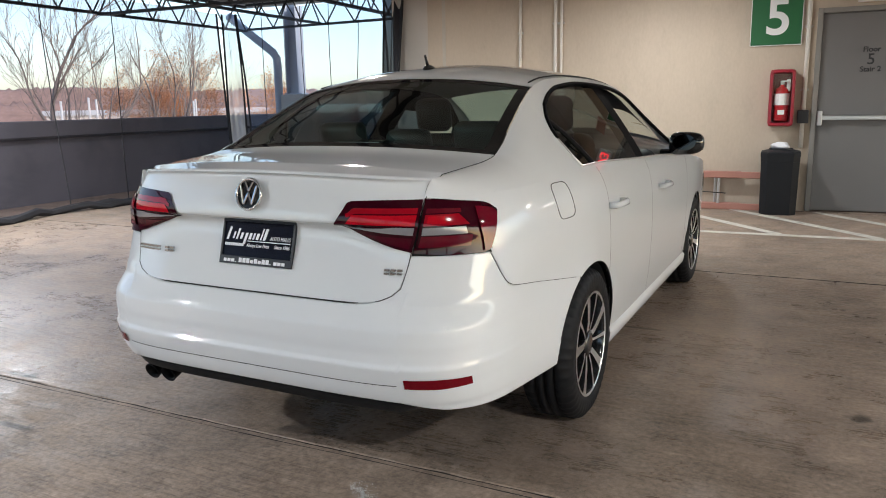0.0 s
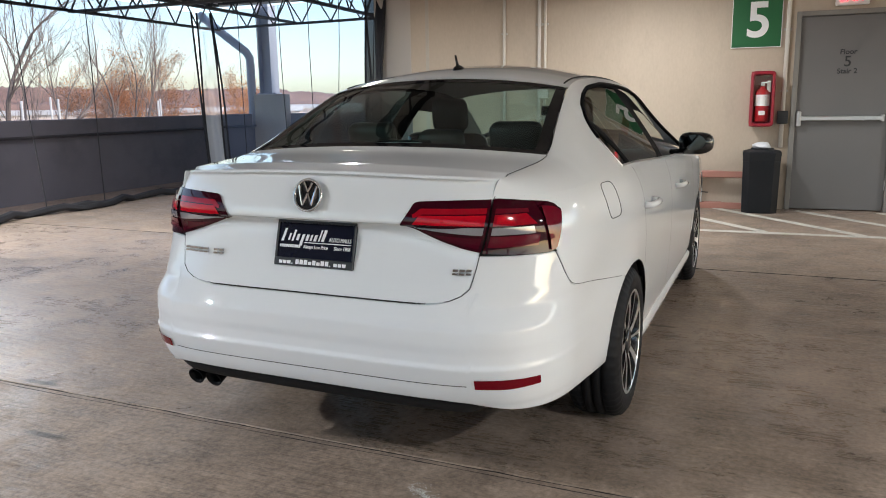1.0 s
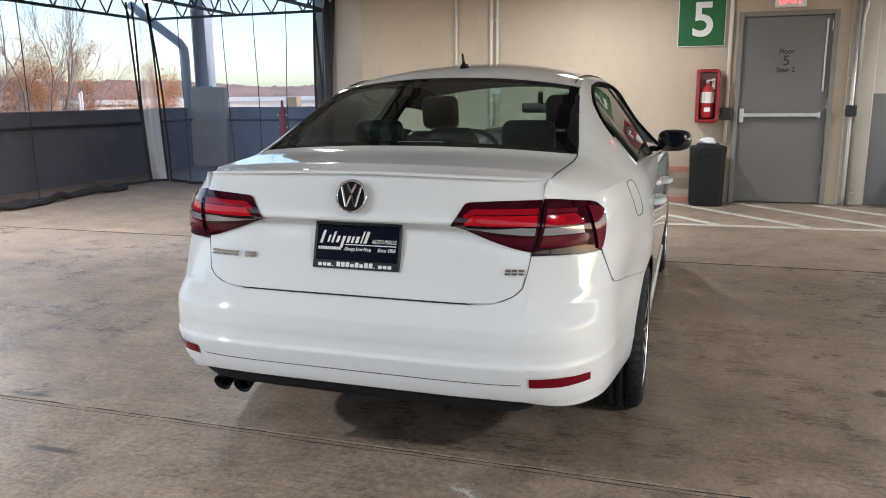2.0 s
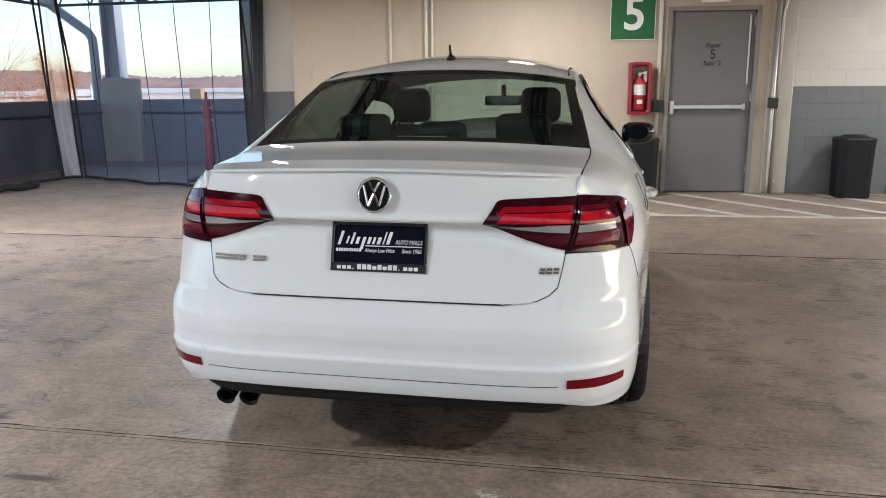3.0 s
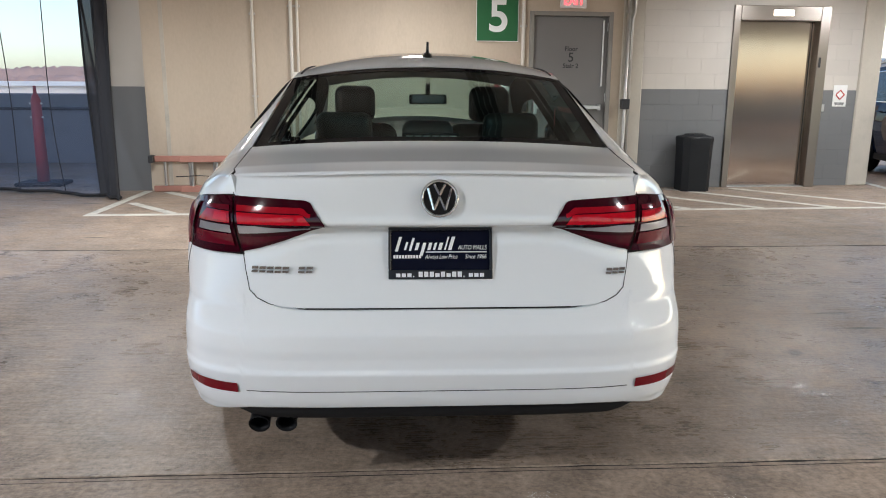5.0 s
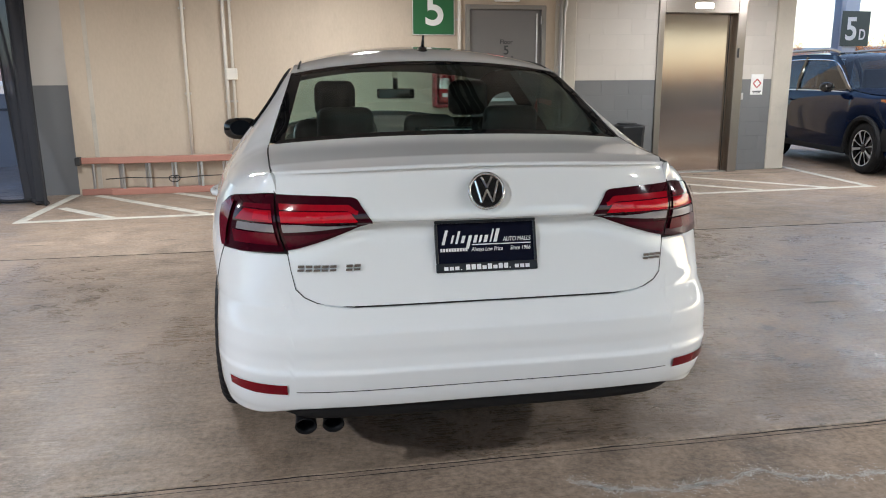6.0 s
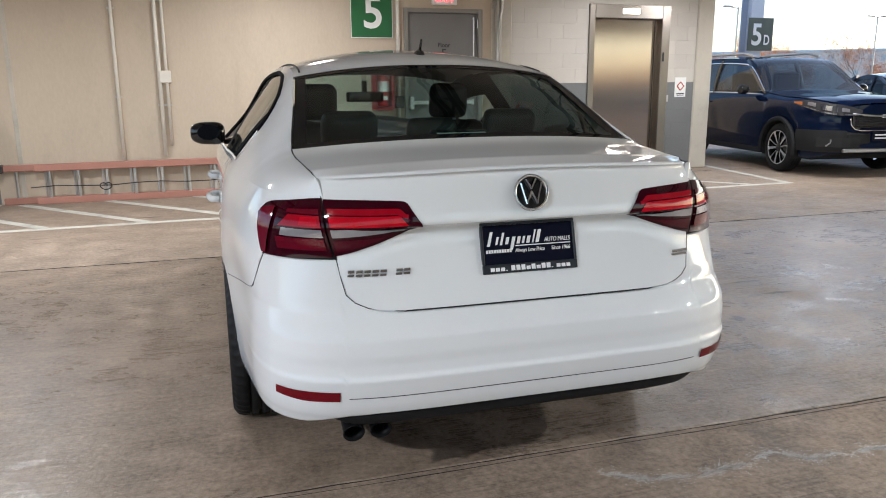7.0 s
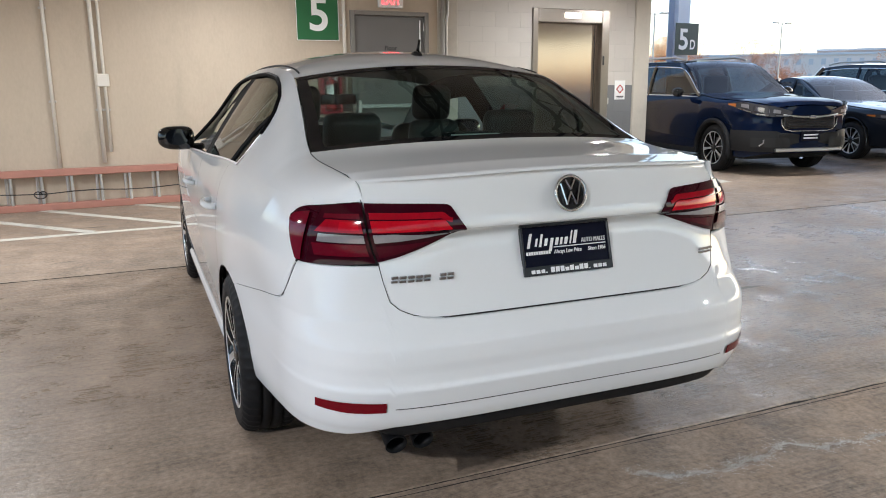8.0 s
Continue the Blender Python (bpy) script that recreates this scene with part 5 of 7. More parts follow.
lid = part("trunk_lid", bm, M["paint"], car, smooth=True)
bm = bmesh.new()
grid(bm, [[(x, y - 0.0022, z + 0.0005) for x, y, z in edge], [(x, y - 0.0135 * f, z + 0.0055) for (x, y, z), f in zip(edge, fade)]])
part("lip_shadow_line", bm, M["paint"], lid, "spoiler lip underside", True)

for s in (-1, 1):
    line = [(p[0], p[1] + 0.001, p[2] - 0.0035) for p in P[0][30:]] + [(p[0] + 0.0035, p[1] + 0.001, p[2] - 0.001) for p in [q[-1] for q in P[3:] + [lip3] + deck]]
    ribbon([(x * s, y, z) for x, y, z in line], 0.0014, M["gap"], "lid_gap", lid, "thin dark gap round the lid")

# tail lamps
for side in (-1, 1):
    for nm, a, b, host in (("lid_lamp", 0.405, lambda z: LAMP_CUT(z) - 0.005, lid), ("tail_lamp", lambda z: LAMP_CUT(z) + 0.002, LAMP_OUT, car)):
        bm = bmesh.new()
        skin(bm, a, b, LAMP_BOT, LAMP_TOP, 44, 16, 0.005, side)
        lamp = part(nm, bm, M["lamp_dark"], host, "dark red tail lamp with a clear band", True)
        cut = lambda z: LAMP_CUT(z) - 0.016
        if nm == "lid_lamp":
            zones = (("light_guide", 0.460, cut, table((0.468, 0.962), (0.50, 0.9735), (0.70, 0.9745)), table((0.468, 0.974), (0.495, 0.991), (0.72, 0.992)), "lamp_mid"),
                     ("light_block", table((0.94, 0.452), (0.968, 0.486)), cut, table((0.45, 0.942), (0.70, 0.939)), table((0.45, 0.953), (0.49, 0.970), (0.70, 0.971)), "lamp_bright"),
                     ("lower_lens", table((0.87, 0.63), (0.905, 0.51)), cut, lambda c: LAMP_BOT(c) + 0.010, table((0.5, 0.910), (0.70, 0.902)), "lamp_deep"),
                     ("clear_band", 0.458, cut, table((0.45, 0.934), (0.52, 0.922), (0.70, 0.911)), table((0.45, 0.9395), (0.60, 0.937), (0.70, 0.934)), "lamp_clear"))
        else:
            ins = lambda z: LAMP_CUT(z) + 0.012
            zones = (("light_guide", ins, 0.866, 0.9745, table((0.7, 0.992), (0.862, 0.986)), "lamp_soft"),
                     ("light_block", ins, table((0.938, 0.880), (0.971, 0.858)), 0.938, 0.971, "lamp_mid"),
                     ("light_core", lambda z: LAMP_CUT(z) + 0.022, 0.818, 0.944, 0.966, "lamp_bright"),
                     ("clear_band", ins, 0.868, 0.911, 0.933, "lamp_clear"),
                     ("lower_lens", ins, table((0.872, 0.868), (0.908, 0.880)), 0.872, 0.907, "lamp_soft"),
                     ("outer_lens", 0.902, lambda z: LAMP_OUT(z) - 0.006, lambda c: LAMP_BOT(c) + 0.006, lambda c: LAMP_TOP(c) - 0.016, "lamp_red"))
        for k, (zn, a2, b2, lo, hi, mt) in enumerate(zones):
            bm = bmesh.new()
            skin(bm, a2, b2, lo, hi, 30, 12, (0.0066 if nm == 'lid_lamp' else 0.0085) + 0.0008 * k, side)
            part(zn, bm, M[mt], lamp, {"lamp_mid": "red light guide", "lamp_soft": "dim red light guide", "lamp_bright": "bright red light band", "lamp_clear": "clear ribbed band", "lamp_red": "red outer lens", "lamp_deep": "dark red lower lens"}[mt], True)

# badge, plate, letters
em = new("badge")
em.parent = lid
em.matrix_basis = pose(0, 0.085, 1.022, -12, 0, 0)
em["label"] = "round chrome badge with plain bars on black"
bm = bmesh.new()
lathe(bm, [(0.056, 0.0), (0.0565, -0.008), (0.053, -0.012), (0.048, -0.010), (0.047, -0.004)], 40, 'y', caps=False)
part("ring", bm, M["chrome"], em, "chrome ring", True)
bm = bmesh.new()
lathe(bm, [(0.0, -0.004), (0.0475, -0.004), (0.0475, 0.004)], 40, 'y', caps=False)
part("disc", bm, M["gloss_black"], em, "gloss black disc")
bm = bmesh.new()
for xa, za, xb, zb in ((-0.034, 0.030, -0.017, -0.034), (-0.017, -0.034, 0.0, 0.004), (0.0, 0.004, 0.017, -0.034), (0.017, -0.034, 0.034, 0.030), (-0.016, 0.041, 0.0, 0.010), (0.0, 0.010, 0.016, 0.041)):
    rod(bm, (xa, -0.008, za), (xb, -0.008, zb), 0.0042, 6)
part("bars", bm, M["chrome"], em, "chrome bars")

pl = new("plate_holder")
pl.parent = lid
pl.matrix_basis = pose(0.005, 0.083, 0.777, -15.5, 0, 0)
pl["label"] = "navy dealer plate in a black frame"
part("frame", boxes(((-0.157, -0.008, 0), (0.157, 0.006, 0.028)), ((-0.157, -0.008, 0.148), (0.157, 0.006, 0.157)), ((-0.157, -0.008, 0.028), (-0.149, 0.006, 0.148)), ((0.149, -0.008, 0.028), (0.157, 0.006, 0.148)), bevel=0.002), M["plate_frame"], pl)
part("plate", boxes(((-0.149, -0.002, 0.028), (0.149, 0.002, 0.148))), M["plate"], pl)
# wordmarks as plain bars, the rest lettered
for xa, w, z0, z1 in ((-0.136, 0.011, 0.084, 0.128), (-0.110, 0.008, 0.088, 0.112), (-0.095, 0.009, 0.086, 0.124), (-0.078, 0.012, 0.088, 0.110), (-0.058, 0.012, 0.070, 0.110), (-0.040, 0.012, 0.088, 0.110), (-0.023, 0.009, 0.088, 0.110), (-0.008, 0.013, 0.088, 0.110), (0.011, 0.006, 0.088, 0.128), (0.023, 0.013, 0.088, 0.128)):
    bm = boxes(((xa, -0.0045, z0), (xa + w * 0.8, -0.0025, z1)))
    for v in bm.verts:
        v.co.x += (v.co.z - 0.09) * 0.30
    part("wordmark_bar", bm, M["plate_ink"], pl, "white slanted wordmark bar")
part("underline", boxes(((-0.045, -0.0045, 0.0805), (0.140, -0.0025, 0.0835))), M["plate_ink"], pl)
part("lettering", place(lettering("AUTO MALLS", 0.02, 0.002, 0.2, width=0.088), Matrix.Translation((0.096, -0.003, 0.089))), M["plate_ink"], pl, "white words AUTO MALLS")
part("lettering", place(lettering("Always Low Price", 0.018, 0.002, 0.25, width=0.098), Matrix.Translation((0.002, -0.003, 0.062))), M["plate_ink"], pl, "white words Always Low Price")
part("lettering", place(lettering("Since 1966", 0.018, 0.002, 0.25, width=0.064), Matrix.Translation((0.106, -0.003, 0.062))), M["plate_ink"], pl, "white words Since 1966")
bm = bmesh.new()
for k in range(10):
    box(bm, (-0.142 + k * 0.0085, -0.0045, 0.063), (-0.142 + k * 0.0085 + 0.0062, -0.0025, 0.073))
part("small_print", bm, M["plate_ink"], pl, "row of small white bars")
for k in range(16):
    xa = -0.134 + k * 0.0168
    low = k in (3, 12)
    part("frame_bar", boxes(((xa, -0.0105, 0.0065), (xa + (0.004 if low else 0.0125), -0.0085, 0.0095 if low else (0.0225 if k in (4, 5, 6, 8, 10, 11) else 0.0175)))), M["plate_ink"], pl, "bold white bar on the frame")


def badge_bars(x0, x1, z, hgt, n, skip=()):
    """A model badge as plain chrome bars."""
    w = (x1 - x0) / n
    for k in range(n):
        if k in skip:
            continue
        a, b = x0 + k * w, x0 + (k + 0.78) * w
        y = S(abs((a + b) / 2) / half_width(z, 0.3), z)[1] - 0.003
        bm = bmesh.new()
        box(bm, (a, y - 0.003, z + hgt * 0.08), (b, y + 0.004, z + hgt * 0.34))
        box(bm, (a, y - 0.003, z + hgt * 0.56), (b, y + 0.004, z + hgt * 0.90))
        for v in bm.verts:
            v.co.x += (v.co.z - z) * 0.15
        part("model_badge", bm, M["badge"], lid, "small chrome badge of plain bars")


badge_bars(-0.563, -0.375, 0.796, 0.022, 8, (5,))
badge_bars(0.512, 0.575, 0.786, 0.022, 3)

# flanks
for side in (-1, 1):
    bm = bmesh.new()
    skin(bm, 0.772, 0.990, lambda c: LAMP_TOP(c) + 0.004, belt(0.3), 16, 5, 0, side)
    skin(bm, QUARTER_C0, CY + 1.322, lambda c: QUARTER_LOW(c) if c < 1.64 else max(0.2, arch(c - CY)), lambda c: belt(S(c, 1.0)[1]), 60, 30, 0, side)
    P = []
    for b in np.linspace(0, 1, 16):
        line = []
        for c in list(np.linspace(0.772, 0.9, 12)) + list(np.linspace(0.91, CY + 1.105, 36)):
            line.append(flank(c, b, side))
        P.append(line)
    grid(bm, P, flip=side < 0)
    skin(bm, lambda z: QUARTER_C0(z) - 0.02, lambda z: QUARTER_C0(z) + 0.015, 0.735, 0.842, 5, 24, -0.004, side)
    edge_q = [line[0] for line in P]
    grid(bm, [edge_q, [(x - 0.010 * side, y + 0.012, z - 0.004) for x, y, z in edge_q], [(x - 0.020 * side, y + 0.04, z - 0.03) for x, y, z in edge_q]], flip=side < 0)
    quarter = part("rear_quarter", bm, M["paint"], car, smooth=True)
    cz = np.array([(QUARTER_C0(z), z) for z in np.linspace(0.845, 0.730, 24)] + [(c, QUARTER_LOW(c)) for c in np.linspace(1.02, 1.60, 40)])
    for _ in range(10):
        cz[1:-1] = (cz[:-2] + 2 * cz[1:-1] + cz[2:]) / 4
    line = [S(c, z, 0.0008) for c, z in cz]
    ribbon([(x * side, y, z) for x, y, z in line], 0.0009, M["gap"], "bumper_joint", quarter, "thin joint between bumper and quarter panel")
    bm = bmesh.new()
    ys = np.linspace(1.105, 3.6, 90)
    for lo, hi, nn in ((lambda y: 0.0, WIN_LOW, 5), (WIN_HIGH, lambda y: 1.0, 5)):
        grid(bm, [[flank(CY + y, lerp(lo(y) if y < 3.32 else (0.0 if nn and lo(2) == 0 else 0.05), hi(y) if y < 3.32 else (0.05 if lo(2) == 0 else 1.0), t), side) for y in ys] for t in np.linspace(0, 1, nn)], flip=side < 0)
    part("window_surround", bm, M["paint"], car, "white roof rail and window sill", True)
    for nm, ya, yb, mt in (("quarter_glass", 1.11, 1.325, "side_glass"), ("rear_door_glass", 1.33, 2.09, "side_glass"), ("b_pillar", 2.09, 2.24, "pillar_black")):
        bm = bmesh.new()
        grid(bm, [[flank(CY + y, lerp(WIN_LOW(y), WIN_HIGH(y), t), side, -0.006) for y in np.linspace(ya, yb, 16)] for t in np.linspace(0, 1, 9)], flip=side < 0)
        part(nm, bm, M[mt], car, "dark tinted side glass" if mt == "side_glass" else "black pillar", True)
    ys = np.concatenate([np.linspace(1.105, 1.3, 24), np.linspace(1.34, 3.32, 40)])
    ribbon([flank(CY + y, WIN_LOW(y), side, 0.001) for y in ys], 0.005, M["alu"], "sill_strip", car, "bright strip under the side windows")
    ribbon([flank(CY + y, WIN_HIGH(y), side, -0.001) for y in ys], 0.011, M["pillar_black"], "window_trim", car, "black window trim")
    ribbon([flank(CY + lerp(1.33, 1.15, t), lerp(WIN_LOW(1.33), WIN_HIGH(1.15), t), side, -0.004) for t in np.linspace(0, 1, 8)], 0.009, M["trim"], "window_bar", car, "dark bar between door and quarter glass")
    # inner frames round the lowered front window
    for ya, yb, b0, b1 in ((2.05, 2.28, 0.0, 0.97), (2.24, 3.30, 0.70, 0.99)):
        bm = bmesh.new()
        grid(bm, [[flank(CY + y, min(b, WIN_HIGH(y) + 0.10), side, -0.035) for y in np.linspace(ya, yb, 12)] for b in np.linspace(b0, b1, 6)], flip=side < 0)
        part("window_frame", bm, M["pillar_black"], car, "black inner window frame", True)
    for nm, ya, yb in (("rear_door", 1.326, 2.196), ("front_door", 2.200, 3.300), ("front_fender", 3.304, 4.30)):
        bm = bmesh.new()
        skin(bm, CY + ya, CY + yb, lambda c: max(0.285 if c - CY < 3.3 else 0.24, arch(c - CY)), lambda c: belt(c - CY), 36, 18, 0, side)
        dr = part(nm, bm, M["paint"], car, smooth=True)
        if "door" in nm:
            hy, hz = (1.42, 0.868) if nm == "rear_door" else (2.47, 0.845)
            x0 = S(CY + hy, hz)[0] * side
            bm = bmesh.new()
            tube(bm, [(x0, hy - 0.10, hz), (x0 + 0.03 * side, hy - 0.085, hz), (x0 + 0.042 * side, hy - 0.03, hz + 0.002), (x0 + 0.042 * side, hy + 0.05, hz), (x0 + 0.03 * side, hy + 0.095, hz), (x0, hy + 0.105, hz)], 0.014, 8)
            part("door_handle", bm, M["paint"], dr, "white pull handle", True)
    bm = bmesh.new()
    grid(bm, [[(x * side, y, z) for y in np.linspace(1.42, 3.40, 12)] for x, z in ((0.885, 0.287), (0.900, 0.27), (0.892, 0.22), (0.868, 0.185), (0.74, 0.175))], flip=side > 0)
    part("sill", bm, M["paint"], car, "white side skirt", True)
    # wheel wells
    for ya in (AXLE_R, AXLE_F):
        bm = bmesh.new()
        grid(bm, [[(x * side, ya + ARCH_R * 1.0 * math.sin(a), WHEEL_R + ARCH_R * math.cos(a)) for a in np.linspace(-1.25, 1.25, 25)] for x in (0.885, 0.80, 0.55)])
        grid(bm, [[(0.55 * side, ya + k * ARCH_R * math.sin(a), WHEEL_R + k * ARCH_R * math.cos(a)) for a in np.linspace(-1.5, 1.5, 25)] for k in (0.0, 1.0)])
        part("wheel_well", bm, M["gap"], car, "black wheel well")
        add_wheel(car, 0.802, ya, WHEEL_R, 0.215, side)
    # mirror
    mi = new("door_mirror")
    mi.parent = car
    mi["label"] = "gloss black door mirror"
    bm = bmesh.new()
    bmesh.ops.create_uvsphere(bm, u_segments=20, v_segments=12, radius=1)
    for v in bm.verts:
        p = v.co
        s = lambda t: math.copysign(abs(t) ** 0.62, t)
        v.co = Vector((0.950 * side + 0.105 * s(p.x) * side, 2.98 + 0.055 * s(p.y), 1.047 + 0.070 * s(p.z) * (1 - 0.18 * p.x * (1 if p.z < 0 else 0.3))))
    part("housing", bm, M["gloss_black"], mi, smooth=True)
    part("arm", boxes(((min(0.79 * side, 0.86 * side), 2.97, 0.975), (max(0.79 * side, 0.86 * side), 3.03, 1.01)), bevel=0.008), M["gloss_black"], mi)
    bm = bmesh.new()
    rod(bm, (0.945 * side, 2.9245, 1.055), (0.945 * side, 2.9225, 1.055), 0.048, 20)
    for v in bm.verts:
        v.co.x = 0.945 * side + (v.co.x - 0.945 * side) * 1.4
    part("mirror_glass", bm, M["mirror_dark"], mi, "mirror glass")

# fuel flap outline on the right flank
pts = []
for k in range(33):
    a = k * math.tau / 32
    ca, sa = math.cos(a), math.sin(a)
    u, v = math.copysign(abs(ca) ** 0.45, ca), math.copysign(abs(sa) ** 0.45, sa)
    pts.append(S(CY + 0.825 + 0.085 * u + 0.02 * v * 0, 0.948 + 0.066 * v, 0.0004))
ribbon(pts, 0.0016, M["gap"], "fuel_flap", car, "thin outline of the fuel flap")

# roof and glass
def upper(name, ya, yb, n, mat, u0, u1, m, label="", off=0.0, host=None):
    bm = bmesh.new()
    grid(bm, [[top(y, u, off) for u in np.linspace(u0, u1, m)] for y in np.linspace(ya, yb, n)])
    return part(name, bm, M[mat], host or car, label, True)


upper("roof", 1.243, 2.715, 40, "paint", -1, 1, 31, "white roof panel")
upper("rear_window", 0.672, 1.236, 22, "glass", -0.92, 0.92, 31, "dark tinted rear window", -0.004)
for a, b in ((-0.99, -0.92), (0.92, 0.99)):
    upper("window_border", 0.672, 1.236, 22, "frit", a, b, 5, "black glass border", -0.003)
upper("window_border", 0.655, 0.690, 3, "frit", -0.97, 0.97, 31, "black glass border", -0.002)
upper("window_border", 1.213, 1.242, 3, "frit", -0.97, 0.97, 31, "black glass border", -0.002)
upper("windscreen", 2.72, 3.52, 20, "windshield", -0.97, 0.97, 25, "clear windscreen", -0.003)
for a, b in ((-1, -0.96), (0.96, 1)):
    upper("a_pillar", 2.70, 3.60, 16, "paint", a, b, 3, "white windscreen pillar", 0.001)
hood = upper("hood", 3.52, 4.50, 18, "paint", -1, 1, 25, "white hood")
for s in (-1, 1):
    ribbon([tuple(np.array(top(y, s * 0.955)) + np.array((0, 0, 0.002))) for y in np.linspace(1.29, 2.7, 20)], 0.004, M["gap"], "roof_seam", car, "dark roof ditch seam")
bm = bmesh.new()
P = [[(x, 4.66 - 0.10 * (abs(x) / 0.62) ** 2.5 - dy, z) for x in np.linspace(-0.62, 0.62, 21)] for z, dy in ((0.22, 0.06), (0.30, 0.01), (0.5, 0.0), (0.66, 0.03), (0.76, 0.08), (0.80, 0.14))]
grid(bm, P, flip=True)
part("front_bumper", bm, M["paint"], car, smooth=True)
part("grille", place(boxes(((-0.42, 4.62, 0.60), (0.42, 4.66, 0.68)), bevel=0.01), Matrix.Identity(4)), M["gloss_black"], car, "black front grille")
for s in (-1, 1):
    bm = bmesh.new()
    skin(bm, CY + 4.18, CY + 4.50, table((4.8, 0.62), (5.3, 0.63)), table((4.8, 0.77), (5.3, 0.72)), 12, 5, 0.006, s)
    part("headlamp", bm, M["lamp_clear"], car, "clear front headlamp", True)
    bm = bmesh.new()
    skin(bm, CY + 4.28, CY + 4.64, 0.24, lambda c: belt(c - CY), 16, 12, 0, s)
    part("nose", bm, M["paint"], car, smooth=True)
# antenna fin
bm = bmesh.new()
bmesh.ops.create_uvsphere(bm, u_segments=16, v_segments=10, radius=1)
zr = top(1.40, 0.0)[2]
for v in bm.verts:
    v.co = Vector((0.004 + 0.026 * v.co.x, 1.40 + 0.055 * v.co.y, zr - 0.004 + 0.030 * max(v.co.z, -0.2) * (1 - 0.3 * v.co.y)))
fin = part("antenna_fin", bm, M["gloss_black"], car, "black roof antenna", True)
bm = bmesh.new()
tube(bm, [(0.004, 1.385, zr + 0.01), (0.004, 1.365, zr + 0.045), (0.004, 1.352, zr + 0.068)], 0.006, 8, [0.010, 0.006, 0.005])
part("mast", bm, M["gloss_black"], fin, smooth=True)

# exhaust
for x in (-0.560, -0.476):
    bm = bmesh.new()
    lathe(bm, [(0.027, 0.30), (0.031, 0.10), (0.032, 0.005), (0.034, 0.0), (0.032, -0.003), (0.028, 0.02), (0.027, 0.15), (0.0, 0.15)], 20, 'y')
    place(bm, Matrix.Translation((x, 0.100, 0.308)) @ Matrix.Rotation(radians(20), 4, 'X'))
    part("exhaust_tip", bm, M["exhaust"], car, "black exhaust tip", True)
part("underbody", boxes(((-0.62, 0.42, 0.24), (0.62, 4.35, 0.36)), ((-0.76, 1.5, 0.19), (0.76, 3.3, 0.30)), bevel=0.02), M["gap"], car, "black underbody")
part("muffler", boxes(((-0.60, 0.40, 0.25), (0.30, 0.70, 0.40)), bevel=0.04, seg=2), M["gap"], car)

# interior
def cushion(name, a, b, host, bevel=0.05, label="", mat="leather", tilt=0.0):
    c = Vector([(p + q) / 2 for p, q in zip(a, b)])
    hx = [(q - p) / 2 for p, q in zip(a, b)]
    bm = boxes(((-hx[0], -hx[1], -hx[2]), (hx[0], hx[1], hx[2])), bevel=bevel, seg=3)
    place(bm, Matrix.Translation(c) @ Matrix.Rotation(radians(tilt), 4, 'X'))
    return part(name, bm, M[mat], host, label, True)


cab = new("cabin")
cab.parent = car
cab["label"] = "black leatherette cabin"
part("cabin_floor", boxes(((-0.74, 0.9, 0.34), (0.74, 3.5, 0.40))), M["trim"], cab)
part("parcel_shelf", boxes(((-0.62, 0.66, 1.035), (0.62, 1.16, 1.055)), bevel=0.004), M["trim"], cab, "black parcel shelf")
part("seat_base", boxes(((-0.66, 1.15, 0.40), (0.66, 1.75, 0.60)), bevel=0.05, seg=2), M["leather"], cab, "", True)
cushion("bench_back", (-0.64, 1.20, 0.55), (0.64, 1.36, 1.10), cab, 0.05, "black rear bench", tilt=12)
for x, w in ((-0.36, 0.12), (0.0, 0.11), (0.36, 0.12)):
    cushion("headrest", (x - w, 1.14, 1.05), (x + w, 1.24, 1.05 + (0.185 if x else 0.15)), cab, 0.04, "black rear headrest", tilt=12)
for x in (-0.37, 0.37):
    cushion("front_seat_back", (x - 0.23, 2.16, 0.50), (x + 0.23, 2.30, 1.15), cab, 0.07, "black front seat", tilt=14)
    cushion("front_headrest", (x - 0.11, 2.10, 1.15), (x + 0.11, 2.20, 1.345), cab, 0.045, "black front headrest", tilt=10)
    cushion("front_seat_cushion", (x - 0.26, 2.25, 0.40), (x + 0.26, 2.80, 0.60), cab, 0.06, "black seat cushion")
part("dashboard", boxes(((-0.70, 2.98, 0.60), (0.70, 3.42, 0.985)), bevel=0.07, seg=3), M["trim"], cab, "black dashboard", True)
bm = bmesh.new()
bmesh.ops.create_circle(bm, radius=0.01, segments=4)
bm.clear()
pts = [(-0.37 + 0.185 * math.cos(a), 2.86 + 0.05 * math.sin(a), 0.93 + 0.175 * math.sin(a)) for a in np.linspace(0, math.tau, 33)]
tube(bm, pts, 0.016, 8)
part("steering_wheel", bm, M["leather"], cab, "black steering wheel", True)
part("inside_mirror", boxes(((-0.125 + 0.06, 3.00, 1.225), (0.125 + 0.06, 3.03, 1.29)), bevel=0.012, seg=2), M["gloss_black"], cab, "inside mirror")
part("mirror_face", boxes(((-0.105 + 0.06, 2.996, 1.232), (0.105 + 0.06, 2.999, 1.283))), M["chrome"], cab, "mirror face")
part("mirror_stem", boxes(((0.045, 3.02, 1.28), (0.075, 3.05, 1.36))), M["trim"], cab)
bl = part("high_brake_lamp", boxes(((-0.11, 0.77, 1.055), (0.11, 0.83, 1.168)), bevel=0.004), M["trim"], cab, "high brake lamp housing")
for k in range(6):
    part("diode", boxes(((-0.096 + k * 0.033, 0.745, 1.140), (-0.070 + k * 0.033, 0.769, 1.162))), M["sign_white"], bl, "pale diode window")
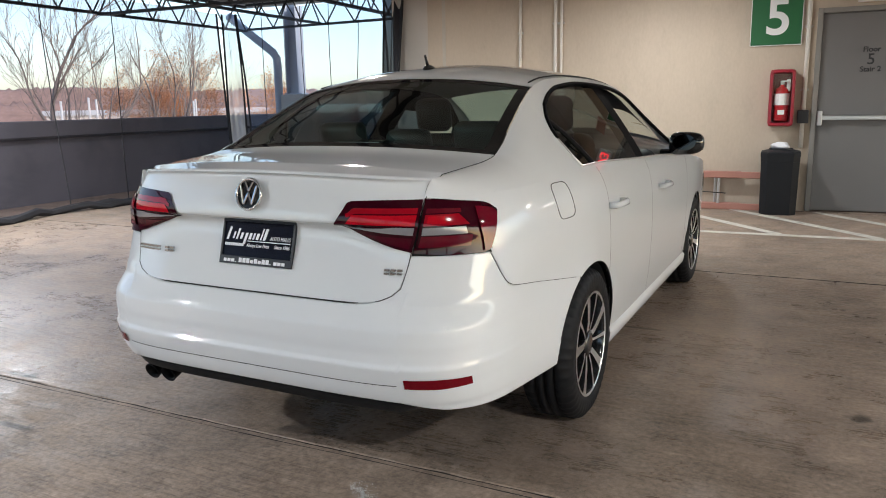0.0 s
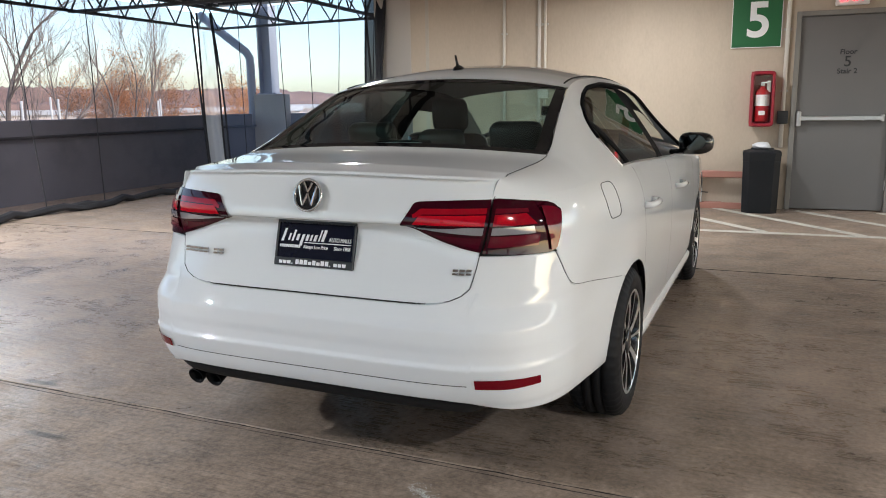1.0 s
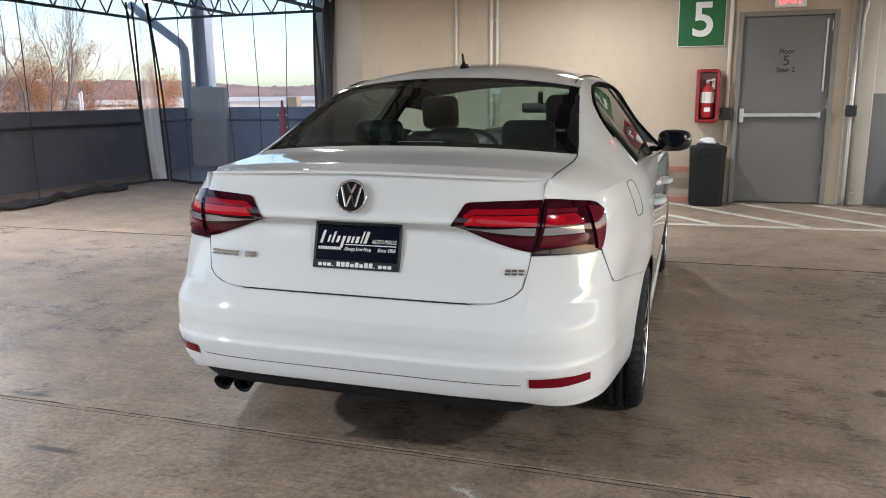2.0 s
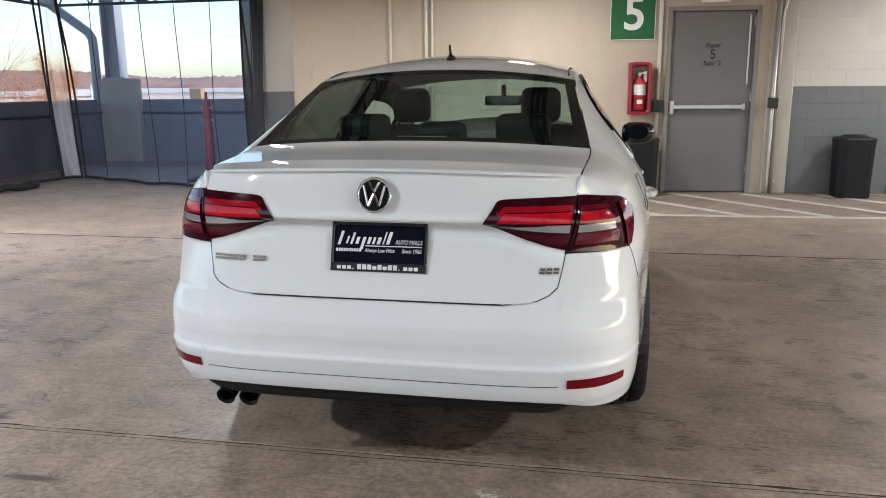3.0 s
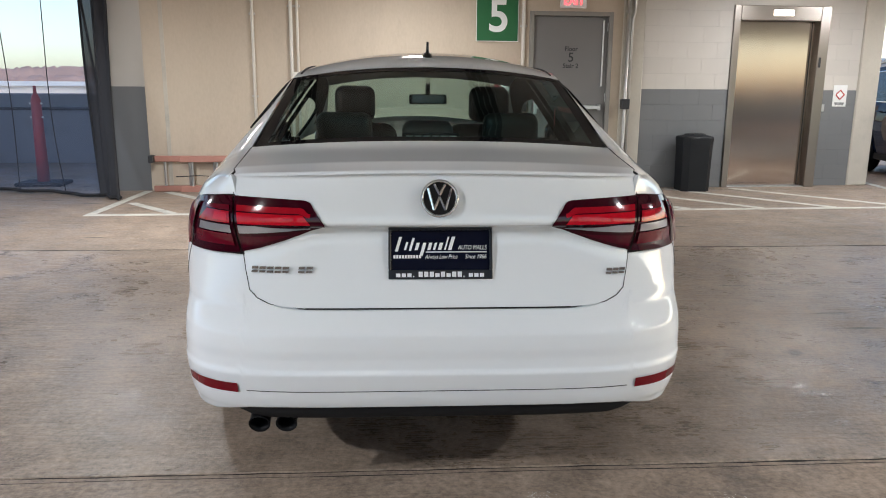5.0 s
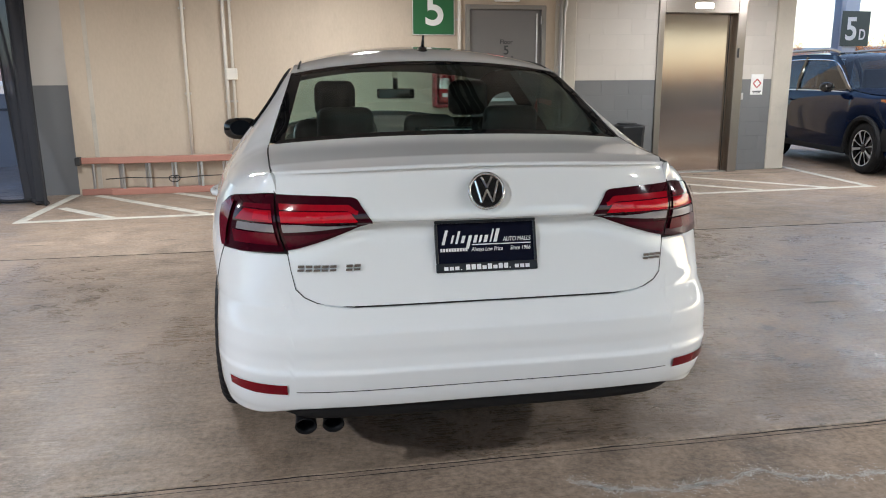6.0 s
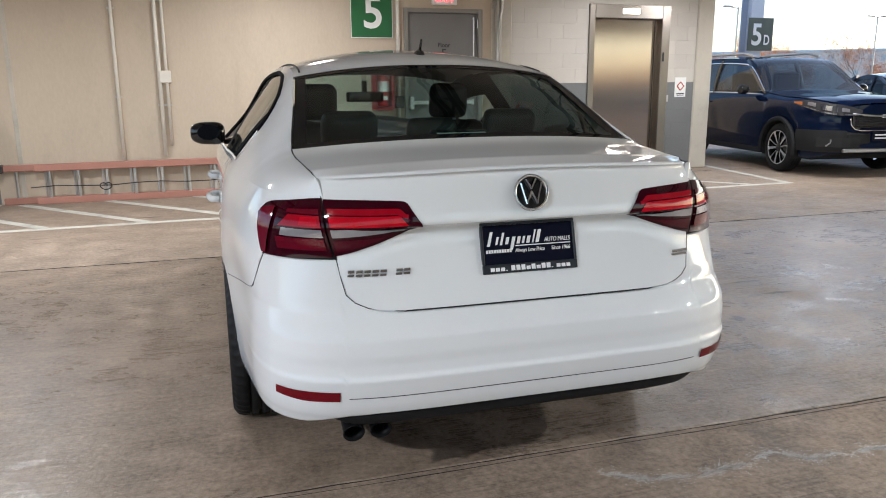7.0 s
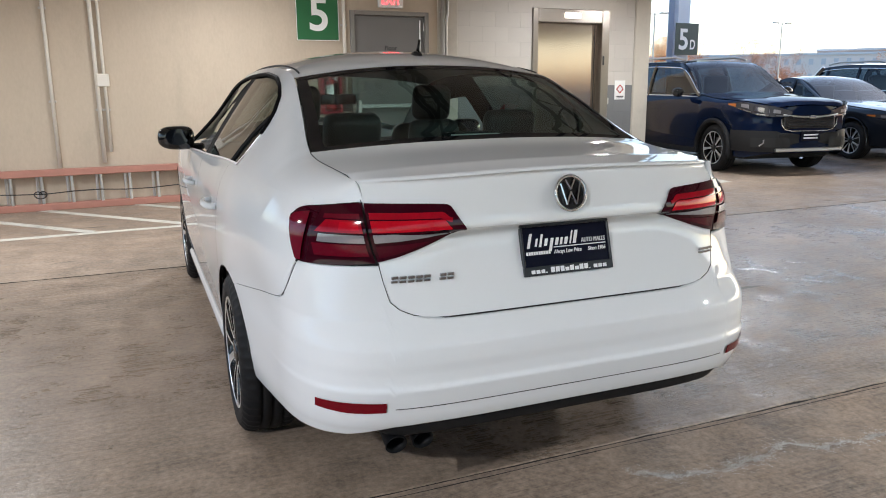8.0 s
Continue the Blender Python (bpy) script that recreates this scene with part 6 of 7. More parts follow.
for s in (-1, 1):
    bm = bmesh.new()
    grid(bm, [[flank(CY + y, b, s, -0.03) for y in np.linspace(0.72, 1.06, 10)] for b in np.linspace(0.02, 0.98, 8)])
    part("pillar_lining", bm, M["lining"], cab, "pale grey pillar lining", True)
    bm = bmesh.new()
    grid(bm, [[(s * 0.80, y, z) for y in np.linspace(1.2, 3.3, 4)] for z in (0.4, 0.97)])
    part("door_card", bm, M["trim"], cab)
bm = bmesh.new()
grid(bm, [[top(y, u, -0.035) for u in np.linspace(-0.95, 0.95, 15)] for y in np.linspace(1.30, 2.70, 12)])
part("headliner", bm, M["lining"], cab, "pale grey headliner", True)
tag = part("window_tag", boxes(((-0.05, -0.001, -0.035), (0.05, 0.001, 0.035))), M["label_red"], cab, "small red tag hung in the side window")
tag.matrix_basis = pose(0.70, 1.92, 1.19, 0, 20, 80)


# ---- parked cars ----
def parked_car(name, at, turn, paint, label, size, kind, grille="gloss_black"):
    """A parked car; y is forward, the origin lies on the ground under its middle. size: length, width, height, wheel radius."""
    length, width, height, wr = size
    hl, hw = length / 2, width / 2
    suv = kind == "suv"
    belt_z = height * (0.648 if suv else 0.64)
    hood_z = belt_z - 0.02
    zf0 = belt_z / (0.95 if suv else 1.04)
    dip = 0.55 if suv else 1.0
    fa, ra = hl - 0.95, hl - 0.95 - (2.745 if suv else 2.70)
    car = thing(name, at, label, "car", "parked cars", turn=turn)

    top_z = bend((-hl, belt_z - 0.12), (-hl + 0.1, belt_z), (hl - 1.55, belt_z + 0.02), (hl - 0.9, hood_z - 0.015), (hl - 0.45, hood_z - 0.06 * dip), (hl - 0.18, hood_z - 0.115 * dip), (hl - 0.06, hood_z - 0.17 * dip), (hl, hood_z - 0.25 * dip))
    wid = bend((-hl, 0.80), (-hl + 0.12, 0.92), (-hl + 0.5, 0.985), (0, 1.0), (hl - 0.9, 0.99), (hl - 0.5, 0.955), (hl - 0.28, 0.895), (hl - 0.14, 0.82), (hl - 0.05, 0.73), (hl, 0.64))
    low = table((-hl, 0.42), (-hl + 0.2, 0.32), (hl - 0.3, 0.26), (hl, 0.34))

    def cut(y):
        for a in (fa, ra):
            if abs(y - a) < wr + 0.05:
                return wr + math.sqrt((wr + 0.05) ** 2 - (y - a) ** 2)
        return 0.0

    ys = sorted(set(list(np.linspace(-hl, hl, 70)) + [a + s * (wr + 0.05) * k for a in (fa, ra) for s in (-1, 1) for k in (0.999, 0.97, 0.9)]))
    bm = bmesh.new()
    for side in (-1, 1):
        P = []
        for v, bulge in ((0, 0.955), (0.18, 0.985), (0.42, 1.0), (0.62, 1.0), (0.80, 0.985), (0.93, 0.955), (1.0, 0.90)):
            P.append([(side * hw * wid(y) * bulge, y, lerp(max(low(y), cut(y)), top_z(y), v)) for y in ys])
        grid(bm, P, flip=side < 0)
    body = part("body", weld(bm), M[paint], car, smooth=True)
    bm = bmesh.new()
    hy = [y for y in ys if y > hl - 1.75]
    grid(bm, [[(hw * wid(y) * 0.90 * u, y, top_z(y) + 0.055 * (1 - u * u) + 0.012 * smooth(0.55, 0.75, abs(u))) for u in np.linspace(-1, 1, 15)] for y in hy])
    part("hood", bm, M[paint], car, "domed hood", True)
    bm = bmesh.new()
    grid(bm, [[(hw * wid(y) * 0.90 * u, y, top_z(y) + 0.03 * (1 - u * u)) for u in np.linspace(-1, 1, 9)] for y in ys if y < -hl + (0.5 if suv else 1.0)])
    part("rear_deck", bm, M[paint], car, smooth=True)
    for s, nm in ((1, "front_fascia"), (-1, "rear_fascia")):
        y = hl * s
        bm = bmesh.new()
        grid(bm, [[(hw * wid(y) * b * u, y + s * 0.06 * (1 - u * u), lerp(low(y), top_z(y), v) + 0.04 * v * (1 - u * u)) for u in np.linspace(-1, 1, 13)] for v, b in ((0, 0.955), (0.18, 0.985), (0.42, 1.0), (0.62, 1.0), (0.80, 0.985), (0.93, 0.955), (1.0, 0.90))], flip=s > 0)
        part(nm, bm, M[paint], car, smooth=True)
    # greenhouse
    y_ws0, y_ws1 = hl - (1.42 if suv else 1.60), hl - (2.30 if suv else 2.55)
    y_r1, y_r0 = (-hl + 0.55, -hl + 0.10) if suv else (-hl + 1.55, -hl + 0.75)
    rz = bend((y_r0, belt_z - 0.01), (y_r1, height - 0.07), ((y_r1 + y_ws1) / 2, height), (y_ws1, height - 0.04), (y_ws0, belt_z + 0.0))
    gy = list(np.linspace(y_r0, y_ws0, 40))

    def house(y, v, side, off=0.0):
        t = max(0.0, (rz(y) - belt_z) / (height - belt_z))
        z = lerp(belt_z - 0.01, rz(y) - 0.03 * t, v)
        x = lerp(hw * 0.90, hw * lerp(0.90, 0.70, t), v) + 0.03 * math.sin(v * 3.14) * t + off
        return (x * side, y, z)

    for side in (-1, 1):
        bm = bmesh.new()
        grid(bm, [[house(y, v, side) for y in gy] for v in (0, 0.3, 0.6, 0.86)], flip=side < 0)
        part("side_glass", bm, M["dark_glass"], car, "dark side windows", True)
        bm = bmesh.new()
        grid(bm, [[house(y, v, side, 0.004) for y in gy] for v in (0.84, 0.93, 1.0)], flip=side < 0)
        part("roof_side", bm, M[paint], car, smooth=True)
        mid = (y_ws1 + y_r1) / 2 + 0.25
        for yb, yt, r in ((y_ws0 - 0.06, y_ws1 - 0.02, 0.035), (mid, mid - 0.05, 0.04), (mid - 0.95, mid - 1.0, 0.04), (y_r0 + 0.12, y_r1 + 0.05, 0.07)):
            bm = bmesh.new()
            pts = []
            for t in np.linspace(0, 1, 8):
                y = lerp(yb, yt, t)
                zz = lerp(belt_z, height - 0.06, t)
                v = min(1.0, max(0.0, (zz - belt_z + 0.01) / max(0.02, rz(y) - belt_z + 0.01)))
                pts.append(house(y, v, side, -0.012))
            tube(bm, pts, r, 6)
            part("pillar", bm, M[paint if r > 0.036 and yb != mid else "gloss_black"], car)
        bm = bmesh.new()
        tube(bm, [house(y, 0.04, side, 0.008) for y in gy[4:-1]], 0.012, 6)
        part("belt_strip", bm, M["alu"], car, "bright strip below the side windows")
        # cladding, wheels, lamps, mirror
        for a in (fa, ra):
            bm = bmesh.new()
            tube(bm, [(side * hw * wid(a) * 0.995, a + (wr + 0.065) * math.sin(k), wr + (wr + 0.065) * math.cos(k)) for k in np.linspace(-1.75, 1.75, 21)], 0.035 if suv else 0.012, 6)
            part("arch_trim", bm, M["trim" if suv else paint], car, "dark wheel arch cladding" if suv else "")
            bm = bmesh.new()
            grid(bm, [[(x * side, a + (wr + 0.05) * math.sin(k), wr + (wr + 0.05) * math.cos(k)) for k in np.linspace(-1.9, 1.9, 17)] for x in (hw * 0.97, hw * 0.55)])
            part("wheel_well", bm, M["gap"], car)
            add_wheel(car, hw * wid(a) - 0.13, a, wr, 0.225, side)
        def front(k, z, off=0.0):
            """Round the nose from the side (0) to the fascia (1), at height z."""
            if k < 0.7:
                y = lerp(hl - 0.62, hl, k / 0.7)
                return (side * (hw * wid(y) * 0.985 + off), y, z)
            u = lerp(1.0, 0.55, (k - 0.7) / 0.3)
            return (side * hw * 0.64 * u, hl + 0.06 * (1 - u * u) + off, z)

        bm = bmesh.new()
        low_e, high_e = bend((0, 0.855), (0.35, 0.79), (0.7, 0.725), (1, 0.72)), bend((0, 0.885), (0.35, 0.895), (0.7, 0.85), (1, 0.785))
        grid(bm, [[front(k, lerp(low_e(k), high_e(k), v) * zf0, 0.022) for k in np.linspace(0, 1, 18)] for v in (0, 0.5, 1)], flip=side < 0)
        hlp = part("headlamp", bm, M["lamp_glass"], car, "dark headlamp with bright reflectors", True)
        for k0, k1, v0, v1, mt, lb in ((0.02, 0.20, 0.25, 0.8, "amber", "amber marker"), (0.30, 0.44, 0.40, 0.8, "lamp_clear", "bright reflector"), (0.52, 0.64, 0.35, 0.75, "chrome", "bright reflector"), (0.68, 0.80, 0.35, 0.7, "lamp_clear", "bright reflector"), (0.24, 0.97, 0.06, 0.17, "chrome", "bright lower strip")):
            bm = bmesh.new()
            grid(bm, [[front(k, lerp(low_e(k), high_e(k), v) * zf0, 0.030) for k in np.linspace(k0, k1, 8)] for v in (v0, v1)], flip=side < 0)
            part("lamp_reflector", bm, M[mt], hlp, lb, True)
        if suv:
            bm = bmesh.new()
            grid(bm, [[front(k, lerp(0.30, 0.555 - 0.10 * smooth(0.75, 1.0, k), v) * zf0, 0.020 + 0.014 * math.sin(3.14 * v)) for k in np.linspace(0.10, 1, 20)] for v in np.linspace(0, 1, 7)], flip=side < 0)
            part("bumper_cladding", bm, M["trim_grey"], car, "dark grey bumper cladding", True)
            bm = bmesh.new()
            grid(bm, [[front(k, lerp(0.36, 0.47, v) * zf0, 0.038) for k in np.linspace(0.5, 0.85, 8)] for v in (0, 0.5, 1)], flip=side < 0)
            part("fog_recess", bm, M["gap"], car, "black fog lamp recess", True)
            bm = bmesh.new()
            tube(bm, [front(0.62, 0.37 * zf0, 0.042), front(0.66, 0.41 * zf0, 0.042), front(0.66, 0.45 * zf0, 0.042)], 0.012, 6)
            part("fog_lamp", bm, M["lamp_clear"], car, "small fog lamp strip")
            bm = bmesh.new()
            tube(bm, [house(y, 0.86, side, 0.010) for y in gy if rz(y) > belt_z + 0.03], 0.011, 6)
            part("window_strip", bm, M["chrome"], car, "chrome strip over the side windows", True)
        bm = bmesh.new()
        bmesh.ops.create_uvsphere(bm, u_segments=14, v_segments=8, radius=1)
        for v in bm.verts:
            v.co = Vector((side * (hw + 0.10) + 0.11 * v.co.x, hl - 1.80 + 0.06 * v.co.y, belt_z + 0.07 + 0.075 * v.co.z))
        part("door_mirror", bm, M["gloss_black" if suv else paint], car, smooth=True)
        for k, y in enumerate((mid + 0.05, mid - 0.92)):
            bm = bmesh.new()
            x = side * (hw * wid(y) * 0.985 + 0.02)
            tube(bm, [(x, y - 0.02, belt_z - 0.13), (x + 0.02 * side, y - 0.05, belt_z - 0.13), (x + 0.02 * side, y - 0.17, belt_z - 0.13), (x, y - 0.20, belt_z - 0.13)], 0.013, 6)
            part("door_handle", bm, M[paint], car)
        if suv:
            bm = bmesh.new()
            yy = np.linspace(y_r1 + 0.1, y_ws1 - 0.05, 12)
            tube(bm, [(side * hw * 0.63, y, height - 0.02 + 0.055 * min(1, (y - yy[0]) * 4, (yy[-1] - y) * 4)) for y in yy], 0.022, 8)
            part("roof_rail", bm, M["galv"], car, "raised roof rail", True)
            part("lower_cladding", boxes((((hw * 0.93) * side - 0.03, ra + wr + 0.1, 0.24), ((hw * 0.93) * side + 0.03, fa - wr - 0.1, 0.40)), bevel=0.015), M["trim"], car, "dark sill cladding")
    bm = bmesh.new()
    grid(bm, [[(house(y, 1.0, 1)[0] * u, y, house(y, 1.0, 1)[2] + 0.03 * (1 - u * u)) for u in np.linspace(-1, 1, 11)] for y in gy if y_r1 - 0.02 <= y <= y_ws1 + 0.02])
    part("roof", bm, M[paint], car, smooth=True)
    for nm, sel in (("windscreen", [y for y in gy if y >= y_ws1 - 0.05]), ("rear_glass", [y for y in gy if y <= y_r1 + 0.05])):
        bm = bmesh.new()
        grid(bm, [[(house(y, 1.0, 1)[0] * u, y, house(y, 1.0, 1)[2] + 0.028 * (1 - u * u)) for u in np.linspace(-1, 1, 11)] for y in sel])
        part(nm, bm, M["dark_glass"], car, "dark raked glass", True)
    # front details
    zf = zf0
    gr = part("grille", boxes(((-0.45, hl - 0.02, 0.555 * zf), (0.45, hl + 0.062, 0.765 * zf)), bevel=0.06, seg=3), M[grille], car, "black grille")
    for k in range(5):
        z = (0.585 + 0.034 * k) * zf
        part("grille_slat", boxes(((-0.38, hl + 0.06, z), (0.38, hl + 0.070, z + 0.014)), bevel=0.004), M["trim_grey"], gr)
    bm = bmesh.new()
    tube(bm, [(x, hl + 0.075 - 0.03 * (x / 0.45) ** 2, (0.715 + 0.03 * (abs(x) / 0.45) ** 2) * zf) for x in np.linspace(-0.46, 0.46, 17)], 0.013, 8)
    part("grille_bar", bm, M["alu"], gr, "satin chrome grille bar", True)
    bm = bmesh.new()
    tube(bm, [(x, hl + 0.062 - 0.03 * (x / 0.45) ** 2, z * zf) for x, z in ((-0.47, 0.70), (-0.46, 0.62), (-0.40, 0.565), (-0.30, 0.55), (0, 0.548), (0.30, 0.55), (0.40, 0.565), (0.46, 0.62), (0.47, 0.70))], 0.009, 6)
    part("grille_edge", bm, M["chrome"], gr, "chrome grille edge", True)
    part("badge", boxes(((-0.055, hl + 0.085, 0.70 * zf), (0.055, hl + 0.096, 0.735 * zf)), bevel=0.012, seg=2), M["chrome"], gr, "plain chrome oval badge")
    part("lower_intake", boxes(((-0.52, hl - 0.02, 0.38 * zf), (0.52, hl + 0.055, 0.53 * zf)), bevel=0.03, seg=2), M["trim_grey"], car, "dark lower intake")
    part("skid_bar", boxes(((-0.56, hl - 0.03, 0.30 * zf), (0.56, hl + 0.085, 0.345 * zf)), bevel=0.015, seg=2), M["alu" if suv else "trim"], car, "silver skid bar" if suv else "")
    pf = part("front_plate", boxes(((-0.16, hl + 0.060, 0.43 * zf), (0.16, hl + 0.085, 0.43 * zf + 0.13))), M["plate"], car, "dark front plate")
    for z in (0.43 * zf + 0.03, 0.43 * zf + 0.075):
        part("bar", boxes(((-0.12, hl + 0.086, z), (0.12, hl + 0.088, z + 0.02))), M["plate_ink"], pf, "pale bar")
    part("underbody", boxes(((-hw * 0.78, -hl + 0.4, 0.22), (hw * 0.78, hl - 0.4, 0.40)), bevel=0.02), M["gap"], car)
    part("cabin", boxes(((-hw * 0.8, y_r0 + 0.3, 0.4), (hw * 0.8, y_ws0, belt_z - 0.03))), M["trim"], car, "dark cabin")
    for x in (-0.38, 0.38):
        part("seat", boxes(((x - 0.24, y_ws1 - 0.65, belt_z - 0.3), (x + 0.24, y_ws1 - 0.5, belt_z + 0.34)), bevel=0.06, seg=2), M["leather"], car, "black seat")
    return car


M["trim_grey"] = material("grey_cladding_plastic", (0.013, 0.013, 0.014), 0.55, spec=0.25, vary=0.15, scale=30)
M["amber"] = material("amber_lens", (0.55, 0.16, 0.03), 0.1, coat=1.0)
M["dark_glass"] = clear("dark_car_glass", (0.30, 0.37, 0.41), 1.55)
parked_car("suv_car", (6.94, 10.28, 0), 169.4, "blue_paint", "dark blue estate car with roof rails and grey cladding", (4.86, 1.87, 1.74, 0.36), "suv")
parked_car("sedan_car", (10.3, 10.45, 0), 170, "dark_paint", "black sedan car parked beside the blue one", (4.75, 1.84, 1.46, 0.33), "sedan")
parked_car("suv_car", (13.6, 11.2, 0), 170, "dark_paint", "dark tall car at the end of the row", (4.8, 1.9, 1.75, 0.36), "suv")
parked_car("hatchback_car", (9.9, 18.2, 0), 170, "silver_paint", "silver car parked in the next row", (4.6, 1.84, 1.66, 0.34), "suv")

# level column beyond the cars
col = thing("level_column", (9.55, 14.1, 0), "blue-grey steel column carrying a dark 5D level sign", "column", kind="structure")
part("shaft", boxes(((-0.17, -0.17, 0), (0.17, -0.15, 3.4)), ((-0.17, 0.15, 0), (0.17, 0.17, 3.4)), ((-0.012, -0.15, 0), (0.012, 0.15, 3.4)), bevel=0.003), M["column"], col)
ls = thing("level_sign", (9.62, 13.88, 1.97), "dark green level sign with pale 5D lettering", "sign")
part("plate", boxes(((-0.34, 0, 0), (0.34, 0.012, 0.70)), bevel=0.003), M["sign_dark"], ls)
part("numeral", place(lettering("5", 0.64, 0.003, width=0.26, bold=0.012), Matrix.Translation((-0.10, -0.003, 0.13))), M["sign_white"], ls, "pale numeral 5")
part("letter", place(lettering("D", 0.30, 0.003, width=0.15, bold=0.006), Matrix.Translation((0.17, -0.003, 0.13))), M["sign_white"], ls, "pale letter D")


# ---- outside ----
def bare_tree(x, y, base, height, seed, leaves=0, leaf="leaf", spread=1.0, leaf_size=1.0):
    """A leafless tree: tapered trunk, forking limbs and twigs, with a few last leaves."""
    rnd = random.Random(seed)
    tr = thing("tree", (x, y, base), "bare grey autumn tree" if not leaves else "autumn tree with thinning russet leaves", "tree", "trees beyond the deck")
    bm = bmesh.new()
    tips = []

    def grow(p, d, length, r, depth, lift):
        """One limb: bends a little, sends out side limbs and ends in a fork."""
        n = 6 if depth < 2 else 4
        pts, radii, dirs = [p], [r], [d]
        for k in range(n):
            d = (d + Vector((rnd.gauss(0, 1), rnd.gauss(0, 1), rnd.gauss(0, 0.6))) * 0.15 + Vector((0, 0, lift))).normalized()
            p = p + d * length / n
            pts.append(p)
            dirs.append(d)
            radii.append(max(0.008, r * (1 - 0.55 * (k + 1) / n)))
        tube(bm, pts, r, (8, 6, 5, 3, 3)[depth], radii)
        if depth >= 4:
            tips.append(p)
            return
        for k in range((2, 5, 5, 4)[depth]):
            i = rnd.randint(n - 2, n) if depth == 0 else rnd.randint(1, n)
            side = dirs[i].orthogonal().normalized()
            side.rotate(Matrix.Rotation(rnd.uniform(0, 6.28), 3, dirs[i]))
            nd = (dirs[i] + side * rnd.uniform(0.55, 1.1) * spread).normalized()
            grow(pts[i], nd, length * (rnd.uniform(0.24, 0.36) if depth == 0 else rnd.uniform(0.42, 0.68)), max(0.009, radii[i] * rnd.uniform(0.42, 0.6)), depth + 1, 0.14)
        if depth < 3:
            side = dirs[-1].orthogonal().normalized()
            side.rotate(Matrix.Rotation(rnd.uniform(0, 6.28), 3, dirs[-1]))
            grow(p, (dirs[-1] + side * 0.25).normalized(), length * (0.32 if depth == 0 else rnd.uniform(0.55, 0.70)), radii[-1] * 0.95, depth + 1, 0.08)

    grow(Vector((0, 0, 0)), Vector((0, 0, 1)), height * 0.69, height * 0.0125, 0, 0.05)
    top_z = max(t.z for t in tips)
    place(bm, Matrix.Scale(height / top_z, 4))
    tips = [t * height / top_z for t in tips]
    part("trunk", bm, M["bark"], tr)
    if leaves:
        bm = bmesh.new()
        for t in tips:
            for _ in range(leaves * 4):
                c = t + Vector((rnd.gauss(0, 0.24), rnd.gauss(0, 0.24), rnd.gauss(0, 0.22)))
                s = rnd.uniform(0.022, 0.05) * leaf_size
                u = Vector((rnd.uniform(-1, 1), rnd.uniform(-1, 1), rnd.uniform(-1, 1))).normalized()
                w = u.orthogonal().normalized()
                bm.faces.new([bm.verts.new(c + q) for q in (u * s, w * s * 0.7, -u * s, -w * s * 0.7)])
        tagged(part("crown", bm, M[leaf], tr, "thinning russet leaves"), kind="stuff")
    return tr


TREES = ((-31.8, 24.3, 21.5, 0, 0.55), (-28.6, 25.0, 21.5, 0, 0.5), (-30.5, 29.5, 20.0, 0, 0.5), (-25.4, 26.9, 20.4, 0, 0.55), (-37.7, 35.8, 17.6, 14, 0.9), (-39.2, 34.2, 16.6, 12, 1.0),
         (-31.3, 39.0, 17.7, 14, 0.75), (-29.6, 41.4, 17.0, 9, 0.8), (-46.0, 26.0, 18.0, 10, 0.9), (-40.5, 13.0, 18.5, 6, 0.9))
for k, (x, y, h, lv, sp) in enumerate(TREES):
    bare_tree(x, y, -13, h, 40 + k, lv, "leaf" if k % 2 else "leaf_brown", sp)
for k, (x, y, h) in enumerate(((61.8, 62.5, 17.8), (59.3, 65.1, 18.6), (75.8, 61.6, 18.6), (89, 63, 19.0), (56, 72, 17.8))):
    bare_tree(x, y, -13, h + 1.2, 90 + k, 12, "leaf" if k % 2 else "leaf_brown", 1.0, 1.5)


def ridge(name, a0, a1, r, base, hi, rough, mat, label, seed, step=0.25):
    """A far wooded rise: a bank with an uneven, tufted crest."""
    rnd = random.Random(seed)
    bm = bmesh.new()
    n = int((a1 - a0) / step)
    rows = [[] for _ in range(6)]
    ph = [rnd.random() * 6.28 for _ in range(6)]
    for k in range(n + 1):
        deg = a0 + k * step
        a = radians(deg)
        h = hi * (0.80 + 0.14 * math.sin(deg * 0.13 + ph[0]) + 0.07 * math.sin(deg * 0.41 + ph[1]))
        crest = h + rough * (0.12 * math.sin(deg * 2.3 + ph[2]) + 0.2 * math.sin(deg * 5.1 + ph[3]) + 0.25 * math.sin(deg * 11.7 + ph[4]) + rnd.uniform(-0.9, 0.6))
        for j, (rr, zz) in enumerate(((0.80, -13), (0.88, base + (h - base) * 0.35), (0.94, base + (h - base) * 0.7), (0.98, base + (h - base) * 0.94), (1.0, crest), (1.05, h * 0.6 + base * 0.4))):
            rows[j].append((r * rr * math.sin(a), r * rr * math.cos(a), zz))
    grid(bm, rows)
    tagged(link(name, bm, M[mat], smooth=True), label, "woods", kind="stuff")


ridge("far_woods", -100, 20, 420, -13, 12.5, 0.7, "woods", "distant wooded ridge in brown late autumn", 3, 0.12)
ridge("far_woods", -80, 10, 260, -13, 4.0, 0.9, "woods", "nearer brown woods below the ridge", 11, 0.18)
# unseen ridge added so the elevator door mirrors a warm horizon
ridge("far_woods", 110, 262, 420, -13, 8.5, 1.2, "woods_lit", "unseen wooded ridge added beyond the open side, warm light in its russet colour", 17, 0.2)
ridge("far_woods", 20, 110, 520, -13, 9.0, 1.0, "woods", "distant wooded horizon beyond the town", 5, 0.12)


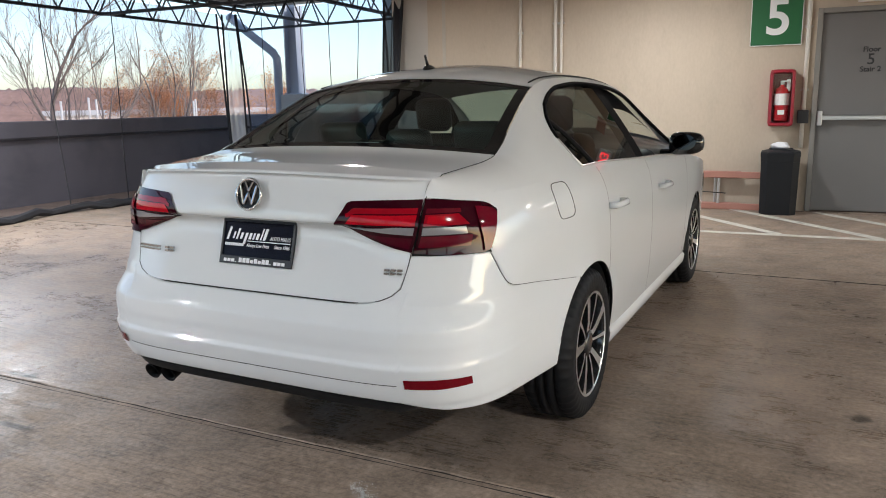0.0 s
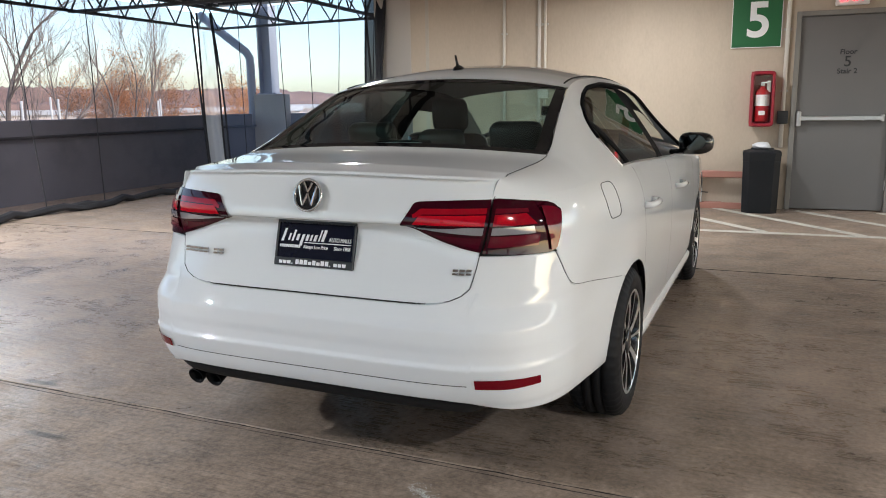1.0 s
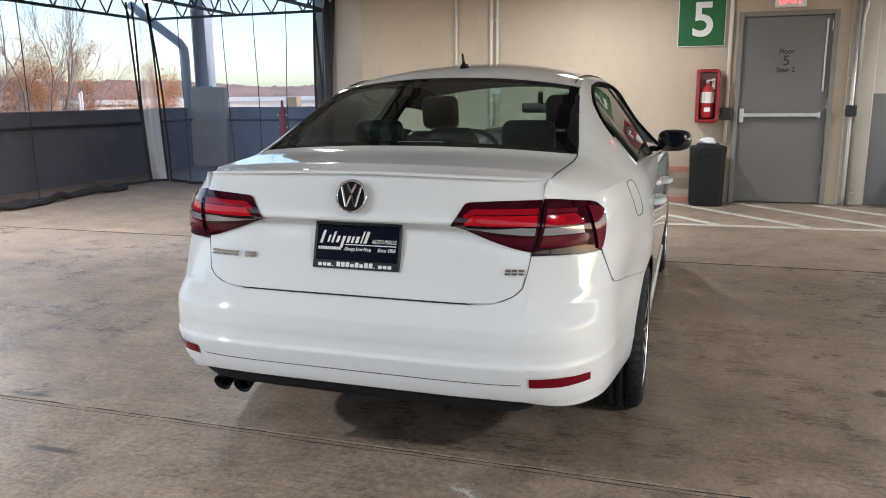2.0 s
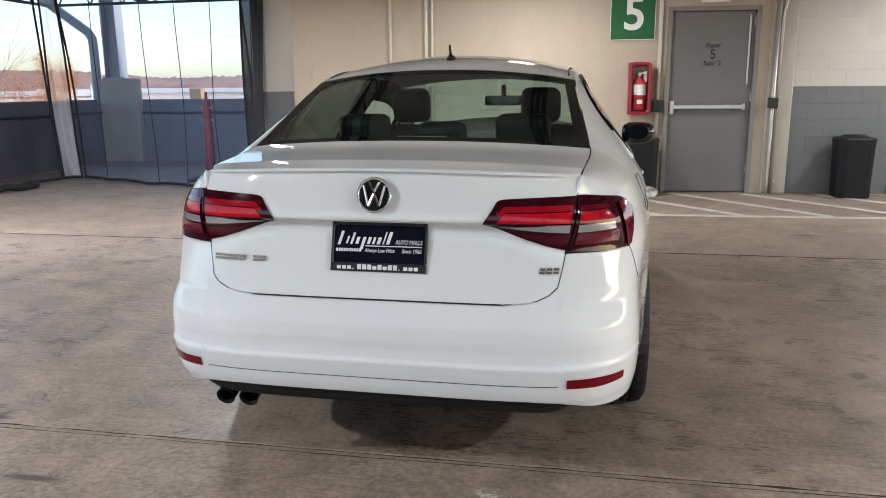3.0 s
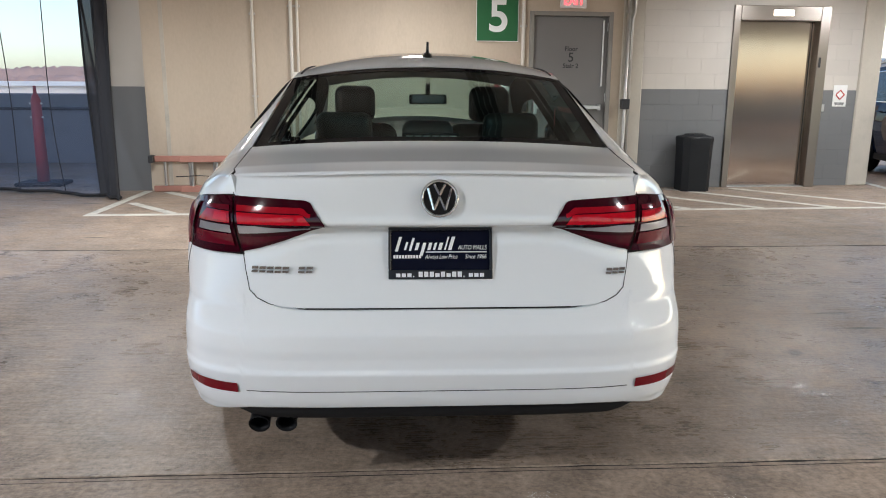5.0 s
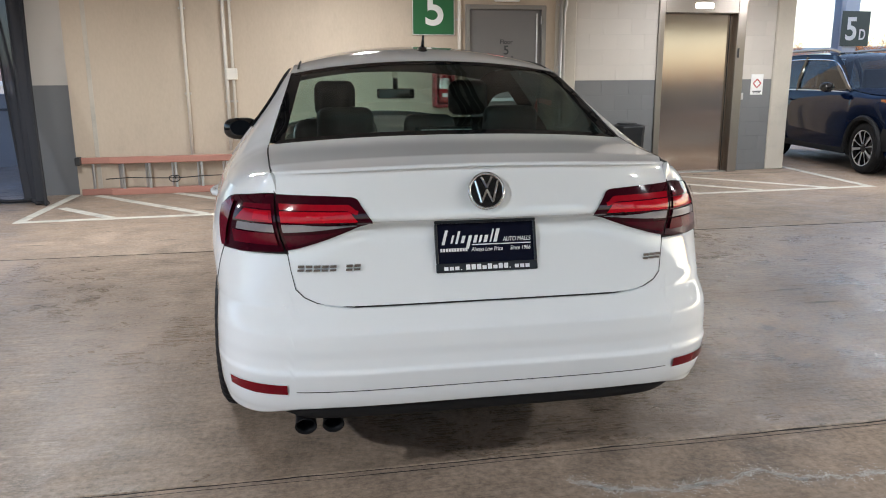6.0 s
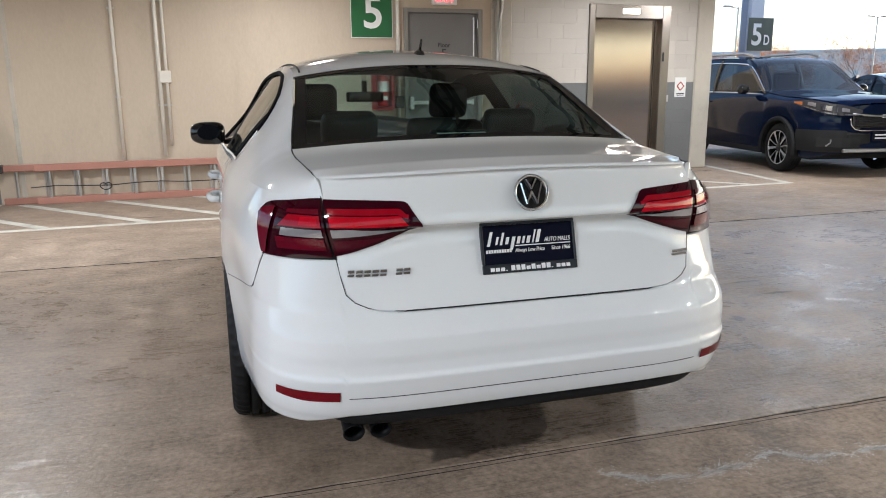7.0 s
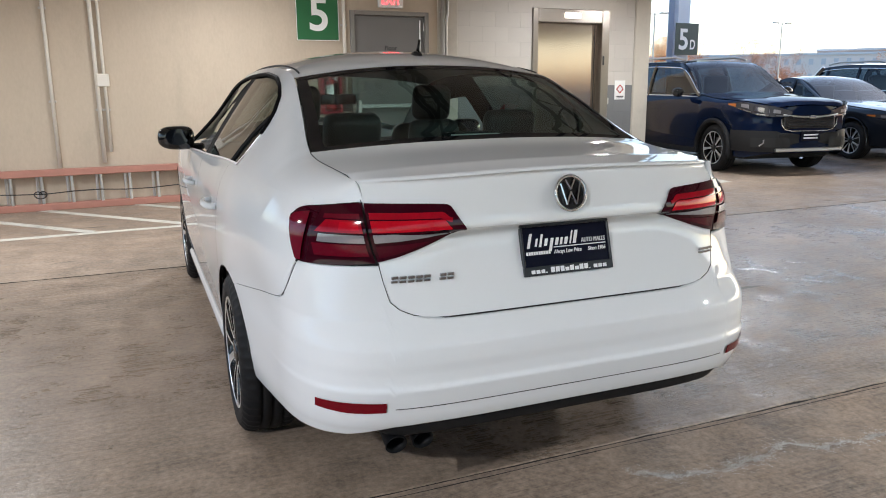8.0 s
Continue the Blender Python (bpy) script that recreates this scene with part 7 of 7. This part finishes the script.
def far_block(x, y, w, d, h, wall, label, storeys=3, bays=8, turn=0):
    """A far flat-roofed building with storeys of windows."""
    b = thing("building", (x, y, -13), label, "building", "town buildings", turn=turn)
    part("wall", boxes(((-w / 2, -d / 2, 0), (w / 2, d / 2, h))), M[wall], b)
    part("roof", boxes(((-w / 2 - 0.3, -d / 2 - 0.3, h), (w / 2 + 0.3, d / 2 + 0.3, h + 0.5))), M["roof_white"], b, "white flat roof")
    sx, sz = w / bays, h / storeys
    for i in range(bays):
        for j in range(storeys):
            part("window", boxes(((-w / 2 + sx * (i + 0.32), -d / 2 - 0.06, sz * (j + 0.35)), (-w / 2 + sx * (i + 0.68), -d / 2 - 0.01, sz * (j + 0.75)))), M["pane_far"], b)
    return b


far_block(-40, 95, 46, 16, 14.0, "stone_far", "long pale warehouse with a white flat roof", 3, 10, 15)
far_block(-14, 100, 30, 14, 13.9, "stone_far", "low pale building with a white flat roof", 3, 8, 8)
far_block(-62, 70, 30, 14, 13.8, "stone_far", "low white-roofed building beyond the trees", 3, 8, 40)
far_block(150, 150, 70, 20, 20.6, "stone_far", "long pale town building in haze", 6, 26, -45)
far_block(205, 130, 60, 20, 22.5, "brick_far", "brown flat-roofed town building in haze", 6, 22, -55)
far_block(105, 170, 44, 18, 20.2, "brick_far", "far brown building of the town", 6, 16, -35)
yb = thing("container", (-38.5, 76.4, 0.2), "yellow box on a far roof", "container")
part("body", boxes(((-0.65, -0.5, 0), (0.65, 0.5, 1.25)), bevel=0.05), M["yellow"], yb)
for k in range(12):
    fp = thing("fence_post", (-17.6, 5.0 + k * (1.1 + 0.35 * (k % 3)) + 0.4 * (k % 2), -0.6), "thin white post beyond the parapet", "post", "white posts")
    bm = bmesh.new()
    rod(bm, (0, 0, -12.4), (0, 0, 2.25 - 0.05 * (k % 3)), 0.03, 8)
    part("pole", bm, M["sign_white"], fp)


def street_lamp(x, y, top_z):
    """Tall car-park light on a tapered pole with twin heads."""
    sl = thing("street_lamp", (x, y, -13), "tall grey car park lamp beyond the deck", "lamp", "car park lamps")
    h = top_z + 13
    bm = bmesh.new()
    rod(bm, (0, 0, 0), (0, 0, h), 0.11, 8, 0.06)
    part("pole", bm, M["galv"], sl)
    for k in (-1, 1):
        bm = bmesh.new()
        rod(bm, (0, 0, h - 0.1), (0.9 * k, 0, h), 0.035, 6)
        part("arm", bm, M["galv"], sl)
        part("head", boxes(((0.9 * k - 0.35, -0.16, h - 0.04), (0.9 * k + 0.35, 0.16, h + 0.08)), bevel=0.03), M["galv"], sl, "flat grey lamp head")


for x, y, z in ((35.8, 45.9, 6.4), (62.0, 57.5, 7.2)):
    street_lamp(x, y, z)
